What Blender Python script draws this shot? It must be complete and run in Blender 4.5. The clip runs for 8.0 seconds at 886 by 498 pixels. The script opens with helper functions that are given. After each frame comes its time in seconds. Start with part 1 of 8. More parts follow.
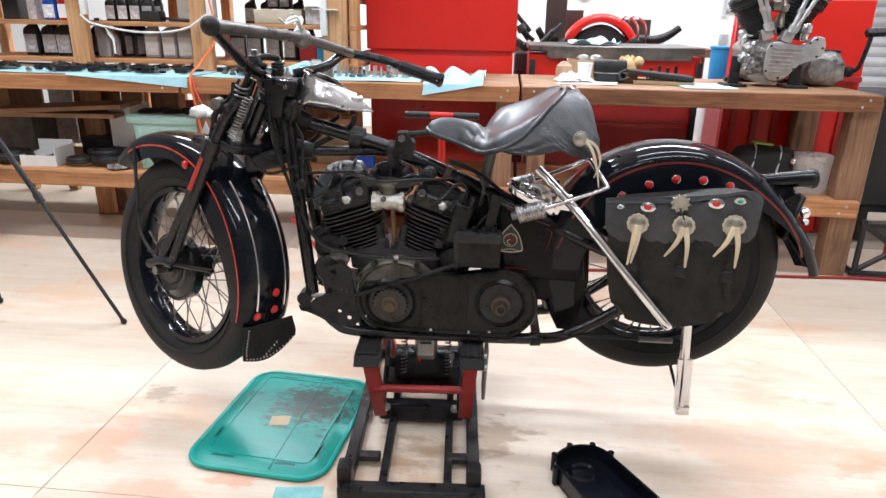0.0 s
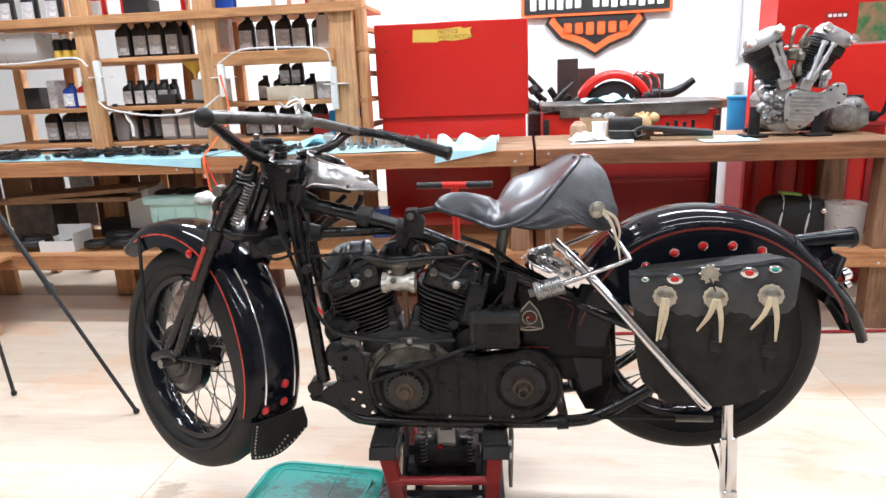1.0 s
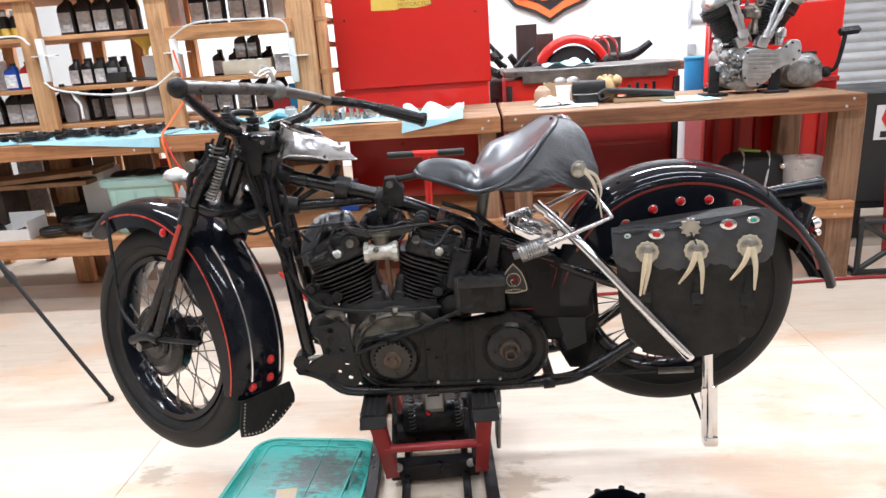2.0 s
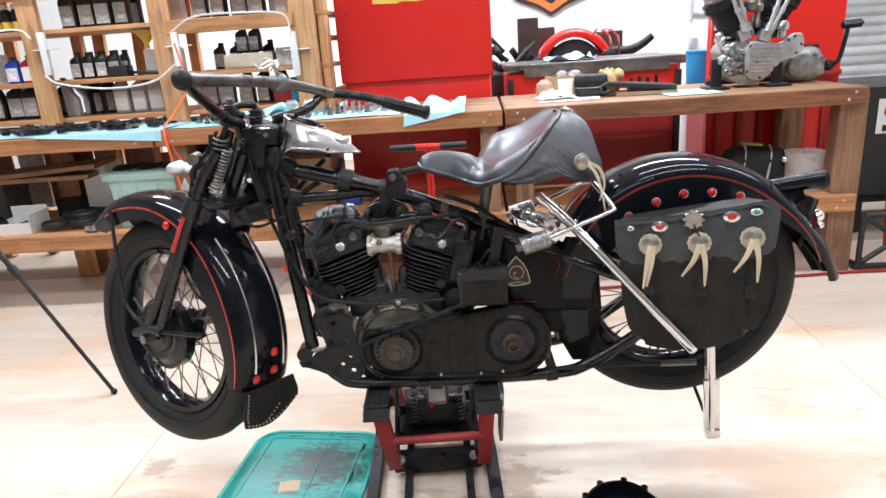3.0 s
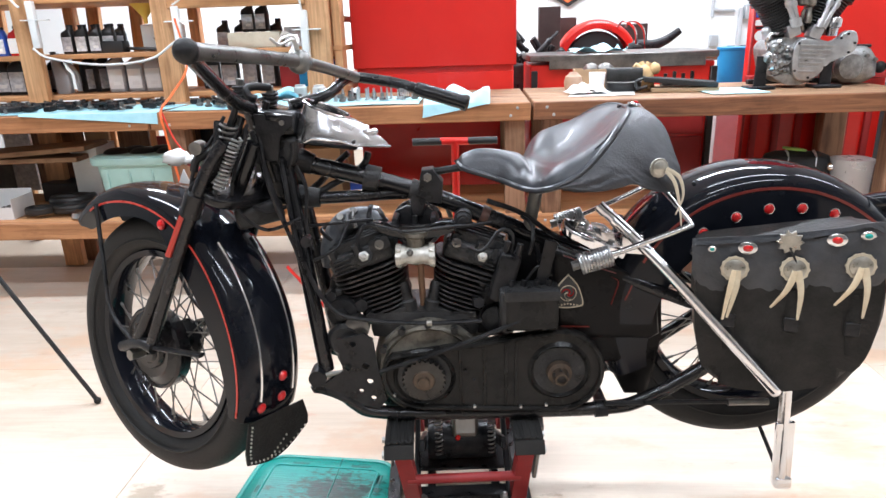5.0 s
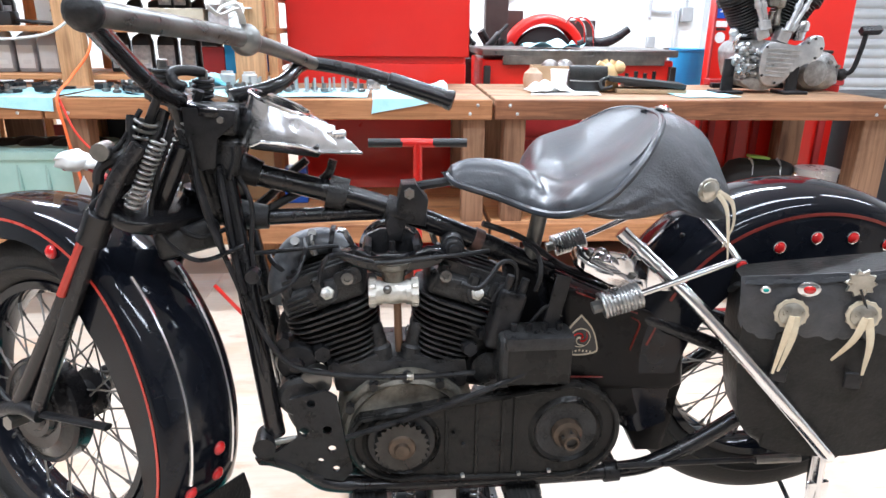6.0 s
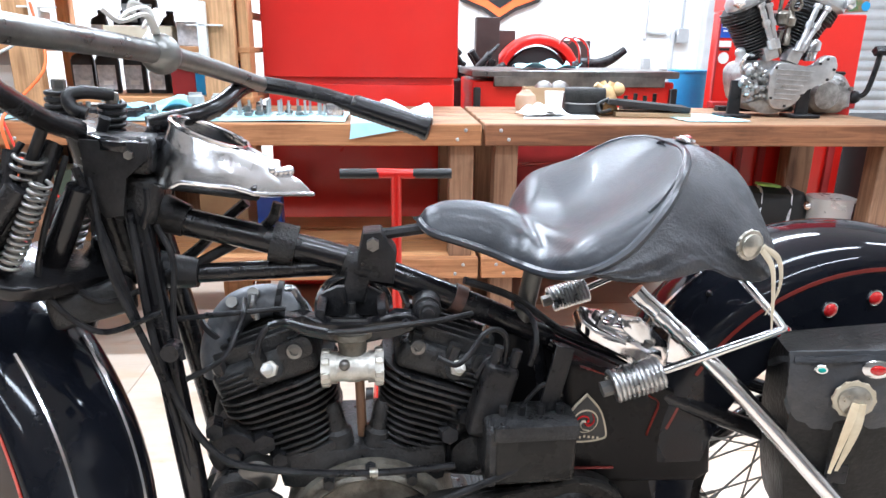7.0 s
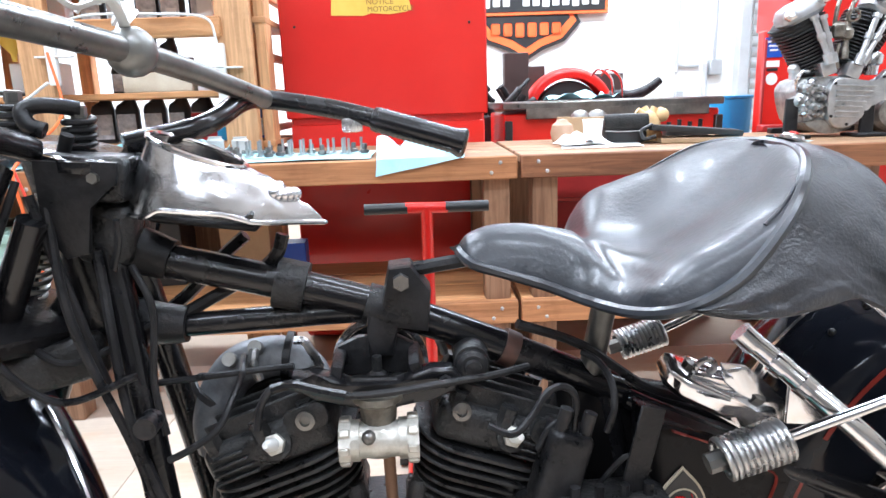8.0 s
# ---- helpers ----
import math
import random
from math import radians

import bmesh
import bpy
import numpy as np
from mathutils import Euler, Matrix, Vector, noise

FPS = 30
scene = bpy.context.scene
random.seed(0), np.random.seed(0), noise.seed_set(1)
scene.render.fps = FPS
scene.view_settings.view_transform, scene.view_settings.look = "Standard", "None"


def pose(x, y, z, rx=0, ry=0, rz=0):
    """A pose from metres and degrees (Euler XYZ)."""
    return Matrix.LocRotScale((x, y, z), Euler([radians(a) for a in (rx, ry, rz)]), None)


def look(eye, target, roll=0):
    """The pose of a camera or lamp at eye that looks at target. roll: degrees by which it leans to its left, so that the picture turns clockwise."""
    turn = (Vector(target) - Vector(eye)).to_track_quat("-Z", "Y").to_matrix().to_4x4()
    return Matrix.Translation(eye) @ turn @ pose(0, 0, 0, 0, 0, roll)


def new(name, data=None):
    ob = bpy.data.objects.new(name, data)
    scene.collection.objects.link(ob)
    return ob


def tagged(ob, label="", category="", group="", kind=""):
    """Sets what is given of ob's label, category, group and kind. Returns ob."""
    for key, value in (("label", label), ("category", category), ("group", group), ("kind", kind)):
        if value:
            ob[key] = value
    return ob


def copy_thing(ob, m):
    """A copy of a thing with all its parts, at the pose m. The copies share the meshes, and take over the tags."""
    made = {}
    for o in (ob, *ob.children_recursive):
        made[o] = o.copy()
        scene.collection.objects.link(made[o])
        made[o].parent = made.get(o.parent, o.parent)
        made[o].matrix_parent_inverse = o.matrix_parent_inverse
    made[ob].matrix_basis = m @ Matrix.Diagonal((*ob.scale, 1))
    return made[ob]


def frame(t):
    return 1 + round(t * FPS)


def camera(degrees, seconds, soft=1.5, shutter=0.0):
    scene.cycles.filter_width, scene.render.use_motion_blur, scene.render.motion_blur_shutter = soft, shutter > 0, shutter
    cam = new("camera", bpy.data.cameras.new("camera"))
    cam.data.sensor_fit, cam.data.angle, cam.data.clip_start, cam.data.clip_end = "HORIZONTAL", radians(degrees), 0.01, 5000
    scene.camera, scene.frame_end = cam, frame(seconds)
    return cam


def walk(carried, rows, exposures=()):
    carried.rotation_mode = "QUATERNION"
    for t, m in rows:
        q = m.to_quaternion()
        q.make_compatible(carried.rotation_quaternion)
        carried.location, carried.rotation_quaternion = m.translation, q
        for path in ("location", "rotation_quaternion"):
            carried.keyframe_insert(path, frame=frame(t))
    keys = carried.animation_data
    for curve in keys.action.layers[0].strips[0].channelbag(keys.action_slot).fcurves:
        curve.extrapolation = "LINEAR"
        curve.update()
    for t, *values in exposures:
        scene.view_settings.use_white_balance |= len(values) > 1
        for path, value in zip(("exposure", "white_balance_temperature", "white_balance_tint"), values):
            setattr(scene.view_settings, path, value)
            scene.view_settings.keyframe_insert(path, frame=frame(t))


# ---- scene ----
cam = camera(68.1, 8.0, soft=1.5)
PATH = [
    (0, (0.639, 0.836, 1.211), (0.465, 2.715, 0.548), 1.0),
    (0.5, (0.644, 0.905, 1.243), (0.412, 2.807, 0.669), -0.8),
    (1, (0.66, 0.946, 1.243), (0.406, 2.866, 0.745), -2.3),
    (1.5, (0.624, 0.943, 1.226), (0.426, 2.865, 0.71), -3.6),
    (2, (0.599, 0.941, 1.226), (0.466, 2.85, 0.645), -4.0),
    (3.3, (0.585, 0.932, 1.221), (0.449, 2.836, 0.625), -4.0),
    (3.5, (0.567, 0.928, 1.221), (0.405, 2.831, 0.626), -3.4),
    (4, (0.53, 0.931, 1.214), (0.357, 2.83, 0.611), -2.3),
    (4.2, (0.509, 0.937, 1.204), (0.391, 2.839, 0.596), -1.9),
    (5.3, (0.444, 1.293, 1.198), (0.328, 3.189, 0.57), -2.0),
    (5.5, (0.413, 1.354, 1.183), (0.311, 3.249, 0.55), -1.9),
    (6, (0.338, 1.494, 1.178), (0.459, 3.384, 0.536), 0.6),
    (6.5, (0.335, 1.613, 1.188), (0.577, 3.501, 0.575), 1.9),
    (7, (0.385, 1.729, 1.165), (0.525, 3.637, 0.582), 0.7),
    (7.5, (0.415, 1.818, 1.121), (0.374, 3.761, 0.651), -2.5),
    (8, (0.382, 1.913, 1.097), (0.43, 3.862, 0.653), -1.9),
]
walk(cam, [(t, look(eye, target, roll)) for t, eye, target, roll in PATH], exposures=[(0, 0.05, 6500, 10), (2.0, 0.17, 6430, 10), (4.2, 0.15, 6350, 10), (5.5, 0.34, 6200, 9), (6.5, 0.54, 6020, 8), (8.0, 0.57, 6020, 8)])

# ---- light ----
world = bpy.data.worlds.new("world")
world.use_nodes = True
scene.world = world
world.node_tree.nodes["Background"].inputs[0].default_value = (0.9, 0.95, 1.0, 1)
world.node_tree.nodes["Background"].inputs[1].default_value = 0.15
CEILING = 3.9
# rows of ceiling strip lights: x, y, length along x, watts
STRIPS = [(-1.6, 1.3, 2.4, 62), (1.7, 1.3, 2.4, 62), (-1.6, 3.5, 2.4, 92), (1.7, 3.5, 2.4, 52), (-1.6, 6.2, 2.4, 225), (1.9, 6.2, 2.4, 165), (0.2, -1.0, 2.4, 40), (4.6, 4.2, 2.4, 45)]

# ---- materials ----
MATS = {}


def mat(name, a, b=None, rough=0.5, metal=0.0, scale=8.0, bump=0.1, fine=90.0, rvar=0.12, coat=0.0, emit=0.0, stretch=(1, 1, 1), alpha=1.0, trans=0.0, mix=0.5, spec=0.5):
    """A surface with two scales of variation: blotches between the colours a and b, and fine grain in gloss and relief."""
    if name in MATS:
        return MATS[name]
    m = bpy.data.materials.new(name)
    m.use_nodes = True
    nt = m.node_tree
    n, l = nt.nodes, nt.links
    p = n["Principled BSDF"]
    b = b or tuple(min(1.0, c * 1.35 + 0.004) for c in a)
    co = n.new("ShaderNodeTexCoord")
    mp = n.new("ShaderNodeMapping")
    mp.inputs["Scale"].default_value = stretch
    l.new(co.outputs["Object"], mp.inputs["Vector"])
    big = n.new("ShaderNodeTexNoise")
    big.inputs["Scale"].default_value, big.inputs["Detail"].default_value, big.inputs["Roughness"].default_value = scale, 6, 0.62
    l.new(mp.outputs[0], big.inputs["Vector"])
    small = n.new("ShaderNodeTexNoise")
    small.inputs["Scale"].default_value, small.inputs["Detail"].default_value = fine, 4
    l.new(mp.outputs[0], small.inputs["Vector"])
    ramp = n.new("ShaderNodeValToRGB")
    ramp.color_ramp.elements[0].position, ramp.color_ramp.elements[1].position = mix - 0.18, mix + 0.18
    ramp.color_ramp.elements[0].color, ramp.color_ramp.elements[1].color = (*a, 1), (*b, 1)
    l.new(big.outputs["Fac"], ramp.inputs[0])
    info = n.new("ShaderNodeObjectInfo")
    hsv = n.new("ShaderNodeHueSaturation")
    vary = n.new("ShaderNodeMapRange")
    vary.inputs["To Min"].default_value, vary.inputs["To Max"].default_value = 0.88, 1.12
    l.new(info.outputs["Random"], vary.inputs["Value"])
    l.new(vary.outputs[0], hsv.inputs["Value"])
    l.new(ramp.outputs[0], hsv.inputs["Color"])
    l.new(hsv.outputs[0], p.inputs["Base Color"])
    rr = n.new("ShaderNodeMapRange")
    rr.inputs["From Min"].default_value, rr.inputs["From Max"].default_value = 0.3, 0.7
    rr.inputs["To Min"].default_value, rr.inputs["To Max"].default_value = max(0.02, rough - rvar), min(1.0, rough + rvar)
    l.new(big.outputs["Fac"], rr.inputs["Value"])
    l.new(rr.outputs[0], p.inputs["Roughness"])
    p.inputs["Metallic"].default_value = metal
    p.inputs["Coat Weight"].default_value = coat
    p.inputs["Coat Roughness"].default_value = 0.06
    p.inputs["Specular IOR Level"].default_value = spec
    p.inputs["Transmission Weight"].default_value = trans
    if bump:
        bp = n.new("ShaderNodeBump")
        bp.inputs["Strength"].default_value, bp.inputs["Distance"].default_value = bump, 0.004
        l.new(small.outputs["Fac"], bp.inputs["Height"])
        l.new(bp.outputs[0], p.inputs["Normal"])
    if emit:
        p.inputs["Emission Color"].default_value, p.inputs["Emission Strength"].default_value = (*a, 1), emit
    MATS[name] = m
    return m


def wood(name, light, dark, axis=0, rough=0.62, grain=0.8):
    """Sawn timber: long grain along one axis, knots and worn patches."""
    if name in MATS:
        return MATS[name]
    m = mat(name, dark, light, rough=rough, scale=3.0, fine=60, bump=0.25, stretch=tuple(0.22 if i == axis else 2.6 for i in range(3)))
    nt = m.node_tree
    n, l = nt.nodes, nt.links
    p = n["Principled BSDF"]
    src = p.inputs["Base Color"].links[0].from_socket
    co = n.new("ShaderNodeTexCoord")
    mp = n.new("ShaderNodeMapping")
    mp.inputs["Scale"].default_value = tuple(0.8 if i == axis else 14 for i in range(3))
    l.new(co.outputs["Object"], mp.inputs["Vector"])
    wv = n.new("ShaderNodeTexNoise")
    wv.inputs["Scale"].default_value, wv.inputs["Detail"].default_value, wv.inputs["Distortion"].default_value = 4.0, 5, 1.2
    l.new(mp.outputs[0], wv.inputs["Vector"])
    rp = n.new("ShaderNodeValToRGB")
    rp.color_ramp.elements[0].position, rp.color_ramp.elements[1].position = 0.36, 0.6
    rp.color_ramp.elements[0].color, rp.color_ramp.elements[1].color = (0.55, 0.5, 0.45, 1), (1, 1, 1, 1)
    l.new(wv.outputs["Fac"], rp.inputs[0])
    mx = n.new("ShaderNodeMix")
    mx.data_type, mx.blend_type = "RGBA", "MULTIPLY"
    mx.inputs["Factor"].default_value = grain
    l.new(src, mx.inputs["A"])
    l.new(rp.outputs[0], mx.inputs["B"])
    knot_at = n.new("ShaderNodeMapping")
    knot_at.inputs["Scale"].default_value = tuple(2.2 if i == axis else 7.0 for i in range(3))
    l.new(co.outputs["Object"], knot_at.inputs["Vector"])
    cell = n.new("ShaderNodeTexVoronoi")
    cell.inputs["Scale"].default_value = 1.0
    l.new(knot_at.outputs[0], cell.inputs["Vector"])
    knot = n.new("ShaderNodeMapRange")
    knot.interpolation_type = "SMOOTHSTEP"
    knot.inputs["From Min"].default_value, knot.inputs["From Max"].default_value = 0.1, 0.2
    knot.inputs["To Min"].default_value, knot.inputs["To Max"].default_value = 0.75 * grain, 0.0
    l.new(cell.outputs["Distance"], knot.inputs["Value"])
    kx = n.new("ShaderNodeMix")
    kx.data_type, kx.blend_type = "RGBA", "MULTIPLY"
    kx.inputs["B"].default_value = (0.34, 0.24, 0.17, 1)
    l.new(knot.outputs[0], kx.inputs["Factor"])
    l.new(mx.outputs["Result"], kx.inputs["A"])
    dirt = n.new("ShaderNodeTexNoise")
    dirt.inputs["Scale"].default_value, dirt.inputs["Detail"].default_value, dirt.inputs["Roughness"].default_value = 5.5, 8, 0.7
    l.new(co.outputs["Object"], dirt.inputs["Vector"])
    worn = n.new("ShaderNodeMapRange")
    worn.inputs["From Min"].default_value, worn.inputs["From Max"].default_value = 0.5, 0.7
    worn.inputs["To Max"].default_value = 0.75 * grain
    l.new(dirt.outputs["Fac"], worn.inputs["Value"])
    dx = n.new("ShaderNodeMix")
    dx.data_type, dx.blend_type = "RGBA", "MULTIPLY"
    dx.inputs["B"].default_value = (0.5, 0.42, 0.36, 1)
    l.new(worn.outputs[0], dx.inputs["Factor"])
    l.new(kx.outputs["Result"], dx.inputs["A"])
    l.new(dx.outputs["Result"], p.inputs["Base Color"])
    return m


def stained(name, base, other, spots, rough, axis=0, grain=0.22, centre=None):
    """A board or lid with grain and blotches of other colours with soft edges: spots holds (colour, threshold, scale, seed)."""
    m = wood(name, base, other, axis, rough, grain)
    nt = m.node_tree
    n, l = nt.nodes, nt.links
    p = n["Principled BSDF"]
    for colour, threshold, size, seed, *around in spots:
        src = p.inputs["Base Color"].links[0].from_socket
        co = n.new("ShaderNodeTexCoord")
        mp = n.new("ShaderNodeMapping")
        mp.inputs["Location"].default_value = (seed * 3.1, seed * 1.7, 0)
        mp.inputs["Scale"].default_value = (1, 2.2, 1)
        place = co.outputs["Object"] if centre else n.new("ShaderNodeNewGeometry").outputs["Position"]
        l.new(place, mp.inputs["Vector"])
        ns = n.new("ShaderNodeTexNoise")
        ns.inputs["Scale"].default_value, ns.inputs["Detail"].default_value, ns.inputs["Roughness"].default_value = size, 7, 0.66
        l.new(mp.outputs[0], ns.inputs["Vector"])
        value = ns.outputs["Fac"]
        spot = centre or (around[0] if around else None)
        if spot:
            far = n.new("ShaderNodeVectorMath")
            far.operation = "DISTANCE"
            far.inputs[1].default_value = (spot[0], spot[1], 0)
            l.new(place, far.inputs[0])
            fall = n.new("ShaderNodeMapRange")
            fall.inputs["From Max"].default_value, fall.inputs["To Min"].default_value, fall.inputs["To Max"].default_value = spot[2], 0.16, -0.3
            l.new(far.outputs["Value"], fall.inputs["Value"])
            both = n.new("ShaderNodeMath")
            l.new(value, both.inputs[0])
            l.new(fall.outputs[0], both.inputs[1])
            value = both.outputs[0]
        rp = n.new("ShaderNodeMapRange")
        rp.interpolation_type = "SMOOTHSTEP"
        rp.inputs["From Min"].default_value, rp.inputs["From Max"].default_value = threshold, threshold + 0.14
        rp.inputs["To Max"].default_value = 0.75
        l.new(value, rp.inputs["Value"])
        mx = n.new("ShaderNodeMix")
        mx.data_type, mx.blend_type = "RGBA", "MIX"
        l.new(rp.outputs[0], mx.inputs["Factor"])
        l.new(src, mx.inputs["A"])
        mx.inputs["B"].default_value = (*colour, 1)
        l.new(mx.outputs["Result"], p.inputs["Base Color"])
    return m


GLOSS = mat("gloss_black_paint", (0.004, 0.005, 0.008), (0.009, 0.01, 0.014), rough=0.1, rvar=0.05, bump=0.0, scale=5, spec=0.26)
BLACK = mat("worn_black_metal", (0.006, 0.006, 0.007), (0.028, 0.027, 0.028), rough=0.38, rvar=0.2, scale=24, bump=0.3, fine=160, spec=0.25)
GREASE = mat("greasy_black_casting", (0.009, 0.009, 0.0095), (0.038, 0.037, 0.037), rough=0.4, rvar=0.22, scale=34, bump=0.55, fine=220, spec=0.34)
PRIMARY = mat("oily_black_cover", (0.006, 0.006, 0.006), (0.024, 0.022, 0.02), rough=0.32, rvar=0.2, scale=18, bump=0.25, fine=200, spec=0.2)
DIRTY = mat("grimy_bare_aluminium", (0.07, 0.06, 0.045), (0.26, 0.24, 0.2), rough=0.55, metal=0.4, scale=26, bump=0.5, fine=200)
FRAMEBLK = mat("semi_gloss_black_frame", (0.005, 0.005, 0.006), (0.017, 0.016, 0.017), rough=0.2, rvar=0.12, scale=16, bump=0.12, fine=120, spec=0.42)
CHROME = mat("chrome_plate", (0.72, 0.73, 0.75), (0.8, 0.8, 0.82), rough=0.14, rvar=0.06, metal=1.0, scale=20, bump=0.06)
POLISHED = mat("pitted_polished_aluminium", (0.62, 0.63, 0.65), (0.8, 0.81, 0.84), rough=0.22, rvar=0.1, metal=1.0, scale=12, bump=0.15, fine=120)
ALLOY = mat("cast_aluminium", (0.42, 0.42, 0.42), (0.6, 0.6, 0.59), rough=0.4, rvar=0.12, metal=0.9, scale=25, bump=0.3, fine=180)
SPRING = mat("dull_plated_spring_steel", (0.36, 0.36, 0.36), (0.52, 0.52, 0.52), rough=0.3, metal=0.95, scale=40, bump=0.2)
STEEL = mat("bare_grey_steel", (0.16, 0.155, 0.15), (0.3, 0.29, 0.27), rough=0.38, metal=0.9, scale=16, bump=0.2)
BARGREY = mat("worn_nickel_bar", (0.11, 0.11, 0.105), (0.2, 0.2, 0.19), rough=0.34, metal=0.75, scale=20, bump=0.15)
RUBBER = mat("tyre_rubber", (0.011, 0.011, 0.011), (0.025, 0.024, 0.023), rough=0.62, scale=9, bump=0.3, fine=180, spec=0.3)
LEATHER = mat("smooth_black_leather", (0.011, 0.013, 0.017), (0.03, 0.034, 0.042), rough=0.34, rvar=0.08, scale=9, bump=0.14, fine=170, spec=0.6, coat=0.08)
SADDLE = mat("dry_grained_leather", (0.02, 0.021, 0.024), (0.05, 0.051, 0.056), rough=0.4, rvar=0.12, scale=12, bump=0.3, fine=260, spec=0.45)
BAGLEATHER = mat("dull_black_leather", (0.009, 0.0085, 0.008), (0.028, 0.026, 0.024), rough=0.45, scale=14, bump=0.5, fine=150, spec=0.22)
FLAP = mat("worn_grey_black_leather", (0.026, 0.028, 0.032), (0.07, 0.073, 0.079), rough=0.42, scale=9, bump=0.5, fine=140, spec=0.5)
RED = mat("red_enamel", (0.62, 0.012, 0.008), (0.7, 0.02, 0.012), rough=0.32, rvar=0.06, scale=2.0, bump=0.03, coat=0.2)
DEEPRED = mat("dusty_dark_red_paint", (0.3, 0.012, 0.014), (0.42, 0.025, 0.025), rough=0.45, scale=4, bump=0.08)
LIFTRED = mat("scuffed_red_paint", (0.26, 0.012, 0.014), (0.36, 0.03, 0.03), rough=0.45, scale=14, bump=0.15)
TANKBLK = mat("dull_black_tank_paint", (0.004, 0.004, 0.0045), (0.01, 0.009, 0.009), rough=0.3, rvar=0.14, scale=10, bump=0.1, spec=0.14)
DULLSTRIPE = mat("faded_red_pinstripe", (0.16, 0.02, 0.014), (0.24, 0.03, 0.02), rough=0.35, bump=0.0)
PINSTRIPE = mat("red_pinstripe", (0.42, 0.03, 0.02), (0.55, 0.05, 0.03), rough=0.3, bump=0.0)
REDLENS = mat("red_glass_stud", (0.5, 0.01, 0.012), (0.65, 0.02, 0.02), rough=0.1, bump=0.0, coat=0.6)
WHITE = mat("white_plastic", (0.75, 0.75, 0.73), (0.82, 0.82, 0.8), rough=0.45, bump=0.05)
PAPER = mat("white_paper", (0.78, 0.78, 0.76), (0.85, 0.85, 0.84), rough=0.8, bump=0.2)
CLOTH = mat("pale_blue_paper_towel", (0.36, 0.66, 0.74), (0.46, 0.75, 0.82), rough=0.85, scale=20, bump=0.4, fine=240)
TEAL = mat("teal_plastic", (0.004, 0.26, 0.22), (0.01, 0.36, 0.31), rough=0.36, rvar=0.1, scale=6, bump=0.1)
MINT = mat("pale_mint_plastic", (0.34, 0.55, 0.5), (0.42, 0.63, 0.58), rough=0.5, bump=0.08)
THONG = mat("raw_leather_thong", (0.6, 0.48, 0.31), (0.78, 0.68, 0.5), rough=0.7, scale=30, bump=0.3)
CREAM = mat("cream_leather_backing", (0.5, 0.42, 0.3), (0.66, 0.6, 0.47), rough=0.7, bump=0.2)
SILVER = mat("tarnished_silver", (0.3, 0.29, 0.25), (0.52, 0.5, 0.45), rough=0.35, metal=0.9, scale=40, bump=0.3)
PINE = wood("construction_pine", (0.66, 0.35, 0.16), (0.48, 0.22, 0.085), 0, grain=0.5)
PINEZ = wood("construction_pine_upright", (0.74, 0.43, 0.22), (0.56, 0.29, 0.125), 2, grain=0.6)
EDGE = wood("stained_bench_edge", (0.4, 0.17, 0.075), (0.2, 0.08, 0.036), 0, 0.72, 0.95)
RAIL = wood("knotty_bench_rail", (0.58, 0.28, 0.125), (0.4, 0.165, 0.064), 0, 0.7, 0.7)
AGED = mat("aged_aluminium", (0.2, 0.2, 0.195), (0.46, 0.46, 0.45), rough=0.42, rvar=0.15, metal=0.85, scale=30, bump=0.45, fine=160)
OLDPINE = wood("brown_weathered_timber", (0.36, 0.19, 0.11), (0.22, 0.1, 0.055), 0)
OLDPINEZ = wood("brown_weathered_upright", (0.36, 0.205, 0.12), (0.22, 0.115, 0.065), 2, grain=0.8)
BENCHTOP = wood("worn_bench_boards", (0.46, 0.29, 0.17), (0.28, 0.155, 0.08), 0, grain=0.85)
PLY = stained("stained_plywood", (0.72, 0.62, 0.515), (0.62, 0.51, 0.4), [((0.64, 0.43, 0.29), 0.49, 1.5, 2), ((0.4, 0.28, 0.19), 0.6, 2.6, 5), ((0.66, 0.24, 0.13), 0.62, 2.2, 9), ((0.4, 0.29, 0.2), 0.62, 5.0, 21), ((0.74, 0.4, 0.27), 0.48, 3.0, 3, (-0.55, 2.42, 0.42)), ((0.7, 0.36, 0.24), 0.54, 5.0, 8, (-0.05, 2.24, 0.35)), ((0.34, 0.26, 0.18), 0.5, 6.0, 4, (-0.48, 2.68, 0.2)), ((0.32, 0.22, 0.14), 0.5, 6.0, 6, (0.66, 2.56, 0.3)), ((0.38, 0.26, 0.17), 0.5, 5.0, 7, (0.42, 2.5, 0.34)), ((0.74, 0.36, 0.24), 0.55, 5.0, 12, (1.75, 2.5, 0.4)), ((0.5, 0.3, 0.18), 0.5, 4.0, 14, (0.42, 2.36, 0.3)), ((0.76, 0.42, 0.3), 0.5, 3.4, 17, (-0.35, 2.15, 0.5))], 0.5, grain=0.14)
WALLWHITE = mat("white_painted_wall", (0.78, 0.79, 0.78), (0.84, 0.85, 0.84), rough=0.6, scale=1.5, bump=0.05)
GALV = mat("galvanised_sheet", (0.5, 0.52, 0.54), (0.62, 0.64, 0.66), rough=0.4, metal=0.5, scale=5, bump=0.05)
ORANGE = mat("orange_cord", (0.75, 0.12, 0.03), (0.85, 0.18, 0.05), rough=0.5, bump=0.0)
SIGNORANGE = mat("orange_enamel", (0.78, 0.12, 0.03), (0.82, 0.16, 0.04), rough=0.4, bump=0.0)
INK = mat("black_enamel", (0.012, 0.012, 0.013), (0.02, 0.02, 0.02), rough=0.45, bump=0.0)
YELLOW = mat("yellow_label", (0.72, 0.46, 0.06), (0.8, 0.55, 0.1), rough=0.6, bump=0.05)
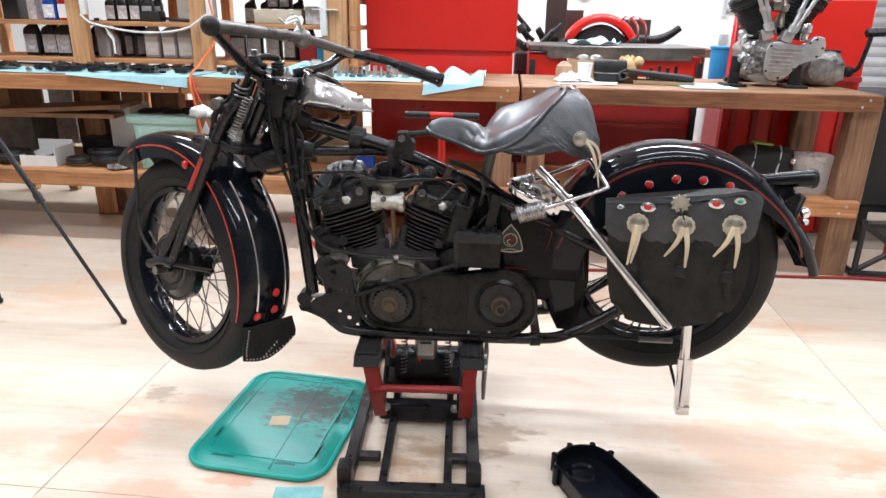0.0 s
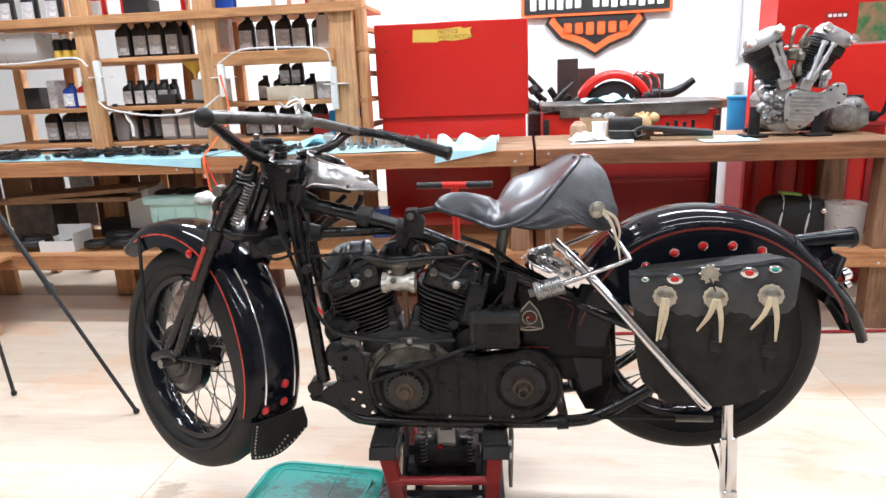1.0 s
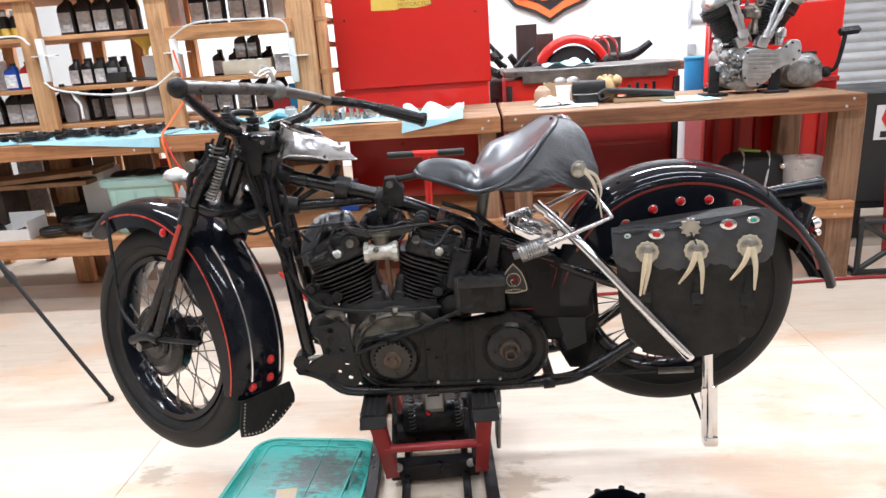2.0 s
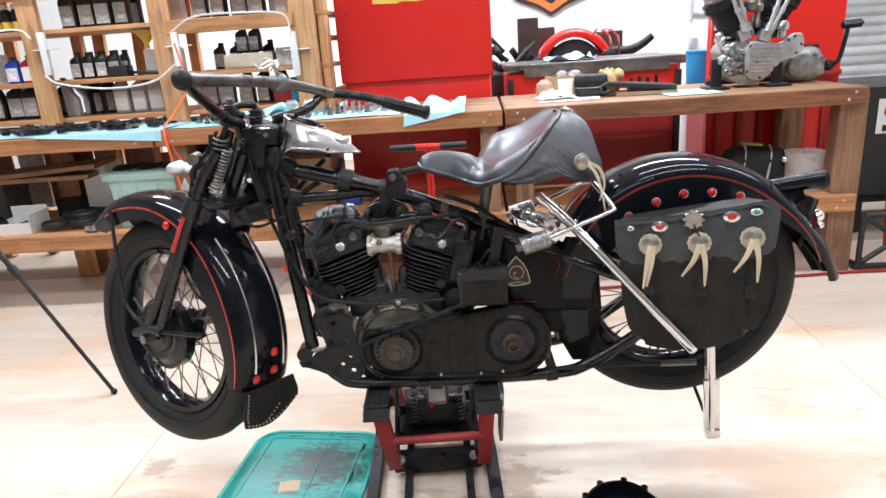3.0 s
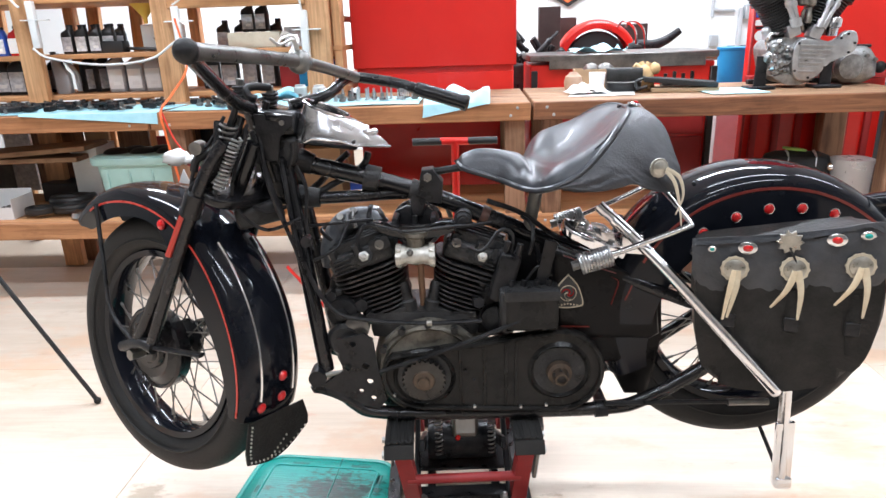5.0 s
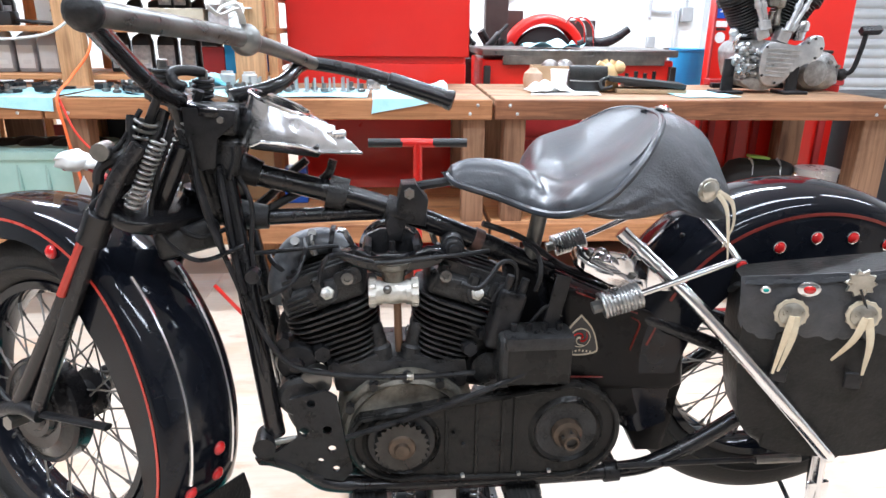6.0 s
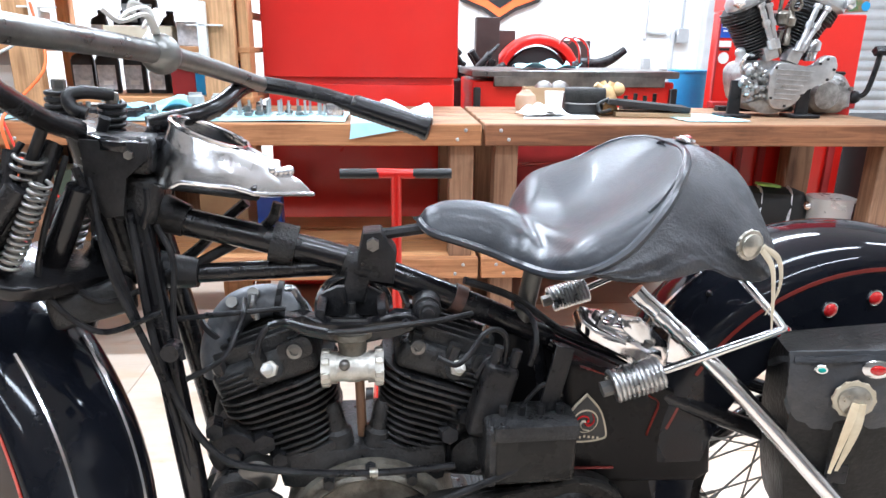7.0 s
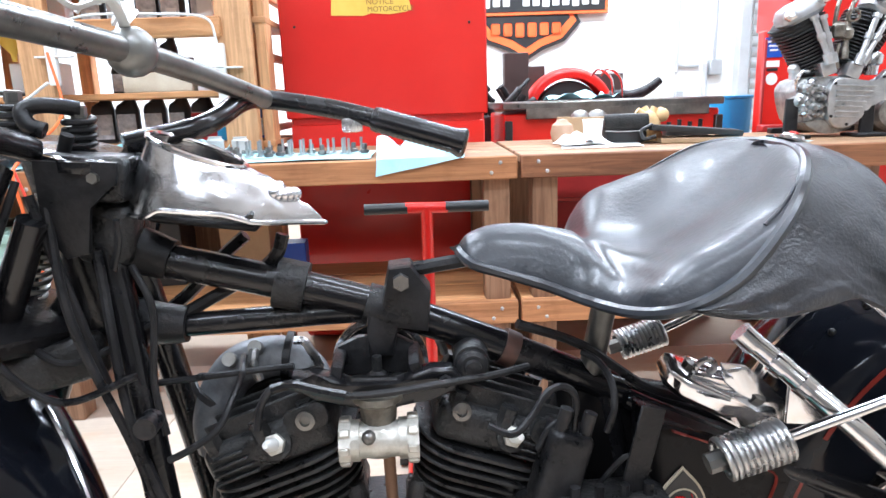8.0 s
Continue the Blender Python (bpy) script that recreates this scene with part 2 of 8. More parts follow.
BLUE = mat("blue_plastic", (0.01, 0.06, 0.4), (0.02, 0.1, 0.5), rough=0.4, bump=0.0)
SKYBLUE = mat("bright_blue_plastic", (0.02, 0.25, 0.55), (0.03, 0.32, 0.62), rough=0.4, bump=0.0)
GREYLABEL = mat("grey_label", (0.4, 0.42, 0.45), (0.78, 0.79, 0.81), rough=0.4, bump=0.0, scale=40)
QUART = mat("black_bottle_plastic", (0.012, 0.012, 0.013), (0.022, 0.022, 0.024), rough=0.35, bump=0.0)
SILVERPLASTIC = mat("silver_bottle_plastic", (0.45, 0.46, 0.48), (0.55, 0.56, 0.58), rough=0.35, metal=0.3, bump=0.0)
CLEARPLASTIC = mat("milky_clear_plastic", (0.7, 0.7, 0.68), (0.78, 0.78, 0.77), rough=0.35, bump=0.0, trans=0.5)
GLOVE = mat("tan_work_glove", (0.72, 0.45, 0.2), (0.85, 0.6, 0.32), rough=0.8, scale=30, bump=0.4)
CARDBOARD = mat("brown_cardboard", (0.42, 0.28, 0.16), (0.52, 0.37, 0.22), rough=0.8, bump=0.15)
CORK = mat("black_foam", (0.015, 0.015, 0.015), (0.03, 0.03, 0.03), rough=0.85, bump=0.4)

# ---- shape helpers ----


def part(name, bm, material, parent=None, label="", smooth=True, matrix=None):
    """Links a bmesh as one mesh object, under a thing or a part."""
    me = bpy.data.meshes.new(name)
    bmesh.ops.recalc_face_normals(bm, faces=bm.faces)
    bm.to_mesh(me)
    bm.free()
    me.materials.append(material)
    if smooth:
        me.shade_smooth()
        me.set_sharp_from_angle(angle=radians(38))
    ob = new(name, me)
    if parent is not None:
        ob.parent = parent
    if matrix is not None:
        ob.matrix_local = matrix
    if label:
        ob["label"] = label
    return ob


def again(ob, name, parent, matrix):
    """One more object on the same mesh."""
    o = new(name, ob.data)
    o.parent = parent
    o.matrix_local = matrix
    return o


def thing(name, label, category, matrix=None, group="", kind=""):
    e = new(name)
    e.empty_display_size = 0.1
    if matrix is not None:
        e.matrix_world = matrix
    return tagged(e, label, category, group, kind)


def align(p0, p1):
    d = Vector(p1) - Vector(p0)
    return Matrix.Translation(p0) @ d.to_track_quat("Z", "Y").to_matrix().to_4x4(), d.length


def box(bm, size, at=(0, 0, 0), turn=(0, 0, 0), bevel=0.0, seg=1):
    m = pose(*at, *turn) @ Matrix.Diagonal((*size, 1))
    vs = bmesh.ops.create_cube(bm, size=1, matrix=m)["verts"]
    if bevel:
        es = {e for v in vs for e in v.link_edges}
        bmesh.ops.bevel(bm, geom=list(es), offset=bevel, segments=seg, affect="EDGES", profile=0.6)
    return bm


def rod(bm, p0, p1, r0, r1=None, seg=16):
    m, h = align(p0, p1)
    bmesh.ops.create_cone(bm, cap_ends=True, segments=seg, radius1=r0, radius2=r0 if r1 is None else r1, depth=h, matrix=m @ Matrix.Translation((0, 0, h / 2)))
    return bm


def ball(bm, at, r, seg=16, scale=(1, 1, 1), matrix=None):
    m = (matrix or Matrix()) @ Matrix.Translation(at) @ Matrix.Diagonal((*scale, 1))
    bmesh.ops.create_uvsphere(bm, u_segments=seg, v_segments=max(6, seg // 2), radius=r, matrix=m)
    return bm


def bend(points, steps=8):
    """A smooth line through the points."""
    p = [Vector(q) for q in points]
    p = [2 * p[0] - p[1]] + p + [2 * p[-1] - p[-2]]
    out = []
    for i in range(1, len(p) - 2):
        a, b, c, d = p[i - 1], p[i], p[i + 1], p[i + 2]
        for k in range(steps):
            t = k / steps
            out.append(0.5 * (2 * b + (c - a) * t + (2 * a - 5 * b + 4 * c - d) * t * t + (3 * b - a - 3 * c + d) * t ** 3))
    out.append(p[-2])
    return out


def sweep(bm, line, r, seg=12, flat=1.0):
    """A tube along a line. r: one radius or a function of 0..1."""
    line = [Vector(q) for q in line]
    up, rings = None, []
    for i, q in enumerate(line):
        d = (line[min(i + 1, len(line) - 1)] - line[max(i - 1, 0)]).normalized()
        if up is None:
            up = d.orthogonal().normalized() if abs(d.z) > 0.9 else Vector((0, 0, 1))
        up = (up - d * up.dot(d)).normalized()
        side = d.cross(up)
        rad = r(i / (len(line) - 1)) if callable(r) else r
        rings.append([bm.verts.new(q + (side * math.cos(2 * math.pi * k / seg) + up * flat * math.sin(2 * math.pi * k / seg)) * rad) for k in range(seg)])
    for a, b in zip(rings, rings[1:]):
        for k in range(seg):
            bm.faces.new((a[k], a[(k + 1) % seg], b[(k + 1) % seg], b[k]))
    bm.faces.new(rings[0])
    bm.faces.new(rings[-1][::-1])
    return bm


def tube(points, r, seg=12, steps=8, flat=1.0):
    return sweep(bmesh.new(), bend(points, steps), r, seg, flat)


def coil(bm, p0, p1, radius, wire, turns, seg=8, per=18):
    m, h = align(p0, p1)
    n = int(turns * per)
    return sweep(bm, [m @ Vector((radius * math.cos(2 * math.pi * i / per), radius * math.sin(2 * math.pi * i / per), h * i / n)) for i in range(n + 1)], wire, seg)


def lathe(bm, profile, m=None, seg=48, closed=False):
    """Turns (radius, height) pairs round z."""
    m = m or Matrix()
    rings = [[bm.verts.new(m @ Vector((r * math.cos(2 * math.pi * k / seg), r * math.sin(2 * math.pi * k / seg), z))) for k in range(seg)] for r, z in profile]
    pairs = list(zip(rings, rings[1:] + ([rings[0]] if closed else [])))
    for a, b in (pairs if closed else pairs[:len(rings) - 1]):
        for k in range(seg):
            bm.faces.new((a[k], a[(k + 1) % seg], b[(k + 1) % seg], b[k]))
    if not closed:
        bm.faces.new(rings[0][::-1])
        bm.faces.new(rings[-1])
    return bm


def plate(bm, outline, depth, m=None, bevel=0.0, seg=2):
    """A flat shape (x, y pairs) with thickness along z."""
    m = m or Matrix()
    lo = [bm.verts.new(m @ Vector((x, y, 0))) for x, y in outline]
    hi = [bm.verts.new(m @ Vector((x, y, depth))) for x, y in outline]
    n = len(outline)
    fs = [bm.faces.new(hi), bm.faces.new(lo[::-1])] + [bm.faces.new((lo[i], lo[(i + 1) % n], hi[(i + 1) % n], hi[i])) for i in range(n)]
    if bevel:
        bmesh.ops.bevel(bm, geom=list(fs[0].edges) + list(fs[1].edges), offset=bevel, segments=seg, affect="EDGES", profile=0.6)
    return bm


def rounded(w, h, r, n=5):
    return [(sx * (w / 2 - r) + r * math.cos(a), sy * (h / 2 - r) + r * math.sin(a)) for sx, sy, a0 in ((1, 1, 0), (-1, 1, 90), (-1, -1, 180), (1, -1, 270)) for a in [radians(a0 + 90 * k / n) for k in range(n + 1)]]


def sheet(bm, f, nu, nv, thick=0.0, wrap=False):
    """A surface from f(s, t) with s, t in 0..1, given thickness along its normals."""
    grid = [[bm.verts.new(f(i / nu, j / nv)) for j in range(nv + 1)] for i in range(nu + 1)]
    fs = [bm.faces.new((grid[i][j], grid[i + 1][j], grid[i + 1][j + 1], grid[i][j + 1])) for i in range(nu) for j in range(nv)]
    if thick:
        bmesh.ops.recalc_face_normals(bm, faces=fs)
        bm.normal_update()
        twin = {v: bm.verts.new(v.co - v.normal * thick) for row in grid for v in row}
        edges = [(e.verts[0], e.verts[1]) for e in bm.edges if len(e.link_faces) == 1]
        for face in fs:
            bm.faces.new([twin[v] for v in reversed(face.verts)])
        for a, b in edges:
            bm.faces.new((a, b, twin[b], twin[a]))
        bmesh.ops.recalc_face_normals(bm, faces=bm.faces)
    return bm


def lerp(table, x):
    """A smooth curve through (x, y) pairs."""
    for (x0, y0), (x1, y1) in zip(table, table[1:]):
        if x <= x1:
            k = max(0.0, (x - x0) / (x1 - x0))
            i = table.index((x0, y0))
            xa, ya = table[max(i - 1, 0)]
            xb, yb = table[min(i + 2, len(table) - 1)]
            d = x1 - x0
            s0, s1 = (y1 - ya) / (x1 - xa) * d, (yb - y0) / (xb - x0) * d
            return (2 * k ** 3 - 3 * k * k + 1) * y0 + (k ** 3 - 2 * k * k + k) * s0 + (3 * k * k - 2 * k ** 3) * y1 + (k ** 3 - k * k) * s1
    return table[-1][1]


def letters(text, size, material, parent, matrix, depth=0.004):
    """Writing in the built-in font, as a mesh."""
    cu = bpy.data.curves.new("text", "FONT")
    cu.body, cu.size, cu.extrude, cu.align_x, cu.align_y = text, size, depth, "CENTER", "CENTER"
    tmp = new("text", cu)
    bpy.context.view_layer.update()
    me = bpy.data.meshes.new_from_object(tmp.evaluated_get(bpy.context.evaluated_depsgraph_get()))
    bpy.data.objects.remove(tmp)
    me.materials.clear()
    me.materials.append(material)
    ob = new("lettering", me)
    ob.parent = parent
    ob.matrix_local = matrix
    return ob

# ---- the room ----
def slab(name, size, at, material, label="", kind="structure", category="", bevel=0.0, turn=(0, 0, 0)):
    ob = part(name, box(bmesh.new(), size, bevel=bevel), material, smooth=False)
    ob.matrix_world = pose(*at, *turn)
    return tagged(ob, label or name.replace("_", " "), category or name.split("_")[0], kind=kind)


WALL_Y = 8.5
floor = slab("floor", (13.0, 15.0, 0.1), (0.5, 2.0, -0.054), mat("subfloor", (0.3, 0.24, 0.18), (0.36, 0.29, 0.22), rough=0.8), "pale plywood sheet floor with red and brown stains", category="floor")
slab("wall_back", (13.2, 0.12, CEILING), (0.5, WALL_Y + 0.06, CEILING / 2), WALLWHITE, "white painted workshop back wall", category="wall")
# unseen left wall: shade put into its grey, so black paint reflects less
slab("wall_left", (0.12, 15.0, CEILING), (-6.06, 2.0, CEILING / 2), mat("shade_toned_side_wall", (0.4, 0.4, 0.39), (0.46, 0.46, 0.45), rough=0.7), "plain workshop side wall out of view", category="wall")
slab("wall_right", (0.12, 15.0, CEILING), (7.06, 2.0, CEILING / 2), WALLWHITE, "plain workshop side wall out of view", category="wall")
# unseen wall behind the camera, coloured darker to stand in for dim surroundings
slab("wall_front", (13.2, 0.12, CEILING), (0.5, -5.56, CEILING / 2), mat("shade_toned_front_wall", (0.4, 0.4, 0.39), (0.46, 0.46, 0.45), rough=0.7), "unseen workshop wall, toned grey to dim reflections", category="wall")
slab("ceiling", (13.2, 15.2, 0.1), (0.5, 2.0, CEILING + 0.05), mat("white_ceiling", (0.7, 0.7, 0.69), (0.76, 0.76, 0.75), rough=0.8), "white workshop ceiling", category="ceiling")
tube_glow = mat("lamp_diffuser", (1.0, 0.98, 0.95), (1.0, 0.98, 0.95), rough=0.4, bump=0.0)
for sx, sy, sl, watts in STRIPS:
    lamp = thing("ceiling_light", "long white fluorescent strip light under the ceiling", "ceiling light", pose(sx, sy, CEILING), group="ceiling lights")
    part("frame", box(bmesh.new(), (sl + 0.06, 0.3, 0.05), (0, 0, -0.03), bevel=0.008), WHITE, lamp, smooth=False)
    for k in (-0.07, 0.07):
        part("tube", rod(bmesh.new(), (-sl / 2, k, -0.075), (sl / 2, k, -0.075), 0.014, seg=12), tube_glow, lamp)
    la = bpy.data.lights.new("strip", "AREA")
    la.shape, la.size, la.size_y, la.energy, la.color = "RECTANGLE", sl, 0.22, watts, (0.9, 0.965, 1.07)
    lo = new("strip", la)
    lo.matrix_world = pose(sx, sy, CEILING - 0.1)

# plywood sheets of the floor, with thin dark seams between them
for i in range(-2, 3):
    for j in range(-2, 4):
        w, h = 2.44, 1.22
        cx, cy = 0.66 + i * w, 0.35 + j * h
        if -5.5 < cx < 6 and -4 < cy < 8:
            p = part("plywood_sheet", box(bmesh.new(), (w - 0.002, h - 0.002, 0.006), bevel=0.001), PLY, floor, smooth=False)
            p.matrix_local = pose(cx - 0.5, cy - 2.0, 0.051)

# ---- benches ----
BF, BB, BT = 4.105, 4.88, 0.908


def bolt_pair(parent, x, y, zs, r=0.007):
    for dx, z in zs:
        part("bolt", ball(bmesh.new(), (x + dx, y, z), r, 10, (1, 0.5, 1)), ALLOY, parent)


def bench(x0, x1, label, legs):
    b = thing("workbench", label, "workbench", pose(x0, BF, 0))
    w = x1 - x0
    n = 5
    d = (BB - BF - 0.03) / n
    for k in range(n):
        part("top_board", box(bmesh.new(), (w - 0.006, d - 0.004, 0.03), (w / 2, 0.02 + d * (k + 0.5), BT - 0.015), bevel=0.004), BENCHTOP, b)
    part("front_rail", box(bmesh.new(), (w - 0.004, 0.038, 0.078), (w / 2, 0.0185, BT - 0.0395), bevel=0.004), RAIL if x0 < 0 else EDGE, b)
    part("lower_front_rail", box(bmesh.new(), (w - 0.004, 0.038, 0.082), (w / 2, 0.0185, 0.36), bevel=0.004), RAIL, b)
    for k in range(3):
        part("shelf_board", box(bmesh.new(), (w - 0.01, 0.2, 0.02), (w / 2, 0.14 + 0.21 * k, 0.392), bevel=0.003), PINE, b)
    for lx, ly, lw in legs:
        part("leg", box(bmesh.new(), (lw, 0.09, BT - 0.03), (lx, ly, (BT - 0.03) / 2), bevel=0.004), OLDPINEZ, b)
    for bx in (0.06, w - 0.06):
        bolt_pair(b, bx, -0.001, [(0, BT - 0.022), (0.03 if bx < 1 else -0.03, BT - 0.055), (0, 0.375), (0.03 if bx < 1 else -0.03, 0.34)])
    return b


bench(-1.02, 0.697, "long pine workbench with a full lower shelf", [(0.09, 0.085, 0.09), (0.09, 0.68, 0.09), (1.648, 0.085, 0.09), (1.648, 0.68, 0.09)])
bench(0.705, 2.372, "stained brown timber workbench carrying an engine", [(0.09, 0.085, 0.088), (0.09, 0.68, 0.09), (1.626, 0.085, 0.13), (1.62, 0.68, 0.12)])
bench(-3.2, -1.026, "pine workbench below a tall shelf of oil bottles", [(0.35, 0.56, 0.12), (1.36, 0.68, 0.11), (2.08, 0.66, 0.1), (0.35, 0.085, 0.09)])
# short low bench at the left edge
stub = thing("low_bench", "low sawn pine bench with a thick leg", "bench", pose(-2.62, 3.86, 0))
part("front_rail", box(bmesh.new(), (0.55, 0.04, 0.11), (0.2, 0.0, 0.35), bevel=0.004), PINE, stub)
part("leg", box(bmesh.new(), (0.12, 0.09, 0.30), (0.4, 0.05, 0.15), bevel=0.004), PINEZ, stub)
part("leg", box(bmesh.new(), (0.12, 0.09, 0.30), (0.0, 0.05, 0.15), bevel=0.004), PINEZ, stub)
part("top_board", box(bmesh.new(), (0.55, 0.24, 0.02), (0.2, 0.14, 0.395), bevel=0.003), PINE, stub)
# slanted planks stored below the left bench
for k, (px, py, pz, ry) in enumerate([(-1.98, 4.5, 0.655, 0), (-1.93, 4.5, 0.69, -3)]):
    pl = part("plank", box(bmesh.new(), (0.78, 0.26, 0.026), bevel=0.003), BENCHTOP)
    pl.matrix_world = pose(px, py, pz, 0, ry, 4)
    tagged(pl, "weathered plank resting under the workbench", "plank", group="planks under the bench")

# ---- shelving ----
SY = 4.66
shelf = thing("shelving_unit", "tall open pine shelving unit full of oil bottles", "shelving", pose(0, SY, 0))
for x0, x1 in ((-0.415, -0.28), (-1.19, -1.07), (-1.93, -1.82), (-2.75, -2.63)):
    part("upright", box(bmesh.new(), (x1 - x0, 0.045, 2.5), ((x0 + x1) / 2, 0, 1.25 + 0.002), bevel=0.004), PINEZ, shelf)
    part("rear_upright", box(bmesh.new(), (0.06, 0.06, 2.5), ((x0 + x1) / 2 - 0.05, 0.5, 1.252), bevel=0.004), PINEZ, shelf)
for px in (-1.547, -1.808, -2.400):
    part("rear_post", box(bmesh.new(), (0.075, 0.04, 2.5), (px, 0.535, 1.252), (0, 2.5, 0), 0.004), PINEZ, shelf)
part("side_upright", box(bmesh.new(), (0.045, 0.11, 2.5), (-0.255, 0.09, 1.252), bevel=0.004), PINEZ, shelf)
for z in (0.955, 1.165, 1.445, 1.675, 2.1):
    for x0, x1 in ((-1.07, -0.28), (-1.82, -1.19), (-2.63, -1.93)):
        if z == 1.445 and x0 == -1.07:
            part("cross_board", box(bmesh.new(), (0.70, 0.03, 0.075), (-0.74, -0.035, 1.405), bevel=0.004), PINE, shelf)
        part("shelf_board", box(bmesh.new(), (x1 - x0 + 0.1, 0.5, 0.025), ((x0 + x1) / 2, 0.28, z - 0.013), bevel=0.003), PINE, shelf)
part("top_rail", box(bmesh.new(), (2.5, 0.03, 0.05), (-1.5, -0.038, 1.652), bevel=0.003), PINE, shelf)
for z in (1.0, 1.3, 1.55):
    part("side_batten", box(bmesh.new(), (0.03, 0.5, 0.03), (-0.265, 0.33, z), bevel=0.003), PINE, shelf)

# ---- red cabinets behind the bench ----
BOXY = 4.9
chest = thing("tool_chest", "tall bright red steel tool chest with a torn yellow notice", "tool chest", pose(0.23, BOXY, 0))
part("upper_door", box(bmesh.new(), (0.89, 0.018, 0.535), (0, -0.012, 1.30), bevel=0.006), RED, chest)
part("body", box(bmesh.new(), (0.86, 0.55, 1.5), (0, 0.28, 0.76), bevel=0.01), RED, chest)
part("lower_front", box(bmesh.new(), (0.86, 0.014, 0.98), (0, 0.003, 0.515), bevel=0.004), RED, chest)
part("notice", plate(bmesh.new(), [(-0.17, -0.035), (-0.03, -0.04), (0.0, -0.03), (0.08, -0.036), (0.15, -0.028), (0.175, -0.02), (0.165, 0.02), (0.175, 0.035), (0.13, 0.03), (0.11, 0.04), (0.0, 0.03), (-0.165, 0.034)], 0.001, pose(-0.05, -0.0225, 1.497, 90, 0, 0)), YELLOW, chest, "torn yellow notice label")
letters("NOTICE", 0.032, mat("brown_ink", (0.25, 0.1, 0.02)), chest, pose(-0.01, -0.0245, 1.512, 90, 0, 0), 0.0005)
letters("MOTORCYCLE", 0.03, mat("brown_ink", (0.25, 0.1, 0.02)), chest, pose(0.035, -0.0245, 1.482, 90, 0, 0), 0.0005)
for bx in (-0.38, 0.37):
    part("rivet", ball(bmesh.new(), (bx, -0.022, 1.42), 0.006, 8), INK, chest)

CX0, CX1, CY = 0.76, 1.77, 5.0
cab = thing("tool_cabinet", "wide red tool cabinet with a grey steel worktop", "tool cabinet", pose(0, CY, 0))
part("body", box(bmesh.new(), (CX1 - CX0, 0.6, 1.0), ((CX0 + CX1) / 2, 0.3, 0.52), bevel=0.008), RED, cab)
part("worktop", box(bmesh.new(), (CX1 - CX0 + 0.02, 0.66, 0.035), ((CX0 + CX1) / 2, 0.3, 1.055), bevel=0.006), STEEL, cab, "grey steel worktop")
part("apron", box(bmesh.new(), (CX1 - CX0 - 0.16, 0.02, 0.05), ((CX0 + CX1) / 2 + 0.02, -0.02, 1.02), bevel=0.003), STEEL, cab)
for bx in (CX0 + 0.02, CX1 - 0.01):
    part("corner_post", box(bmesh.new(), (0.035, 0.03, 0.98), (bx, -0.015, 0.5), bevel=0.004), INK, cab)
for k in range(3):
    part("drawer_front", box(bmesh.new(), (CX1 - CX0 - 0.08, 0.012, 0.26), ((CX0 + CX1) / 2, -0.006, 0.2 + 0.275 * k), bevel=0.004), DEEPRED, cab)


# ---- the motorcycle ----
TH = radians(2.0)
BIKE = Matrix.Translation((0.424, 2.677, 0)) @ Matrix.Rotation(TH, 4, "Z")
moto = thing("motorcycle", "old black motorcycle with red pinstripes raised on a red lift", "motorcycle", BIKE)
PSI, LEANF = radians(30.5), radians(8)


def bk(u, v, w):
    """Along the bike to the rear, out to its left side, up."""
    return Vector((u, -v, w))


def side(v, a=0.0, u=0.0, w=0.0):
    """A plane on the left side: x to the rear, y up, z outward; turned by a degrees about the upright."""
    a = radians(a)
    return Matrix(((math.cos(a), 0, -math.sin(a), u), (-math.sin(a), 0, -math.cos(a), -v), (0, 1, 0, w), (0, 0, 0, 1)))


def mirror(pts):
    return [(p[0], -p[1], p[2]) for p in pts]


n0 = Vector((-math.sin(PSI), -math.cos(PSI), 0))
wn_ = n0 * math.cos(LEANF) + Vector((0, 0, 1)) * math.sin(LEANF)
wz_ = Vector((0, 0, 1)) * math.cos(LEANF) - n0 * math.sin(LEANF)
wx_ = Vector((math.cos(PSI), -math.sin(PSI), 0))
FW = Matrix.Translation(bk(-0.743, -0.016, 0.475)) @ Matrix((wx_, -wn_, wz_)).transposed().to_4x4()
BARS = Matrix.Translation(bk(-0.43, 0, 0)) @ Matrix((wx_, -n0, Vector((0, 0, 1)))).transposed().to_4x4()


def wf(x, n, z):
    """In the front wheel's frame: rearward, left, up."""
    return FW @ Vector((x, -n, z))


def sf(f, n, z):
    """In the steered frame: forward, left, up."""
    return BARS @ Vector((-f, -n, z))


TURN_Y = Matrix.Rotation(radians(90), 4, "X")


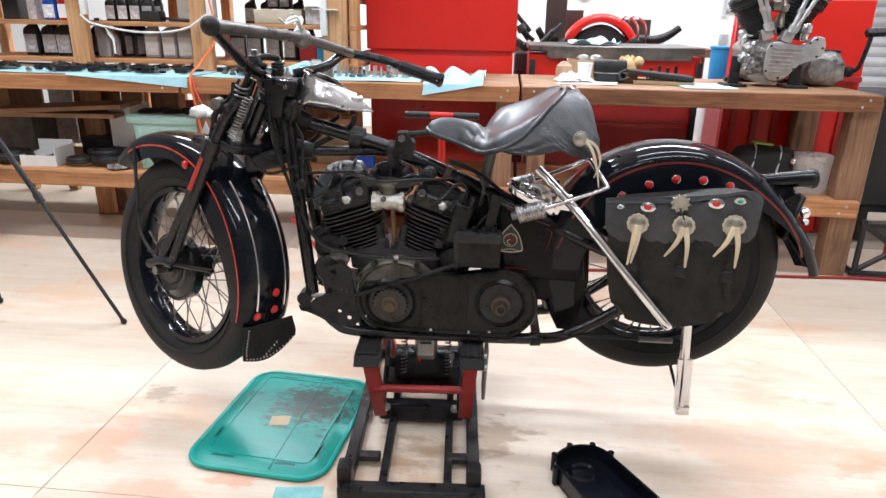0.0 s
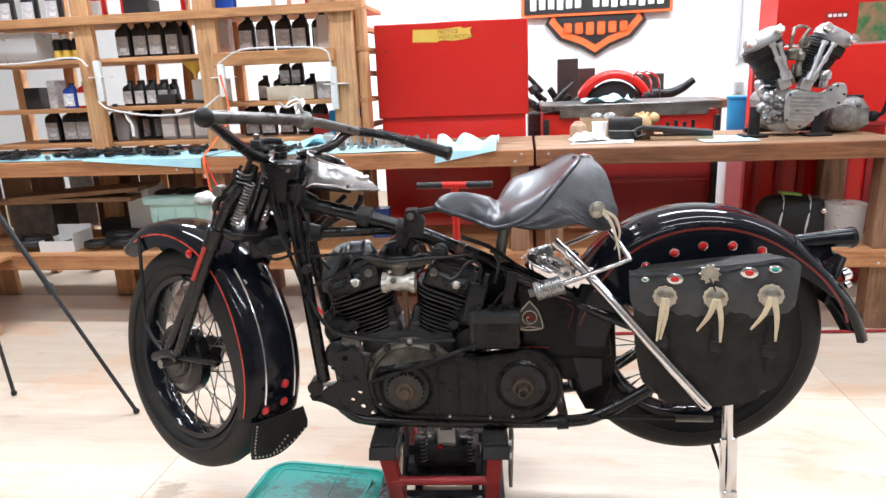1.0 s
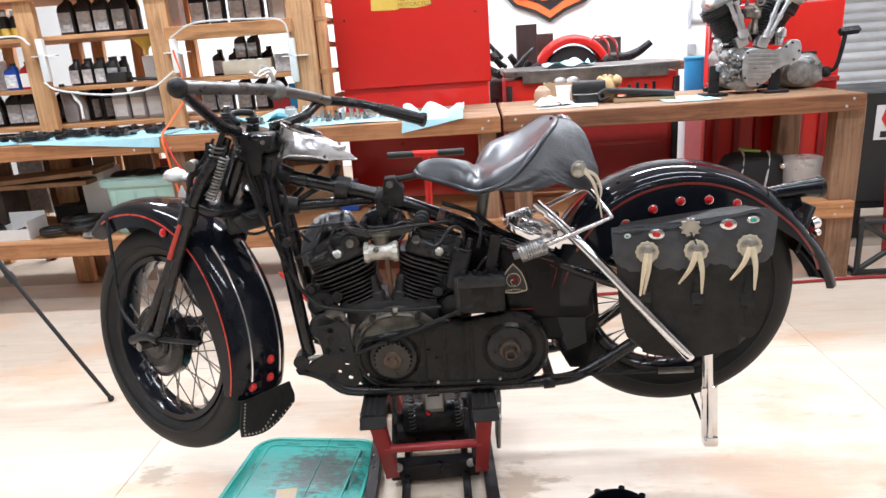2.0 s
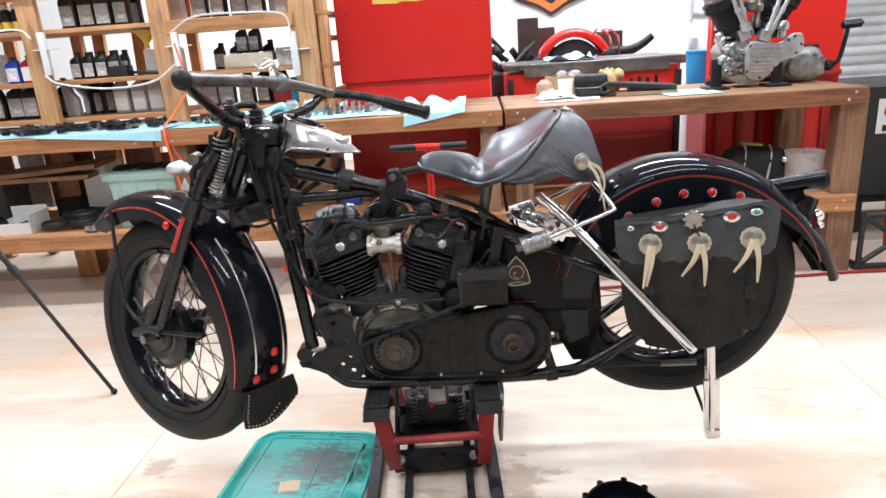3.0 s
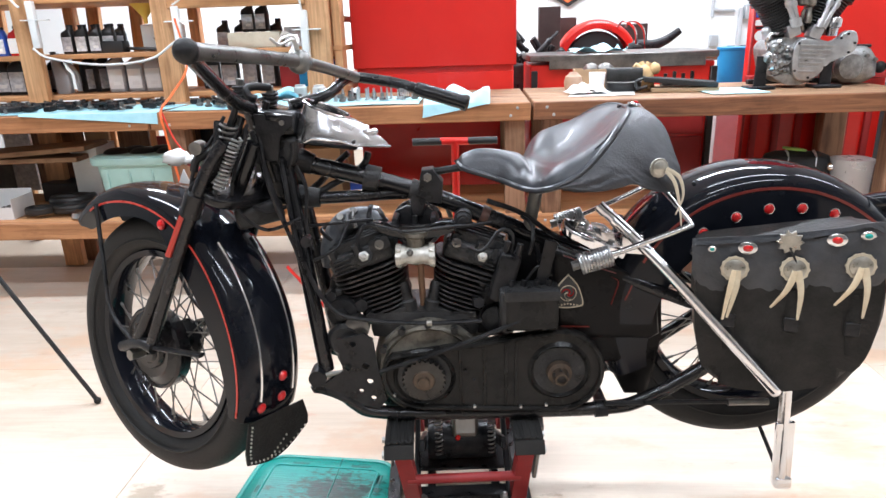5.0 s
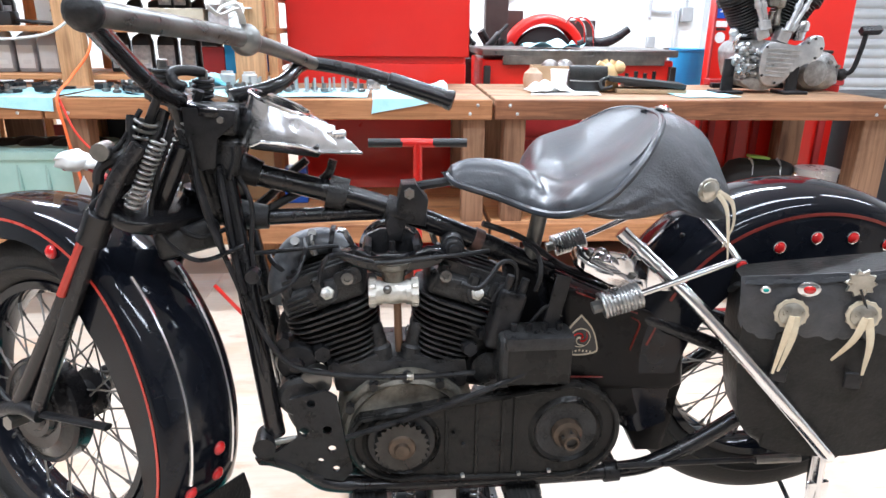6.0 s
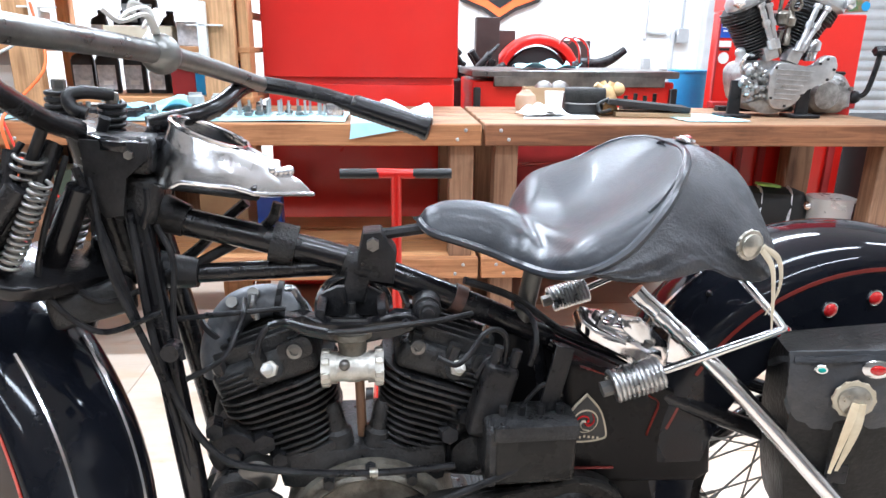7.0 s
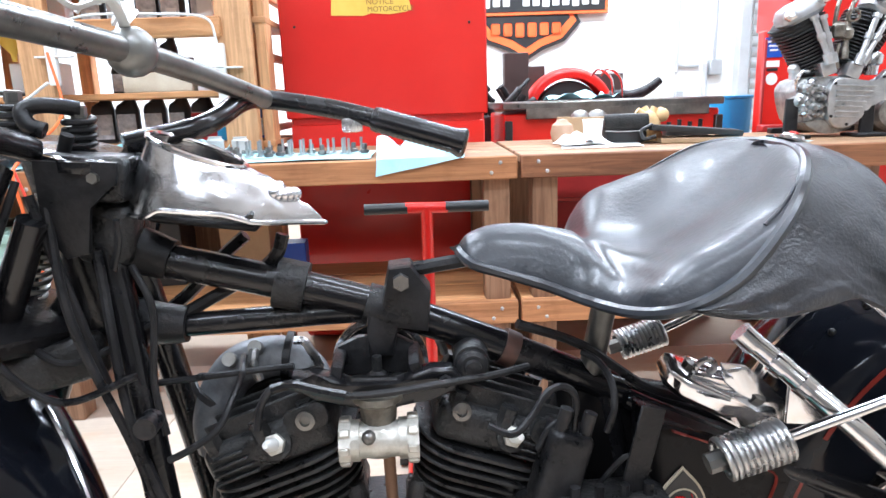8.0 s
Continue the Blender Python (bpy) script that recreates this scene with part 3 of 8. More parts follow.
def wheel(name, m, label):
    """A wire-spoked wheel: rim and hub, tyre, brake drum, forty spokes."""
    rim_prof = [(0.228, -0.034), (0.243, -0.036), (0.246, -0.03), (0.236, -0.024), (0.225, -0.012), (0.225, 0.012), (0.236, 0.024), (0.246, 0.03), (0.243, 0.036), (0.228, 0.034), (0.217, 0.014), (0.217, -0.014)]
    bm = lathe(bmesh.new(), rim_prof, TURN_Y, 72, closed=True)
    w = part(name, bm, GLOSS, moto, label, matrix=m)
    tp = []
    for k in range(28):
        a = 2 * math.pi * k / 28
        rr = 0.288 + 0.048 * math.cos(a) * (1.0 if math.cos(a) > 0 else 1.05)
        zz = 0.054 * math.sin(a) * (1.0 + 0.06 * math.cos(2 * a))
        if abs(a) < 0.5 or abs(a - 2 * math.pi) < 0.5:
            rr -= 0.0035 * (k % 2)
        tp.append((rr, zz))
    tyre = part("tyre", lathe(bmesh.new(), tp, TURN_Y, 96, closed=True), RUBBER, w, "worn black rubber tyre")
    for k in (-1, 1):
        part("sidewall_rib", lathe(bmesh.new(), [(0.268, k * 0.0515), (0.271, k * 0.0545), (0.274, k * 0.053)], TURN_Y, 72, closed=True), RUBBER, w)
    part("hub", lathe(bmesh.new(), [(0.018, -0.07), (0.03, -0.068), (0.03, -0.055), (0.05, -0.05), (0.05, -0.044), (0.026, -0.038), (0.026, 0.038), (0.05, 0.044), (0.05, 0.05), (0.03, 0.055), (0.018, 0.07)], TURN_Y, 32), BLACK, w)
    part("brake_drum", lathe(bmesh.new(), [(0.016, 0.084), (0.03, 0.084), (0.034, 0.078), (0.046, 0.078), (0.05, 0.07), (0.07, 0.072), (0.074, 0.068), (0.094, 0.062), (0.098, 0.066), (0.104, 0.06), (0.104, 0.03), (0.09, 0.022), (0.03, 0.02)], TURN_Y, 48), FRAMEBLK, w)
    bm = bmesh.new()
    rod(bm, (0, 0, 0), (0, 0, 0.19), 0.0019, seg=6)
    rod(bm, (0, 0, 0.172), (0, 0, 0.19), 0.0036, seg=6)
    first = None
    for k in range(40):
        a = 2 * math.pi * k / 40
        s = 1 if k % 2 else -1
        lean = (0.55 if (k // 2) % 2 else -0.55)
        p0 = Vector((0.046 * math.cos(a + lean * 1.6), s * 0.044, 0.046 * math.sin(a + lean * 1.6)))
        p1 = Vector((0.22 * math.cos(a), s * 0.008, 0.22 * math.sin(a)))
        mm, h = align(p0, p1)
        mm = mm @ Matrix.Diagonal((1, 1, h / 0.19, 1))
        if first is None:
            first = part("spoke", bm, STEEL, w, matrix=mm)
        else:
            again(first, "spoke", w, mm)
    return w


front_wheel = wheel("front_wheel", FW, "spoked front wheel turned aside, black rim")
rear_wheel = wheel("rear_wheel", Matrix.Translation(bk(0.68, 0, 0.541)) @ Matrix.Rotation(0.3, 4, "Y"), "spoked rear wheel, black rim")


def fender(f_r, f_skirt, f_half, a0, a1, m, n=56, drop=0.035):
    """A crowned mudguard with side skirts round a wheel's axle; angles in degrees from the rear, upward."""
    def f(s, t):
        a = radians(a0 + (a1 - a0) * s)
        r, sk, hw = f_r(s), f_skirt(s), f_half(s)
        c = (t - 0.5) * 2
        if abs(c) > 0.55:
            k = (abs(c) - 0.55) / 0.45
            rr, yy = (r - drop) + (sk - r + drop) * k, math.copysign(hw, c)
        else:
            k = abs(c) / 0.55
            rr, yy = r - drop + drop * math.cos(k * math.pi / 2) ** 0.8, math.copysign(hw * math.sin(k * math.pi / 2), c)
        return m @ Vector((rr * math.cos(a), yy, rr * math.sin(a)))
    return sheet(bmesh.new(), f, n, 26, 0.0025)


def band(m, a0, a1, f_r, y, width, lift, n=48, flat=True):
    """A narrow strip laid on a mudguard: on its side (flat) or along its crown."""
    def f(s, t):
        a = radians(a0 + (a1 - a0) * s)
        r = f_r(s)
        if flat:
            return m @ Vector(((r + width * (t - 0.5)) * math.cos(a), y + math.copysign(lift, y), (r + width * (t - 0.5)) * math.sin(a)))
        yy = y + width * (t - 0.5)
        return m @ Vector(((r + lift) * math.cos(a), yy, (r + lift) * math.sin(a)))
    return sheet(bmesh.new(), f, n, 1, 0.001)


def stud(parent, m, r=0.011, name="red_stud", ring=CHROME):
    s = part(name, lathe(bmesh.new(), [(r * 1.12, 0), (r * 1.12, 0.003), (r * 0.95, 0.004)], seg=20), ring, parent, "domed red glass stud", matrix=m)
    part("lens", ball(bmesh.new(), (0, 0, 0.003), r, 16, (1, 1, 0.6)), REDLENS, s)
    return s


# front mudguard
ff_r = lambda s: lerp([(0, 0.366), (0.35, 0.37), (0.6, 0.396), (0.8, 0.416), (1, 0.438)], s)
ff_s = lambda s: lerp([(0, 0.315), (0.12, 0.285), (0.3, 0.262), (0.5, 0.275), (0.62, 0.322), (0.8, 0.334), (0.95, 0.35), (1, 0.395)], s)
ff_h = lambda s: lerp([(0, 0.092), (0.4, 0.088), (0.85, 0.08), (1, 0.06)], s)
ffender = part("front_mudguard", fender(ff_r, ff_s, ff_h, -16, 136, FW), GLOSS, moto, "glossy black front mudguard with red pinstripe")
def side_stripe(m, a0, a1, f_r, f_half, b0, b1, width, n=56):
    """A narrow stripe on the left side of a mudguard that spans b0 to b1 degrees."""
    def f(s, t):
        a = a0 + (a1 - a0) * s
        r = f_r(s) + width * (t - 0.5)
        return m @ Vector((r * math.cos(radians(a)), -f_half((a - b0) / (b1 - b0)) - 0.0015, r * math.sin(radians(a))))
    return sheet(bmesh.new(), f, n, 1, 0.001)


part("pinstripe", side_stripe(FW, -14, 124, lambda s: lerp([(0, 0.338), (0.3, 0.328), (0.6, 0.35), (0.85, 0.37), (1, 0.388)], s), ff_h, -16, 136, 0.005), PINSTRIPE, ffender)
for yy in (-0.046, 0.052):
    part("trim_strip", sweep(bmesh.new(), [FW @ Vector(((ff_r((a + 16) / 152) - 0.004) * math.cos(radians(a)), yy, (ff_r((a + 16) / 152) - 0.004) * math.sin(radians(a)))) for a in range(-8, 54, 3)], 0.0042, 8), CHROME, ffender, "chrome trim strip")
for a, yy, r in ((-11, -0.042, 0.364), (-1, 0.014, 0.368), (-9, 0.014, 0.368)):
    mm = FW @ Matrix.Rotation(radians(-a), 4, "Y") @ Matrix.Translation((r - 0.003, yy, 0)) @ Matrix.Rotation(radians(90), 4, "Y")
    stud(ffender, mm, ring=DEEPRED)
stud(ffender, FW @ Matrix.Translation((0.092, -0.0885, 0.325)) @ Matrix.Rotation(radians(90), 4, "X"), ring=DEEPRED)
# studded flap at the tail of the front mudguard
def flap_f(s, t):
    wdt = 0.085 + 0.02 * s - 0.03 * max(0, s - 0.7)
    return FW @ Vector((0.354 + 0.006 * s, (t - 0.5) * 2 * wdt + 0.004, -0.095 - (0.092 - 0.03 * t) * s - 0.03 * math.sin(math.pi * t) * s))
mflap = part("mud_flap", sheet(bmesh.new(), flap_f, 8, 12, 0.004), BAGLEATHER, ffender, "black leather mud flap edged with studs")
bm = bmesh.new()
for k in range(30):
    if k < 9:
        s, t = 0.1 + 0.8 * k / 9, 0.06
    elif k < 24:
        s, t = 0.93, 0.06 + 0.88 * (k - 9) / 14
    else:
        s, t = 0.9 - 0.05 * (k - 24), 0.5 + 0.05 * (k - 26.5)
    q = flap_f(s, t)
    ball(bm, q + (FW.to_3x3() @ Vector((0.004, 0, 0))), 0.003, 6)
part("flap_studs", bm, SILVER, ffender, "small brass studs", matrix=None)

# springer fork
for sgn, nm in ((1, "left"), (-1, "right")):
    k = sgn * 0.095
    part("fork_leg", tube([wf(0.285, sgn * 0.07, 0.52), wf(0.235, k, 0.42), wf(0.06, sgn * 0.108, 0.03)], 0.0145, 14), FRAMEBLK, moto, "black springer fork leg")
    fl = part("fork_leg", tube([wf(0.235, sgn * 0.085, 0.44), wf(0.205, k, 0.37), wf(0.02, sgn * 0.108, 0.045)], 0.0155, 14), FRAMEBLK, moto, "black springer fork leg with red stripe")
    part("pinstripe", tube([wf(0.2, sgn * 0.11, 0.365), wf(0.15, sgn * 0.116, 0.265)], 0.008, 8), PINSTRIPE, fl)
    part("rocker", tube([wf(-0.045, sgn * 0.112, 0.01), wf(0.03, sgn * 0.114, 0.035), wf(0.075, sgn * 0.112, 0.03)], 0.014, 10), BLACK, moto)
    part("axle_nut", rod(bmesh.new(), wf(0, sgn * 0.09, 0), wf(0, sgn * 0.125, 0), 0.014, seg=6), STEEL, moto)
    part("fork_collar", rod(bmesh.new(), wf(0.20, k, 0.36), wf(0.225, k, 0.41), 0.024), FRAMEBLK, moto)
    part("mudguard_stay", tube([wf(-0.17, sgn * 0.083, 0.345), wf(-0.125, sgn * 0.1, 0.2), wf(-0.085, sgn * 0.112, 0.09), wf(0.02, sgn * 0.114, 0.02)], 0.0055, 8), BLACK, moto)
    part("brake_arm", tube([wf(0.0, sgn * 0.114, 0.025), wf(0.23, sgn * 0.1, 0.045)], 0.009, 8, flat=0.6), BLACK, moto)
    part("fork_spring", coil(bmesh.new(), wf(0.2, sgn * 0.05, 0.41), wf(0.275, sgn * 0.045, 0.56), 0.0165, 0.003, 14), STEEL, moto, "coil fork spring")
    part("spring_rod", rod(bmesh.new(), wf(0.19, sgn * 0.05, 0.39), wf(0.30, sgn * 0.04, 0.61), 0.007), BLACK, moto)
    part("rear_spring", coil(bmesh.new(), wf(0.27, sgn * 0.075, 0.42), wf(0.315, sgn * 0.06, 0.53), 0.0105, 0.0024, 14), STEEL, moto)
part("fork_crown", plate(bmesh.new(), rounded(0.1, 0.19, 0.04), 0.022, FW @ pose(0.235, 0, 0.395, 0, 24, 0), 0.007, 3), FRAMEBLK, moto, "black fork crown")
part("crown_stem", tube([wf(0.235, 0, 0.4), wf(0.27, 0, 0.46), wf(0.3, 0, 0.52)], lambda t: 0.019 - 0.004 * t, 16), FRAMEBLK, moto)
# steering head and top plate
part("steering_head", tube([bk(-0.415, 0, 0.85), bk(-0.43, 0, 0.93), bk(-0.452, 0, 1.05)], 0.034, 18), FRAMEBLK, moto, "greasy black steering head")
part("head_lug", tube([bk(-0.44, 0.0, 0.955), bk(-0.38, 0, 0.94), bk(-0.34, 0, 0.925)], lambda t: 0.034 - 0.01 * t, 14), BLACK, moto)
part("head_lug", tube([bk(-0.43, 0.0, 0.865), bk(-0.37, 0, 0.85), bk(-0.33, 0, 0.846)], lambda t: 0.03 - 0.008 * t, 14), BLACK, moto)
part("top_plate", plate(bmesh.new(), [(x, y) for x, y in rounded(0.17, 0.1, 0.03)], 0.014, BARS @ pose(-0.012, 0, 1.045, 0, 9, 0), 0.005), FRAMEBLK, moto, "black handlebar top plate")
part("head_shroud", box(bmesh.new(), (0.055, 0.07, 0.1), bevel=0.022, seg=3), GREASE, moto).matrix_local = BARS @ pose(-0.01, 0, 0.975, 0, 20, 0)
for f, n, h in ((0.052, 0.03, 1.074), (0.004, -0.01, 1.056)):
    st = part("spring_tower", rod(bmesh.new(), sf(f, n, h - 0.01), sf(f - 0.006, n, h + 0.048), 0.008), STEEL, moto)
    part("coil", coil(bmesh.new(), sf(f, n, h), sf(f - 0.005, n, h + 0.034), 0.015, 0.0038, 4), BLACK, st)
    part("nut", rod(bmesh.new(), sf(f - 0.005, n, h + 0.036), sf(f - 0.006, n, h + 0.046), 0.009, seg=6), BARGREY, st)
part("damper_knob", tube([sf(-0.004, -0.01, 1.1), sf(0.012, 0.02, 1.105), sf(0.02, 0.038, 1.1), sf(0.012, 0.04, 1.085), sf(0.0, 0.03, 1.078)], 0.009, 10), BLACK, moto)
part("head_block", box(bmesh.new(), (0.085, 0.1, 0.05), bk(-0.405, 0.0, 1.028), (0, 6, 0), 0.01, 3), GREASE, moto, "greasy black clamp block under the top plate")
part("head_block", box(bmesh.new(), (0.06, 0.085, 0.07), bk(-0.395, 0.0, 0.965), (0, 10, 0), 0.016, 3), GREASE, moto)
for v in (0.058, -0.058):
    part("head_gusset", plate(bmesh.new(), [(-0.445, 1.05), (-0.36, 1.045), (-0.365, 1.02), (-0.395, 1.0), (-0.4, 0.95), (-0.425, 0.945), (-0.445, 0.975)], 0.006, side(v), 0.002), BLACK, moto)
    part("gusset_bolt", rod(bmesh.new(), bk(-0.385, v - 0.012, 1.03), bk(-0.385, v + 0.012, 1.03), 0.006, seg=6), STEEL, moto)
    part("fork_upper", tube([bk(-0.58, v * 2.1, 0.89), bk(-0.55, v * 2.0, 0.925), bk(-0.515, v * 1.8, 0.962), bk(-0.492, v * 1.5, 1.005), bk(-0.48, v * 1.1, 1.045)], 0.0165, 14), FRAMEBLK, moto, "black bent upper fork tube")
    part("fork_clamp", rod(bmesh.new(), bk(-0.512, v * 1.8, 0.965), bk(-0.5, v * 1.6, 0.99), 0.022, seg=14), BLACK, moto)
    part("head_brace", rod(bmesh.new(), bk(-0.454, v * 1.1, 1.014), bk(-0.4, v * 1.2, 0.8), 0.0055, seg=8), BLACK, moto)
for pts in ([(-0.5, 0.09, 1.05), (-0.53, 0.11, 1.0), (-0.56, 0.12, 0.975), (-0.575, 0.12, 0.93), (-0.6, 0.12, 0.85)], [(-0.37, 0.04, 0.93), (-0.35, 0.05, 0.88), (-0.355, 0.06, 0.8), (-0.345, 0.07, 0.74)], [(-0.49, 0.06, 0.86), (-0.44, 0.08, 0.835), (-0.4, 0.06, 0.84), (-0.36, 0.03, 0.86)]):
    part("control_cable", tube([bk(*q) for q in pts], 0.0042, 8), BLACK, moto)
part("front_block", box(bmesh.new(), (0.11, 0.09, 0.05), bk(-0.47, 0.03, 0.825), (0, -8, 20), 0.014, 3), GREASE, moto, "greasy black lower fork casting")
# handlebar
LB, MB, RJ, GE = (-0.215, 0.365, 1.19), (-0.10, -0.01, 1.155), (-0.045, -0.27, 1.105), (-0.306, -0.376, 1.035)
hb = part("handlebar", tube([sf(*LB), sf(*MB), sf(*RJ)], lambda t: 0.0148 - 0.002 * t, 14), BARGREY, moto, "worn bare metal handlebar crossbar")
part("centre_boss", ball(bmesh.new(), sf(*MB), 0.026, 18, (1, 1, 1)), BARGREY, hb)
part("left_riser", tube([sf(*LB), sf(-0.13, 0.27, 1.155), sf(-0.03, 0.12, 1.085), sf(-0.005, 0.05, 1.06)], 0.0135, 14), FRAMEBLK, hb, "black bent handlebar tube")
part("bar_end", ball(bmesh.new(), sf(-0.222, 0.37, 1.189), 0.021, 20, (1, 1, 1)), BLACK, hb, "round dark bar end")
part("right_riser", tube([sf(-0.03, -0.04, 1.058), sf(-0.07, -0.12, 1.075), sf(-0.045, -0.22, 1.103), sf(*RJ), sf(-0.12, -0.315, 1.09), sf(-0.19, -0.335, 1.072)], 0.0135, 14), FRAMEBLK, hb)
g0, g1 = sf(-0.18, -0.333, 1.074), sf(*GE)
gm, gh = align(g0, g1)
grip = part("grip", lathe(bmesh.new(), [(0.013, 0), (0.017, 0.002), (0.0185, 0.01)] + [(0.0175 + 0.0012 * (k % 2), 0.015 + 0.004 * k) for k in range(int((gh - 0.03) / 0.004))] + [(0.021, gh - 0.01), (0.021, gh - 0.003), (0.017, gh)], gm, 20), mat("shiny_black_rubber", (0.006, 0.006, 0.007), (0.014, 0.014, 0.016), rough=0.22, bump=0.05, spec=0.5), hb, "ribbed black rubber grip")
part("lever_clamp", box(bmesh.new(), (0.03, 0.024, 0.022), bevel=0.006, seg=2), POLISHED, hb).matrix_local = Matrix.Translation(sf(-0.15, -0.325, 1.066))
for k in range(5):
    part("white_tie", tube([sf(-0.1 + 0.006 * k, -0.01, 1.172), sf(-0.115 + 0.014 * k, 0.02 - 0.018 * k, 1.2 + 0.008 * (k % 2)), sf(-0.09 + 0.016 * (k - 1), 0.05 - 0.026 * k, 1.192 + 0.012 * (k % 3)), sf(-0.08 + 0.016 * (k - 1), 0.065 - 0.034 * k, 1.205 - 0.014 * (k % 2))], 0.0055, 6, flat=0.45), WHITE, hb, "white cable tie tag")
for k, q in ((0.14, LB), (0.2, RJ)):
    p0 = Vector(q).lerp(Vector(MB), k)
    part("bar_hole", rod(bmesh.new(), sf(p0.x, p0.y + 0.006, p0.z + 0.004), sf(p0.x - 0.004, p0.y + 0.0165, p0.z + 0.007), 0.0045, seg=12), INK, hb)
# lamp wrapped in white film beside the fork, on a dark red bracket
wl_p = part("wrapped_lamp", ball(ball(bmesh.new(), bk(-0.693, -0.085, 0.936), 0.026, 14, (1.25, 1.0, 0.75)), bk(-0.658, -0.085, 0.930), 0.016, 12, (1.6, 1.0, 0.8)), WHITE, moto, "lamp wrapped in crumpled white film")
for v in wl_p.data.vertices:
    v.co += Vector((1, 1, 1)) * 0.009 * noise.noise(v.co * 75)
part("lamp_arm", tube([bk(-0.713, -0.085, 0.924), bk(-0.663, -0.085, 0.922), bk(-0.56, -0.03, 0.86)], 0.007, 8), DEEPRED, wl_p)
part("lamp_tag", plate(bmesh.new(), [(-0.014, -0.018), (0.018, -0.022), (0.004, 0.016)], 0.004, side(-0.065, 10, -0.673, 0.896), 0.001), WHITE, wl_p)
# bracket with rod on the left of the head
part("horn_bracket", tube([bk(-0.515, 0.09, 1.04), bk(-0.52, 0.11, 0.99), bk(-0.56, 0.12, 0.965), bk(-0.57, 0.12, 0.94)], 0.009, 8), BLACK, moto)
part("bracket_eye", rod(bmesh.new(), bk(-0.555, 0.1, 0.99), bk(-0.555, 0.135, 0.99), 0.014), STEEL, moto)

# chrome dash cowl
def cowl_f(s, t):
    """s round the base from the nose, t from the base up to the ring."""
    a = 2 * math.pi * s
    c, sn = math.cos(a), math.sin(a)
    back = max(0.0, -c)
    xb = -0.30 - 0.08 * c if c > 0 else -0.30 - 0.14 * c
    yb = 0.072 * sn * (1.0 if c > 0 else 1 - 0.93 * back ** 2.2)
    zb = 0.986 - 0.024 * back ** 0.9 + 0.008 * math.exp(-((abs(sn) - 0.97) / 0.06) ** 2)
    rx, ry = -0.296 - 0.05 * c, 0.052 * sn
    zr = 1.052 - (rx + 0.30) * 0.42
    x = xb + (rx - xb) * t ** (1.0 if c > 0 else 0.9)
    y = yb + (ry - yb) * t ** 1.3
    z = zb + (zr - zb) * t ** (0.95 if c > 0 else 0.95 - 0.3 * back)
    dent = math.sin(math.pi * t) * back
    z += dent * (0.009 * noise.noise(Vector((x * 34, y * 34, 2.0))) + 0.005 * noise.noise(Vector((x * 80, y * 80, 5.0))))
    y += dent * math.copysign(0.007, sn) * noise.noise(Vector((x * 40, t * 3, 9.0)))
    return Vector((x, -y, z))


cowl = part("dash_cowl", sheet(bmesh.new(), cowl_f, 64, 18, 0.002), POLISHED, moto, "dented polished metal dash cowl with an empty gauge hole")
part("gauge_ring", sweep(bmesh.new(), [cowl_f(k / 48, 1.0) for k in range(49)], 0.0035, 8), CHROME, cowl)
part("base_lip", sweep(bmesh.new(), [cowl_f(k / 64, 0.0) for k in range(65)], 0.003, 8), POLISHED, cowl)
for k in range(11):
    part("ornament_boss", ball(bmesh.new(), bk(-0.205 + 0.013 * math.cos(k * 2.2) - 0.0012 * k, 0.004 + 0.014 * math.sin(k * 2.2), 0.997 + 0.0035 * (k % 3)), 0.0085 - 0.0003 * k, 10), POLISHED, cowl)
part("lamp_hole", lathe(bmesh.new(), [(0.017, 0), (0.017, 0.002), (0.002, 0.0022)], Matrix.Translation(bk(-0.232, 0.012, 1.011)) @ Matrix.Rotation(radians(28), 4, "Y") @ Matrix.Diagonal((1, 0.7, 1, 1)), 20), INK, cowl)
part("mount_hole", rod(bmesh.new(), bk(-0.232, 0.05, 0.984), bk(-0.232, 0.057, 0.981), 0.003, seg=10), INK, cowl)
for sg in (1, -1):
    part("cowl_hanger", tube([bk(-0.37, sg * 0.062, 0.985), bk(-0.372, sg * 0.06, 0.96), bk(-0.385, sg * 0.05, 0.93)], 0.006, 8, 5, 0.5), BLACK, moto)
part("cowl_floor", box(bmesh.new(), (0.12, 0.07, 0.008), bk(-0.29, 0, 0.972), (0, 8, 0), 0.003), BLACK, moto)

# frame
frm = part("frame", tube([bk(-0.43, 0, 0.955), bk(-0.371, 0, 0.932), bk(-0.203, 0, 0.888), bk(-0.07, 0, 0.845), bk(0.06, 0, 0.79), bk(0.18, 0, 0.735), bk(0.30, 0.02, 0.69), bk(0.40, 0.06, 0.655)], 0.0205, 16), FRAMEBLK, moto, "black tubular frame")
part("lower_tank_tube", tube([bk(-0.40, 0, 0.842), bk(-0.25, 0, 0.848), bk(-0.1, 0, 0.852), bk(-0.05, 0, 0.845)], 0.0145, 14), FRAMEBLK, frm)
part("tube_block", rod(bmesh.new(), bk(-0.222, 0, 0.893), bk(-0.188, 0, 0.884), 0.031, seg=12), GREASE, frm)
part("tube_band", rod(bmesh.new(), bk(-0.118, 0, 0.862), bk(-0.1, 0, 0.856), 0.0245), GREASE, frm)
part("tube_band", rod(bmesh.new(), bk(0.045, 0, 0.797), bk(0.062, 0, 0.789), 0.0235), mat("copper_band", (0.016, 0.013, 0.012), (0.09, 0.04, 0.028), rough=0.5, scale=30), frm)
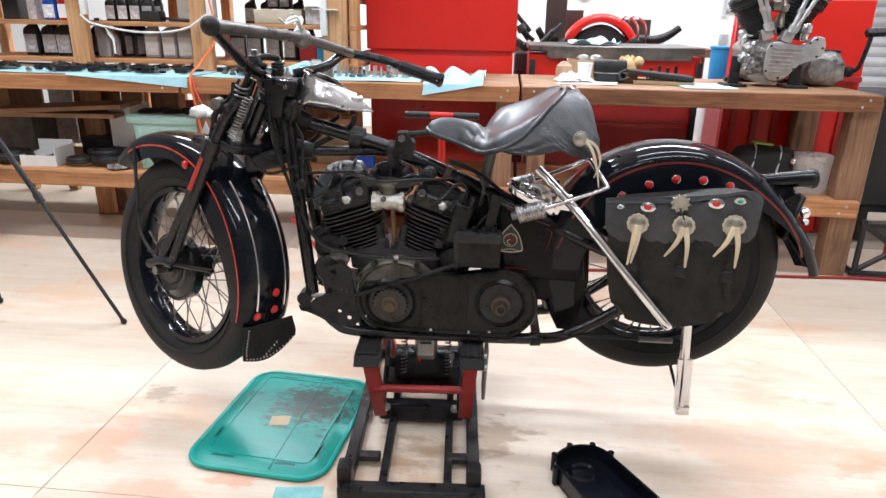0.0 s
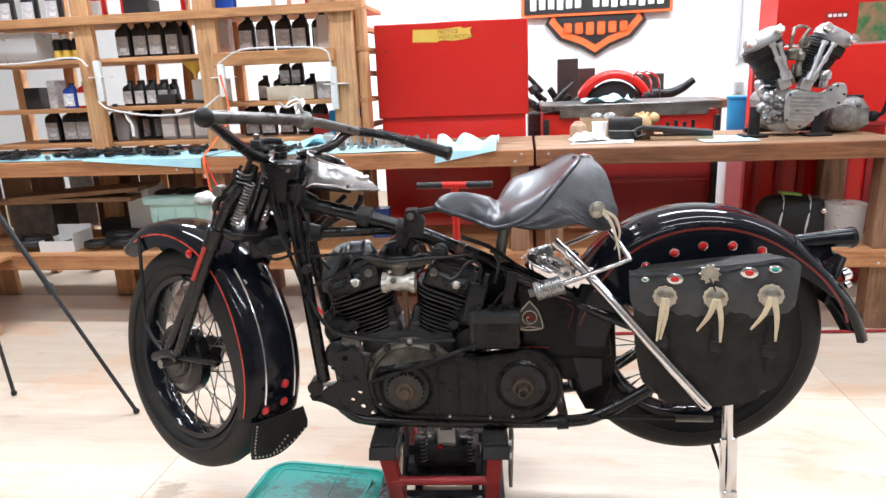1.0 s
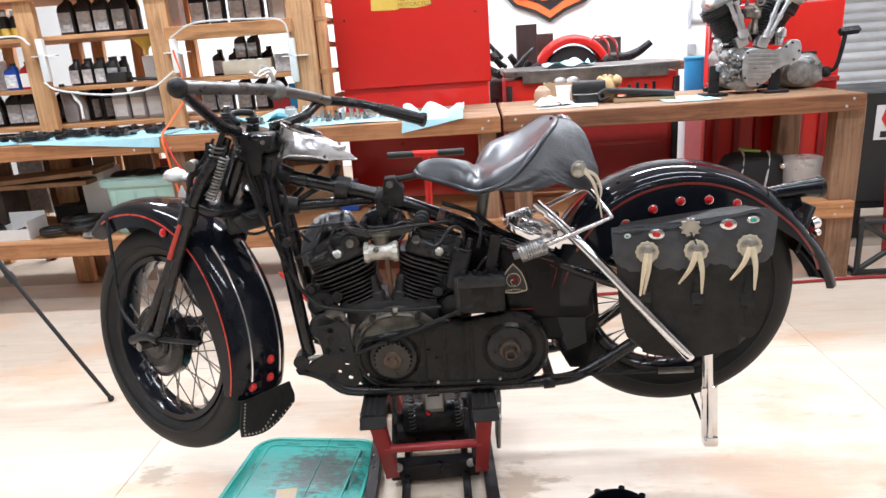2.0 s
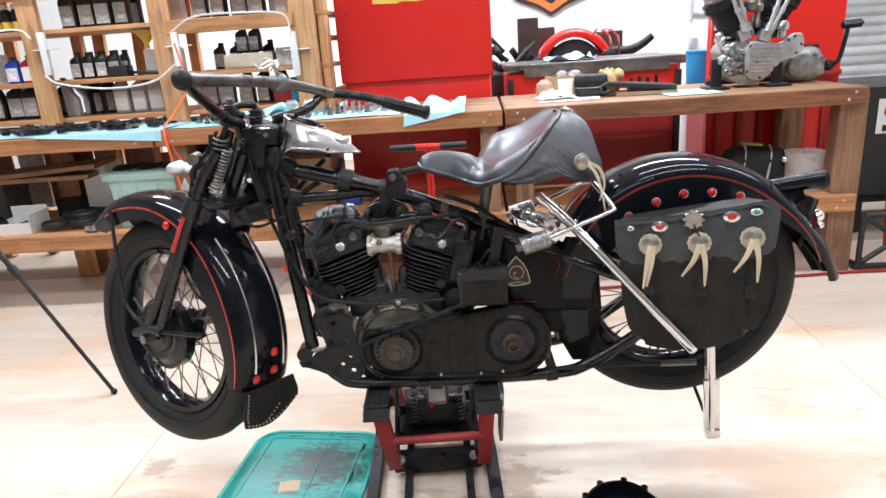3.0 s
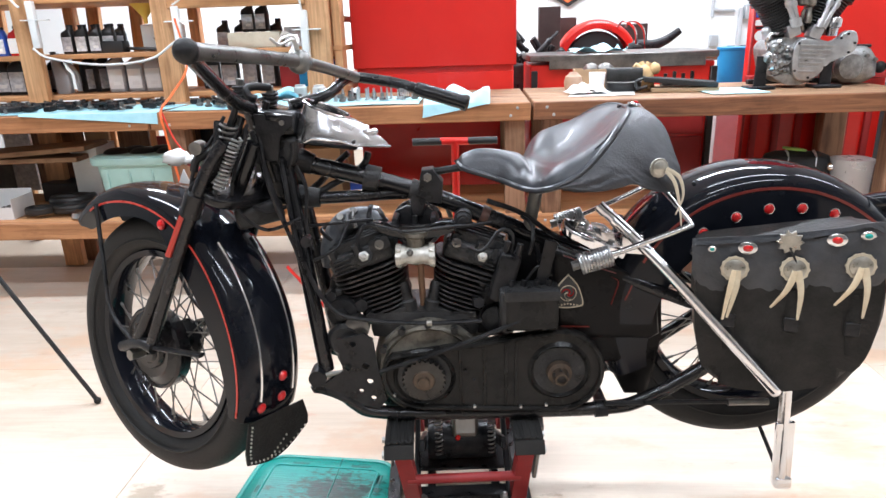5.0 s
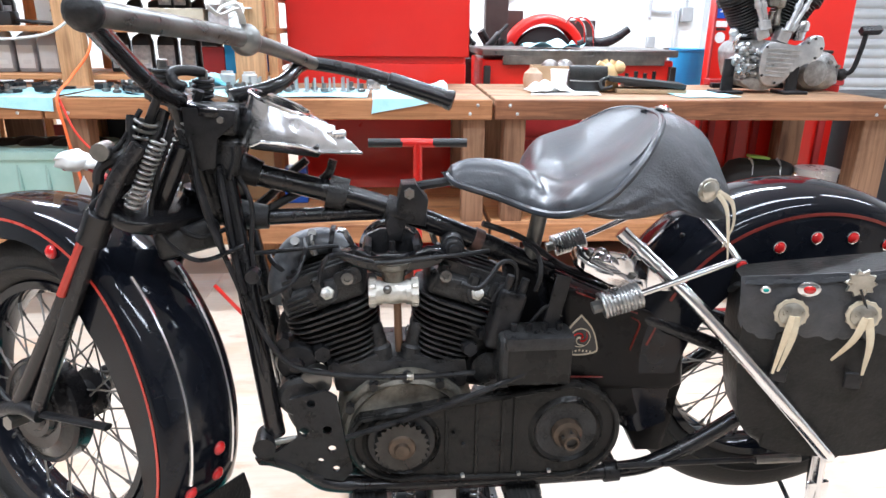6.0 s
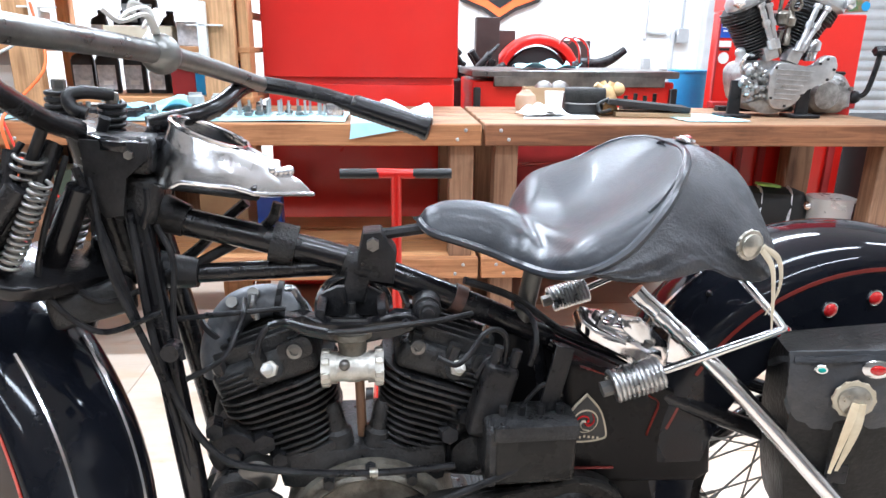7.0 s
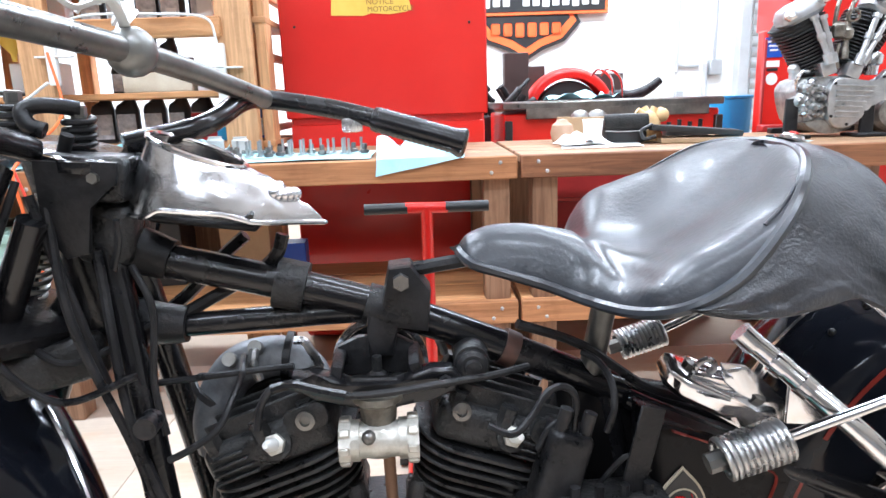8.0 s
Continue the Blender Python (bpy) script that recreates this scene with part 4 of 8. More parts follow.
part("seat_bracket", plate(bmesh.new(), [(-0.03, -0.04), (0.03, -0.05), (0.035, 0.0), (0.012, 0.032), (-0.014, 0.03)], 0.05, side(-0.025, 0, -0.075, 0.878), 0.006), BLACK, frm)
part("pivot_bolt", rod(bmesh.new(), bk(-0.075, -0.035, 0.893), bk(-0.075, 0.035, 0.893), 0.01, seg=6), STEEL, frm)
part("seat_arm", tube([bk(-0.06, 0, 0.9), bk(0.0, 0, 0.908), bk(0.07, 0, 0.915)], 0.009, 8), BLACK, frm)
for sg in (1, -1):
    part("down_tube", tube([bk(-0.40, sg * 0.025, 0.95), bk(-0.385, sg * 0.04, 0.86), bk(-0.355, sg * 0.072, 0.62), bk(-0.335, sg * 0.085, 0.44)], 0.0185, 14), FRAMEBLK, frm)
    part("lower_rail", tube([bk(-0.33, sg * 0.09, 0.42), bk(-0.27, sg * 0.1, 0.355), bk(-0.2, sg * 0.1, 0.328), bk(0.05, sg * 0.1, 0.324), bk(0.333, sg * 0.1, 0.328), bk(0.43, sg * 0.105, 0.355), bk(0.555, sg * 0.11, 0.435), bk(0.68, sg * 0.105, 0.53)], 0.0165, 14), FRAMEBLK, frm)
    part("upper_stay", tube([bk(0.2, sg * 0.02, 0.725), bk(0.34, sg * 0.08, 0.672), bk(0.5, sg * 0.11, 0.61), bk(0.68, sg * 0.11, 0.545)], 0.014, 12), FRAMEBLK, frm)
    lug = part("front_lug", rod(bmesh.new(), bk(-0.352, sg * 0.07, 0.432), bk(-0.352, sg * 0.12, 0.432), 0.021, seg=16), BLACK, frm)
    part("front_lug", tube([bk(-0.36, sg * 0.1, 0.405), bk(-0.31, sg * 0.1, 0.385), bk(-0.25, sg * 0.1, 0.35)], 0.016, 10), BLACK, frm)
    part("rail_collar", rod(bmesh.new(), bk(0.31, sg * 0.1, 0.326), bk(0.34, sg * 0.1, 0.328), 0.021), BLACK, frm)
part("rear_bridge", rod(bmesh.new(), bk(0.33, -0.1, 0.33), bk(0.33, 0.1, 0.33), 0.014), BLACK, frm)
part("seat_post", rod(bmesh.new(), bk(0.155, 0, 0.735), bk(0.182, 0, 0.885), 0.0155), BARGREY, moto, "grey steel seat post")
part("seat_tube", tube([bk(0.175, 0, 0.74), bk(0.2, 0, 0.62), bk(0.215, 0, 0.48), bk(0.22, 0, 0.34)], 0.019, 12), FRAMEBLK, frm)

# rear mudguard
RW = Matrix.Translation(bk(0.68, 0, 0.541))
rf_r = lambda s: lerp([(0, 0.458), (0.05, 0.428), (0.14, 0.385), (0.3, 0.366), (0.7, 0.366), (0.9, 0.36), (1, 0.36)], s)
rf_s = lambda s: lerp([(0, 0.432), (0.06, 0.385), (0.15, 0.325), (0.28, 0.272), (0.4, 0.235), (0.75, 0.235), (0.9, 0.25), (1, 0.27)], s)
rf_h = lambda s: lerp([(0, 0.045), (0.06, 0.075), (0.15, 0.1), (0.8, 0.102), (1, 0.095)], s)
rfender = part("rear_mudguard", fender(rf_r, rf_s, rf_h, -1, 203, RW, 90, 0.045), GLOSS, moto, "glossy black rear mudguard with red pinstripe and studs")
part("pinstripe", side_stripe(RW, 9, 150, lambda s: lerp([(0, 0.375), (0.06, 0.362), (0.14, 0.345), (0.3, 0.325), (0.8, 0.322), (1, 0.318)], s), rf_h, -1, 203, 0.006), DULLSTRIPE, rfender)
for u, w in ((0.531, 0.767), (0.599, 0.801), (0.668, 0.818), (0.739, 0.817), (0.81, 0.803)):
    stud(rfender, Matrix.Translation(bk(u, 0.103, w)) @ Matrix.Rotation(radians(90), 4, "X"))
part("hinge_seam", band(RW, 50, 50.8, lambda s: 0.3665, 0.0, 0.19, 0.001, 2, False), INK, rfender)
for a in (116, 124, 132):
    part("rivet", ball(bmesh.new(), RW @ Vector((0.362 * math.cos(radians(a)), -0.05, 0.362 * math.sin(radians(a)))), 0.005, 8), BLACK, rfender)
part("fender_strap", band(RW, 128, 165, lambda s: 0.3655, 0.0, 0.006, 0.004, 12, False), CHROME, rfender)
# tail carrier behind the mudguard
tail = part("tail_carrier", tube([bk(0.85, 0.0, 0.79), bk(0.95, 0.0, 0.799), bk(1.03, 0.0, 0.806), bk(1.07, 0.0, 0.808)], lambda t: 0.016 + 0.011 * t, 16), GLOSS, moto, "black tail carrier arm")
part("end_cap", lathe(bmesh.new(), [(0.0275, 0), (0.0285, 0.004), (0.026, 0.012), (0.012, 0.017), (0.004, 0.018)], Matrix.Translation(bk(1.066, 0, 0.808)) @ Matrix.Rotation(radians(87), 4, "Y"), 20), BLACK, tail)
part("plate_bracket", box(bmesh.new(), (0.012, 0.1, 0.13), (1.02, 0, 0.705), (0, 16, 0), 0.003), BLACK, tail)
part("tail_lamp", lathe(bmesh.new(), [(0.014, 0), (0.016, 0.014), (0.012, 0.02), (0.003, 0.023)], Matrix.Translation(bk(1.045, 0.03, 0.715)) @ Matrix.Rotation(radians(70), 4, "Y"), 20), CHROME, tail, "small chrome tail lamp")
part("tail_web", plate(bmesh.new(), [(0.9, 0.79), (1.02, 0.79), (1.03, 0.76), (0.99, 0.735), (0.93, 0.73)], 0.012, side(-0.006), 0.003), GLOSS, tail)
part("lamp_lens", ball(bmesh.new(), bk(1.045, 0.06, 0.70), 0.01, 12), CHROME, tail)

# saddle: a tractor-seat pan inside a welted rim, with a grained skirt hung from the rim
RIM = bend([(-0.004, 0.0, 0.926), (0.0, 0.022, 0.921), (0.013, 0.036, 0.914), (0.048, 0.045, 0.904), (0.09, 0.054, 0.891), (0.128, 0.084, 0.881), (0.152, 0.138, 0.885), (0.172, 0.182, 0.896), (0.2, 0.198, 0.908), (0.235, 0.197, 0.927), (0.262, 0.19, 0.949), (0.29, 0.178, 0.977), (0.313, 0.16, 1.002), (0.334, 0.132, 1.021), (0.352, 0.095, 1.032), (0.364, 0.05, 1.037), (0.368, 0.0, 1.038)], 6)
CREST = [(-0.004, 0.927), (0.006, 0.94), (0.036, 0.95), (0.09, 0.948), (0.135, 0.938), (0.17, 0.928), (0.21, 0.928), (0.25, 0.944), (0.29, 0.974), (0.33, 1.008), (0.355, 1.03), (0.368, 1.038)]
ROLL = [(-0.004, 0.0), (0.125, 0.0), (0.152, 0.012), (0.172, 0.034), (0.2, 0.05), (0.235, 0.046), (0.262, 0.034), (0.29, 0.016), (0.313, 0.006), (0.34, 0.002), (0.368, 0.0)]


def seat_f(s, t):
    """The pan: s along the rim from the horn to the rear, t across."""
    k = min(s * (len(RIM) - 1), len(RIM) - 1.0001)
    r = RIM[int(k)].lerp(RIM[int(k) + 1], k - int(k))
    c = (t - 0.5) * 2
    a = abs(c)
    hc, roll = lerp(CREST, r.x), lerp(ROLL, r.x)
    roll *= 0.62 if c > 0 else 1.0
    b = min(1.0, max(0.0, (r.x - 0.11) / 0.07))
    nose_z = r.z + (hc - r.z) * (1 - a ** 2.4)
    if a < 0.84:
        e = a / 0.84
        bowl_z = hc + (r.z + roll - hc) * (e * e * (3 - 2 * e)) ** 1.15
    else:
        e = (a - 0.84) / 0.16
        bowl_z = r.z + roll * math.sqrt(max(0.0, 1 - e * e))
    z = nose_z + (bowl_z - nose_z) * b * b * (3 - 2 * b)
    z -= 0.007 * math.exp(-((r.x - 0.148 - 0.03 * a) / 0.011) ** 2) * (1 - a ** 4)
    inner = 1 - min(1.0, a / 0.92) ** 4
    z += inner * (0.003 * noise.noise(Vector((r.x * 13, c * 1.8, 1.0))) + 0.0009 * noise.noise(Vector((r.x * 34, c * 4, 4.0))))
    return bk(r.x, c * r.y, z)


saddle = part("saddle", sheet(bmesh.new(), seat_f, 96, 60, 0.012), LEATHER, moto, "sculpted shiny black leather solo saddle")
for side_t in (1.0, 0.0):
    part("edge_roll", sweep(bmesh.new(), [seat_f(k / 96, side_t) + Vector((0, 0.0, -0.004)) for k in range(1, 97)], 0.0065, 8), LEATHER, saddle)
    part("welt", sweep(bmesh.new(), [seat_f(k / 96, 0.5 + (side_t - 0.5) * 0.94) + Vector((0, 0, 0.0)) for k in range(62, 97)], 0.0024, 8), LEATHER, saddle)
SK = [(0.198, 0.202, 0.902), (0.215, 0.208, 0.897), (0.245, 0.212, 0.893), (0.285, 0.212, 0.894), (0.325, 0.21, 0.902), (0.348, 0.208, 0.906), (0.378, 0.205, 0.894), (0.415, 0.203, 0.886), (0.434, 0.198, 0.894), (0.446, 0.178, 0.922), (0.438, 0.155, 0.955), (0.432, 0.128, 0.988), (0.424, 0.1, 1.012), (0.412, 0.06, 1.026), (0.404, 0.0, 1.031)]


def skirt(sgn):
    a0 = 0.46
    bot = bend([bk(u, sgn * v, w) for u, v, w in SK], 8)
    n = len(bot) - 1
    top = [seat_f(a0 + (1 - a0) * (i / n) ** 1.0, 0.5 + 0.5 * sgn) + Vector((0, 0, -0.004)) for i in range(n + 1)]
    m = 18
    def f(i, t):
        s = i / n
        q = top[i].lerp(bot[i], t)
        out = min(1.0, (1 - s) * 2.4)
        puff = math.sin(math.pi * t)
        q.y -= sgn * 0.006 * puff * out
        q.z += 0.006 * puff * (1 - out * 0.7)
        wr = 0.004 * noise.noise(Vector((s * 9, t * 4, sgn))) + 0.002 * noise.noise(Vector((s * 30, t * 11, sgn)))
        q.y -= sgn * wr * t * out
        q.z += 0.6 * wr * t
        return q
    bm = bmesh.new()
    outer = [[bm.verts.new(f(i, j / m)) for j in range(m + 1)] for i in range(n + 1)]
    inner = [[bm.verts.new(v.co + Vector((-0.002, 0.004 * sgn, -0.003))) for v in row] for row in outer]
    for g in (outer, inner):
        for i in range(n):
            for j in range(m):
                bm.faces.new((g[i][j], g[i + 1][j], g[i + 1][j + 1], g[i][j + 1]))
    for i in range(n):
        bm.faces.new((outer[i][m], outer[i + 1][m], inner[i + 1][m], inner[i][m]))
    return bm


for sgn in (1, -1):
    part("saddle_skirt", skirt(sgn), SADDLE, saddle, "grained black leather skirt")
rb = part("rear_badge", lathe(bmesh.new(), [(0.02, 0), (0.02, 0.003), (0.013, 0.005), (0.012, 0.008), (0.003, 0.009)], Matrix.Translation(bk(0.39, 0.012, 1.036)) @ Matrix.Rotation(radians(18), 4, "Y"), 24), CHROME, saddle, "chrome badge")
part("badge_stone", ball(bmesh.new(), bk(0.391, 0.012, 1.044), 0.007, 10, (1, 1, 0.6)), REDLENS, rb)


def concho(parent, m, r, tails, name="concho", metal=SILVER, backing=CREAM, wide=0.0068):
    """A scalloped silver disc on a pale leather backing, with hanging thongs."""
    pts = [((r * (1.0 + 0.07 * math.cos(12 * a))) * math.cos(a), (r * (1.0 + 0.07 * math.cos(12 * a))) * math.sin(a)) for a in [2 * math.pi * k / 72 for k in range(72)]]
    c = part(name, plate(bmesh.new(), pts, 0.004, None, 0.001, 1), backing, parent, "silver concho on a scalloped leather backing", matrix=m)
    part("disc", lathe(bmesh.new(), [(r * 0.8, 0.004), (r * 0.78, 0.007), (r * 0.4, 0.011), (0.002, 0.012)], None, 28), metal, c)
    for pts in tails:
        part("thong", tube([Vector(p) for p in pts], lambda t: wide * (1 - 0.66 * t * t), 8, 6, 0.3), THONG if wide > 0.005 else CREAM, c)
    return c


concho(saddle, side(0.206, -12, 0.392, 0.936), 0.019, [[(0.01, 0, 0.013), (0.04, -0.02, 0.012), (0.055, -0.06, 0.006), (0.045, -0.1, 0.0)], [(0.01, -0.004, 0.013), (0.03, -0.03, 0.014), (0.05, -0.08, 0.004), (0.06, -0.125, 0.0)]], backing=SILVER, wide=0.0042)

# saddlebag
BA = 15.0
BM = side(0.105, BA, 0.485, 0.0)
bag_out = [(0.012, 0.77), (0.10, 0.785), (0.345, 0.82), (0.378, 0.80), (0.396, 0.70), (0.39, 0.575), (0.35, 0.508), (0.27, 0.472), (0.19, 0.458), (0.10, 0.462), (0.05, 0.49), (0.025, 0.56), (0.012, 0.66)]
bag_line = [(p.x, p.y) for p in bend([(x, y, 0) for x, y in [(0.016 + 0.89 * x, y) for x, y in bag_out + bag_out[:1]]], 4)][:-1]
bag = part("saddlebag", plate(bmesh.new(), bag_line, 0.108, BM, 0.028, 4), BAGLEATHER, moto, "black leather saddlebag with silver conchos")
def flap_face(s, t):
    """The hanging front of the flap, s along, t down, creased and slightly bulged."""
    x = 0.012 + 0.362 * s + 0.006 * math.sin(3 * s + 1) * t
    top = lerp([(0, 0.789), (0.3, 0.8), (0.65, 0.818), (0.9, 0.838), (0.96, 0.836), (1, 0.822)], s)
    low = lerp([(0, 0.714), (0.03, 0.69), (0.1, 0.679), (0.5, 0.684), (0.9, 0.694), (0.97, 0.704), (1, 0.73)], s)
    z = 0.106 + 0.007 * math.sin(math.pi * t) + 0.0035 * noise.noise(Vector((s * 7, t * 2.5, 3))) + 0.0018 * noise.noise(Vector((s * 22, t * 7, 5)))
    return BM @ Vector((x, top + (low - top) * t, z))
flap = part("flap", sheet(bmesh.new(), flap_face, 60, 20, 0.006), FLAP, bag, "worn leather flap")
part("flap_top", sheet(bmesh.new(), lambda s, t: BM @ Vector((0.018 + 0.334 * s, lerp([(0, 0.787), (0.3, 0.797), (0.65, 0.816), (0.92, 0.838), (1, 0.828)], s) - 0.05 * (1 - t) ** 1.3 - 0.003 + 0.004 * noise.noise(Vector((s * 6, t * 2, 7))), 0.02 + 0.09 * t)), 30, 10, 0.008), FLAP, bag)
FZ = 0.1165
for cx, cy in ((0.096, 0.733), (0.205, 0.739), (0.318, 0.753)):
    tails = [[(0.0, 0, 0.013), (-0.006, -0.035, 0.014), (-0.014, -0.11, 0.008)], [(0.004, 0, 0.013), (0.004, -0.04, 0.014), (-0.006, -0.105, 0.008)]]
    if cx > 0.15:
        tails = [[(0.0, 0, 0.013), (-0.012, -0.04, 0.014), (-0.036, -0.082, 0.008)], [(0.004, 0, 0.013), (0.014, -0.045, 0.014), (0.016, -0.105, 0.008)]]
    concho(bag, BM @ Matrix.Translation((cx, cy, FZ)), 0.026, tails)
part("flower_concho", plate(bmesh.new(), [((0.02 + 0.005 * math.cos(10 * a)) * math.cos(a), (0.02 + 0.005 * math.cos(10 * a)) * math.sin(a)) for a in [2 * math.pi * k / 80 for k in range(80)]], 0.006, BM @ Matrix.Translation((0.19, 0.795, FZ)), 0.002, 1), SILVER, bag, "tarnished flower concho")
part("concho_lace", tube([BM @ Vector((0.19, 0.785, FZ + 0.006)), BM @ Vector((0.2, 0.765, FZ + 0.005)), BM @ Vector((0.207, 0.75, FZ + 0.008))], 0.0022, 6), INK, bag)
for cx, cy, rr, c in ((0.116, 0.778, 0.018, 1), (0.271, 0.803, 0.018, 1), (0.05, 0.772, 0.009, 0), (0.322, 0.814, 0.013, 0)):
    m = BM @ Matrix.Translation((cx, cy, FZ)) @ Matrix.Diagonal((1, 0.72, 1, 1))
    e = part("eye_stud", lathe(bmesh.new(), [(rr, 0), (rr, 0.002), (rr * 0.8, 0.004)], m, 28), CHROME, bag, "oval chrome stud")
    part("stone", ball(bmesh.new(), (0, 0, 0), rr * 0.55, 14, (1, 1, 0.4), m @ Matrix.Translation((0, 0, 0.004))), REDLENS if c else TEAL, e)
for sx, sz in ((0.09, 0.55), (0.208, 0.6), (0.318, 0.56)):
    st = part("strap", tube([BM @ Vector((sx, 0.69, 0.106)), BM @ Vector((sx + 0.003, 0.63, 0.113)), BM @ Vector((sx + 0.01, sz, 0.111))], 0.013, 8, 6, 0.28), BAGLEATHER, bag, "leather strap")
    part("buckle", box(bmesh.new(), (0.028, 0.03, 0.006), bevel=0.002), BLACK, st).matrix_local = BM @ Matrix.Translation((sx + 0.004, 0.62, 0.118))

# chrome guard bar, seat spring rod, rear stand
gb = part("guard_bar", tube([bk(0.31, 0.09, 0.825), bk(0.35, 0.11, 0.79), bk(0.42, 0.175, 0.722), bk(0.54, 0.245, 0.588), bk(0.635, 0.268, 0.482), bk(0.652, 0.266, 0.462)], 0.0125, 16), CHROME, moto, "bent chrome guard bar")
for k in (0.32, 0.62):
    q0, q1 = bk(0.31, 0.09, 0.825), bk(0.385, 0.14, 0.757)
    part("bar_sleeve", rod(bmesh.new(), q0.lerp(q1, k), q0.lerp(q1, k + 0.12), 0.0142), CHROME, gb)
part("bar_cap", rod(bmesh.new(), bk(0.303, 0.087, 0.832), bk(0.318, 0.093, 0.817), 0.0135), CHROME, gb)
for sg in (1, -1):
    sp = part("seat_spring", coil(bmesh.new(), bk(0.25, sg * 0.165, 0.722), bk(0.318, sg * 0.165, 0.742), 0.021, 0.0032, 11), SPRING, moto, "plated coil seat spring")
    part("spring_bolt", rod(bmesh.new(), bk(0.235, sg * 0.165, 0.718), bk(0.262, sg * 0.165, 0.726), 0.011, seg=8), STEEL, sp)
    part("spring_core", rod(bmesh.new(), bk(0.25, sg * 0.165, 0.722), bk(0.318, sg * 0.165, 0.742), 0.0085), STEEL, sp)
    part("spring_rod", tube([bk(0.316, sg * 0.165, 0.742), bk(0.4, sg * 0.172, 0.775), bk(0.468, sg * 0.18, 0.804), bk(0.474, sg * 0.178, 0.812), bk(0.455, sg * 0.15, 0.84), bk(0.43, sg * 0.11, 0.872), bk(0.40, sg * 0.08, 0.885)], 0.0062, 10), CHROME, sp)
lt = part("chrome_latch", plate(bmesh.new(), [(-0.07, -0.012), (-0.05, -0.03), (0.0, -0.036), (0.03, -0.03), (0.066, -0.034), (0.072, -0.008), (0.05, 0.02), (0.01, 0.03), (-0.04, 0.026), (-0.072, 0.02)], 0.03, None, 0.01, 3), CHROME, moto, "chrome latch casting under the saddle")
lt.matrix_local = Matrix.Translation(bk(0.29, 0.05, 0.735)) @ Matrix.Rotation(radians(24), 4, "Y") @ Matrix.Rotation(radians(18), 4, "X")
for k in range(2):
    part("latch_rib", box(bmesh.new(), (0.1, 0.009, 0.01), (0, 0.012 - 0.022 * k, 0.033), (0, 0, 4), 0.004, 2), CHROME, lt)
for x, y in ((0.04, -0.014), (-0.045, 0.004), (0.02, 0.014)):
    part("latch_bolt", lathe(bmesh.new(), [(0.009, 0), (0.009, 0.006), (0.004, 0.008)], Matrix.Translation((x, y, 0.03)), 8), STEEL, lt)
part("latch_hook", tube([bk(0.262, 0.07, 0.775), bk(0.262, 0.075, 0.79), bk(0.275, 0.075, 0.795), bk(0.285, 0.07, 0.783), bk(0.278, 0.065, 0.772)], 0.004, 8), SPRING, moto)
part("stay_plate", plate(bmesh.new(), [(0.29, 0.79), (0.32, 0.785), (0.37, 0.74), (0.385, 0.7), (0.36, 0.7), (0.33, 0.735), (0.295, 0.765)], 0.006, side(0.07), 0.002), CHROME, moto, "chrome stay plate")
part("latch_link", tube([bk(0.35, 0.05, 0.76), bk(0.36, 0.06, 0.79), bk(0.35, 0.08, 0.8)], 0.008, 8), CHROME, moto)
part("latch_tab", plate(bmesh.new(), [(-0.02, -0.02), (0.03, -0.025), (0.025, 0.02), (-0.02, 0.025)], 0.006, side(0.1, 0, 0.375, 0.745), 0.002), CHROME, moto)
rs = part("rear_stand", tube([bk(0.742, 0.13, 0.47), bk(0.747, 0.13, 0.38), bk(0.752, 0.132, 0.29), bk(0.762, 0.135, 0.14)], 0.0155, 10, 6), CHROME, moto, "chrome rear stand leg")
part("foot", box(bmesh.new(), (0.04, 0.035, 0.03), bk(0.765, 0.135, 0.137), bevel=0.008, seg=2), CHROME, rs)
part("leg_flat", box(bmesh.new(), (0.044, 0.012, 0.16), bk(0.757, 0.14, 0.225), (0, -3, 0), 0.004, 2), CHROME, rs)
part("strut", rod(bmesh.new(), bk(0.735, -0.05, 0.29), bk(0.758, 0.125, 0.16), 0.005, seg=8), BLACK, rs)
part("brake_rod", tube([bk(0.33, 0.12, 0.352), bk(0.5, 0.12, 0.352), bk(0.66, 0.12, 0.35)], 0.006, 8), BLACK, moto)
part("rod_clevis", rod(bmesh.new(), bk(0.62, 0.12, 0.35), bk(0.715, 0.12, 0.349), 0.009, seg=8), STEEL, moto)

# oil tank and tool box with badge
tank = part("oil_tank", plate(bmesh.new(), [(0.20, 0.735), (0.33, 0.69), (0.44, 0.655), (0.455, 0.52), (0.43, 0.505), (0.25, 0.515), (0.215, 0.55)], 0.08, side(0.02), 0.014, 3), TANKBLK, moto, "black oil tank with red pinstripes")
def stripe(pts, r=0.0035):
    return tube([side(0.101) @ Vector((x, y, 0)) for x, y in pts], r, 6, 3, 0.4)
for pts in ([(0.225, 0.722), (0.3, 0.692), (0.345, 0.676)], [(0.335, 0.668), (0.352, 0.655), (0.345, 0.625), (0.338, 0.60)], [(0.385, 0.655), (0.378, 0.635), (0.368, 0.61)], [(0.225, 0.548), (0.29, 0.545)]):
    part("pinstripe", stripe(pts), DULLSTRIPE, tank)
part("tank_front", plate(bmesh.new(), [(0.11, 0.748), (0.21, 0.715), (0.225, 0.54), (0.11, 0.54)], 0.05, side(-0.035), 0.01, 2), TANKBLK, tank)
tri = [(p.x, p.y) for p in bend([(0, 0.044, 0), (0.024, 0.014, 0), (0.036, -0.026, 0), (0.03, -0.036, 0), (0, -0.04, 0), (-0.03, -0.036, 0), (-0.036, -0.026, 0), (-0.024, 0.014, 0), (0, 0.044, 0)], 5)][:-1]
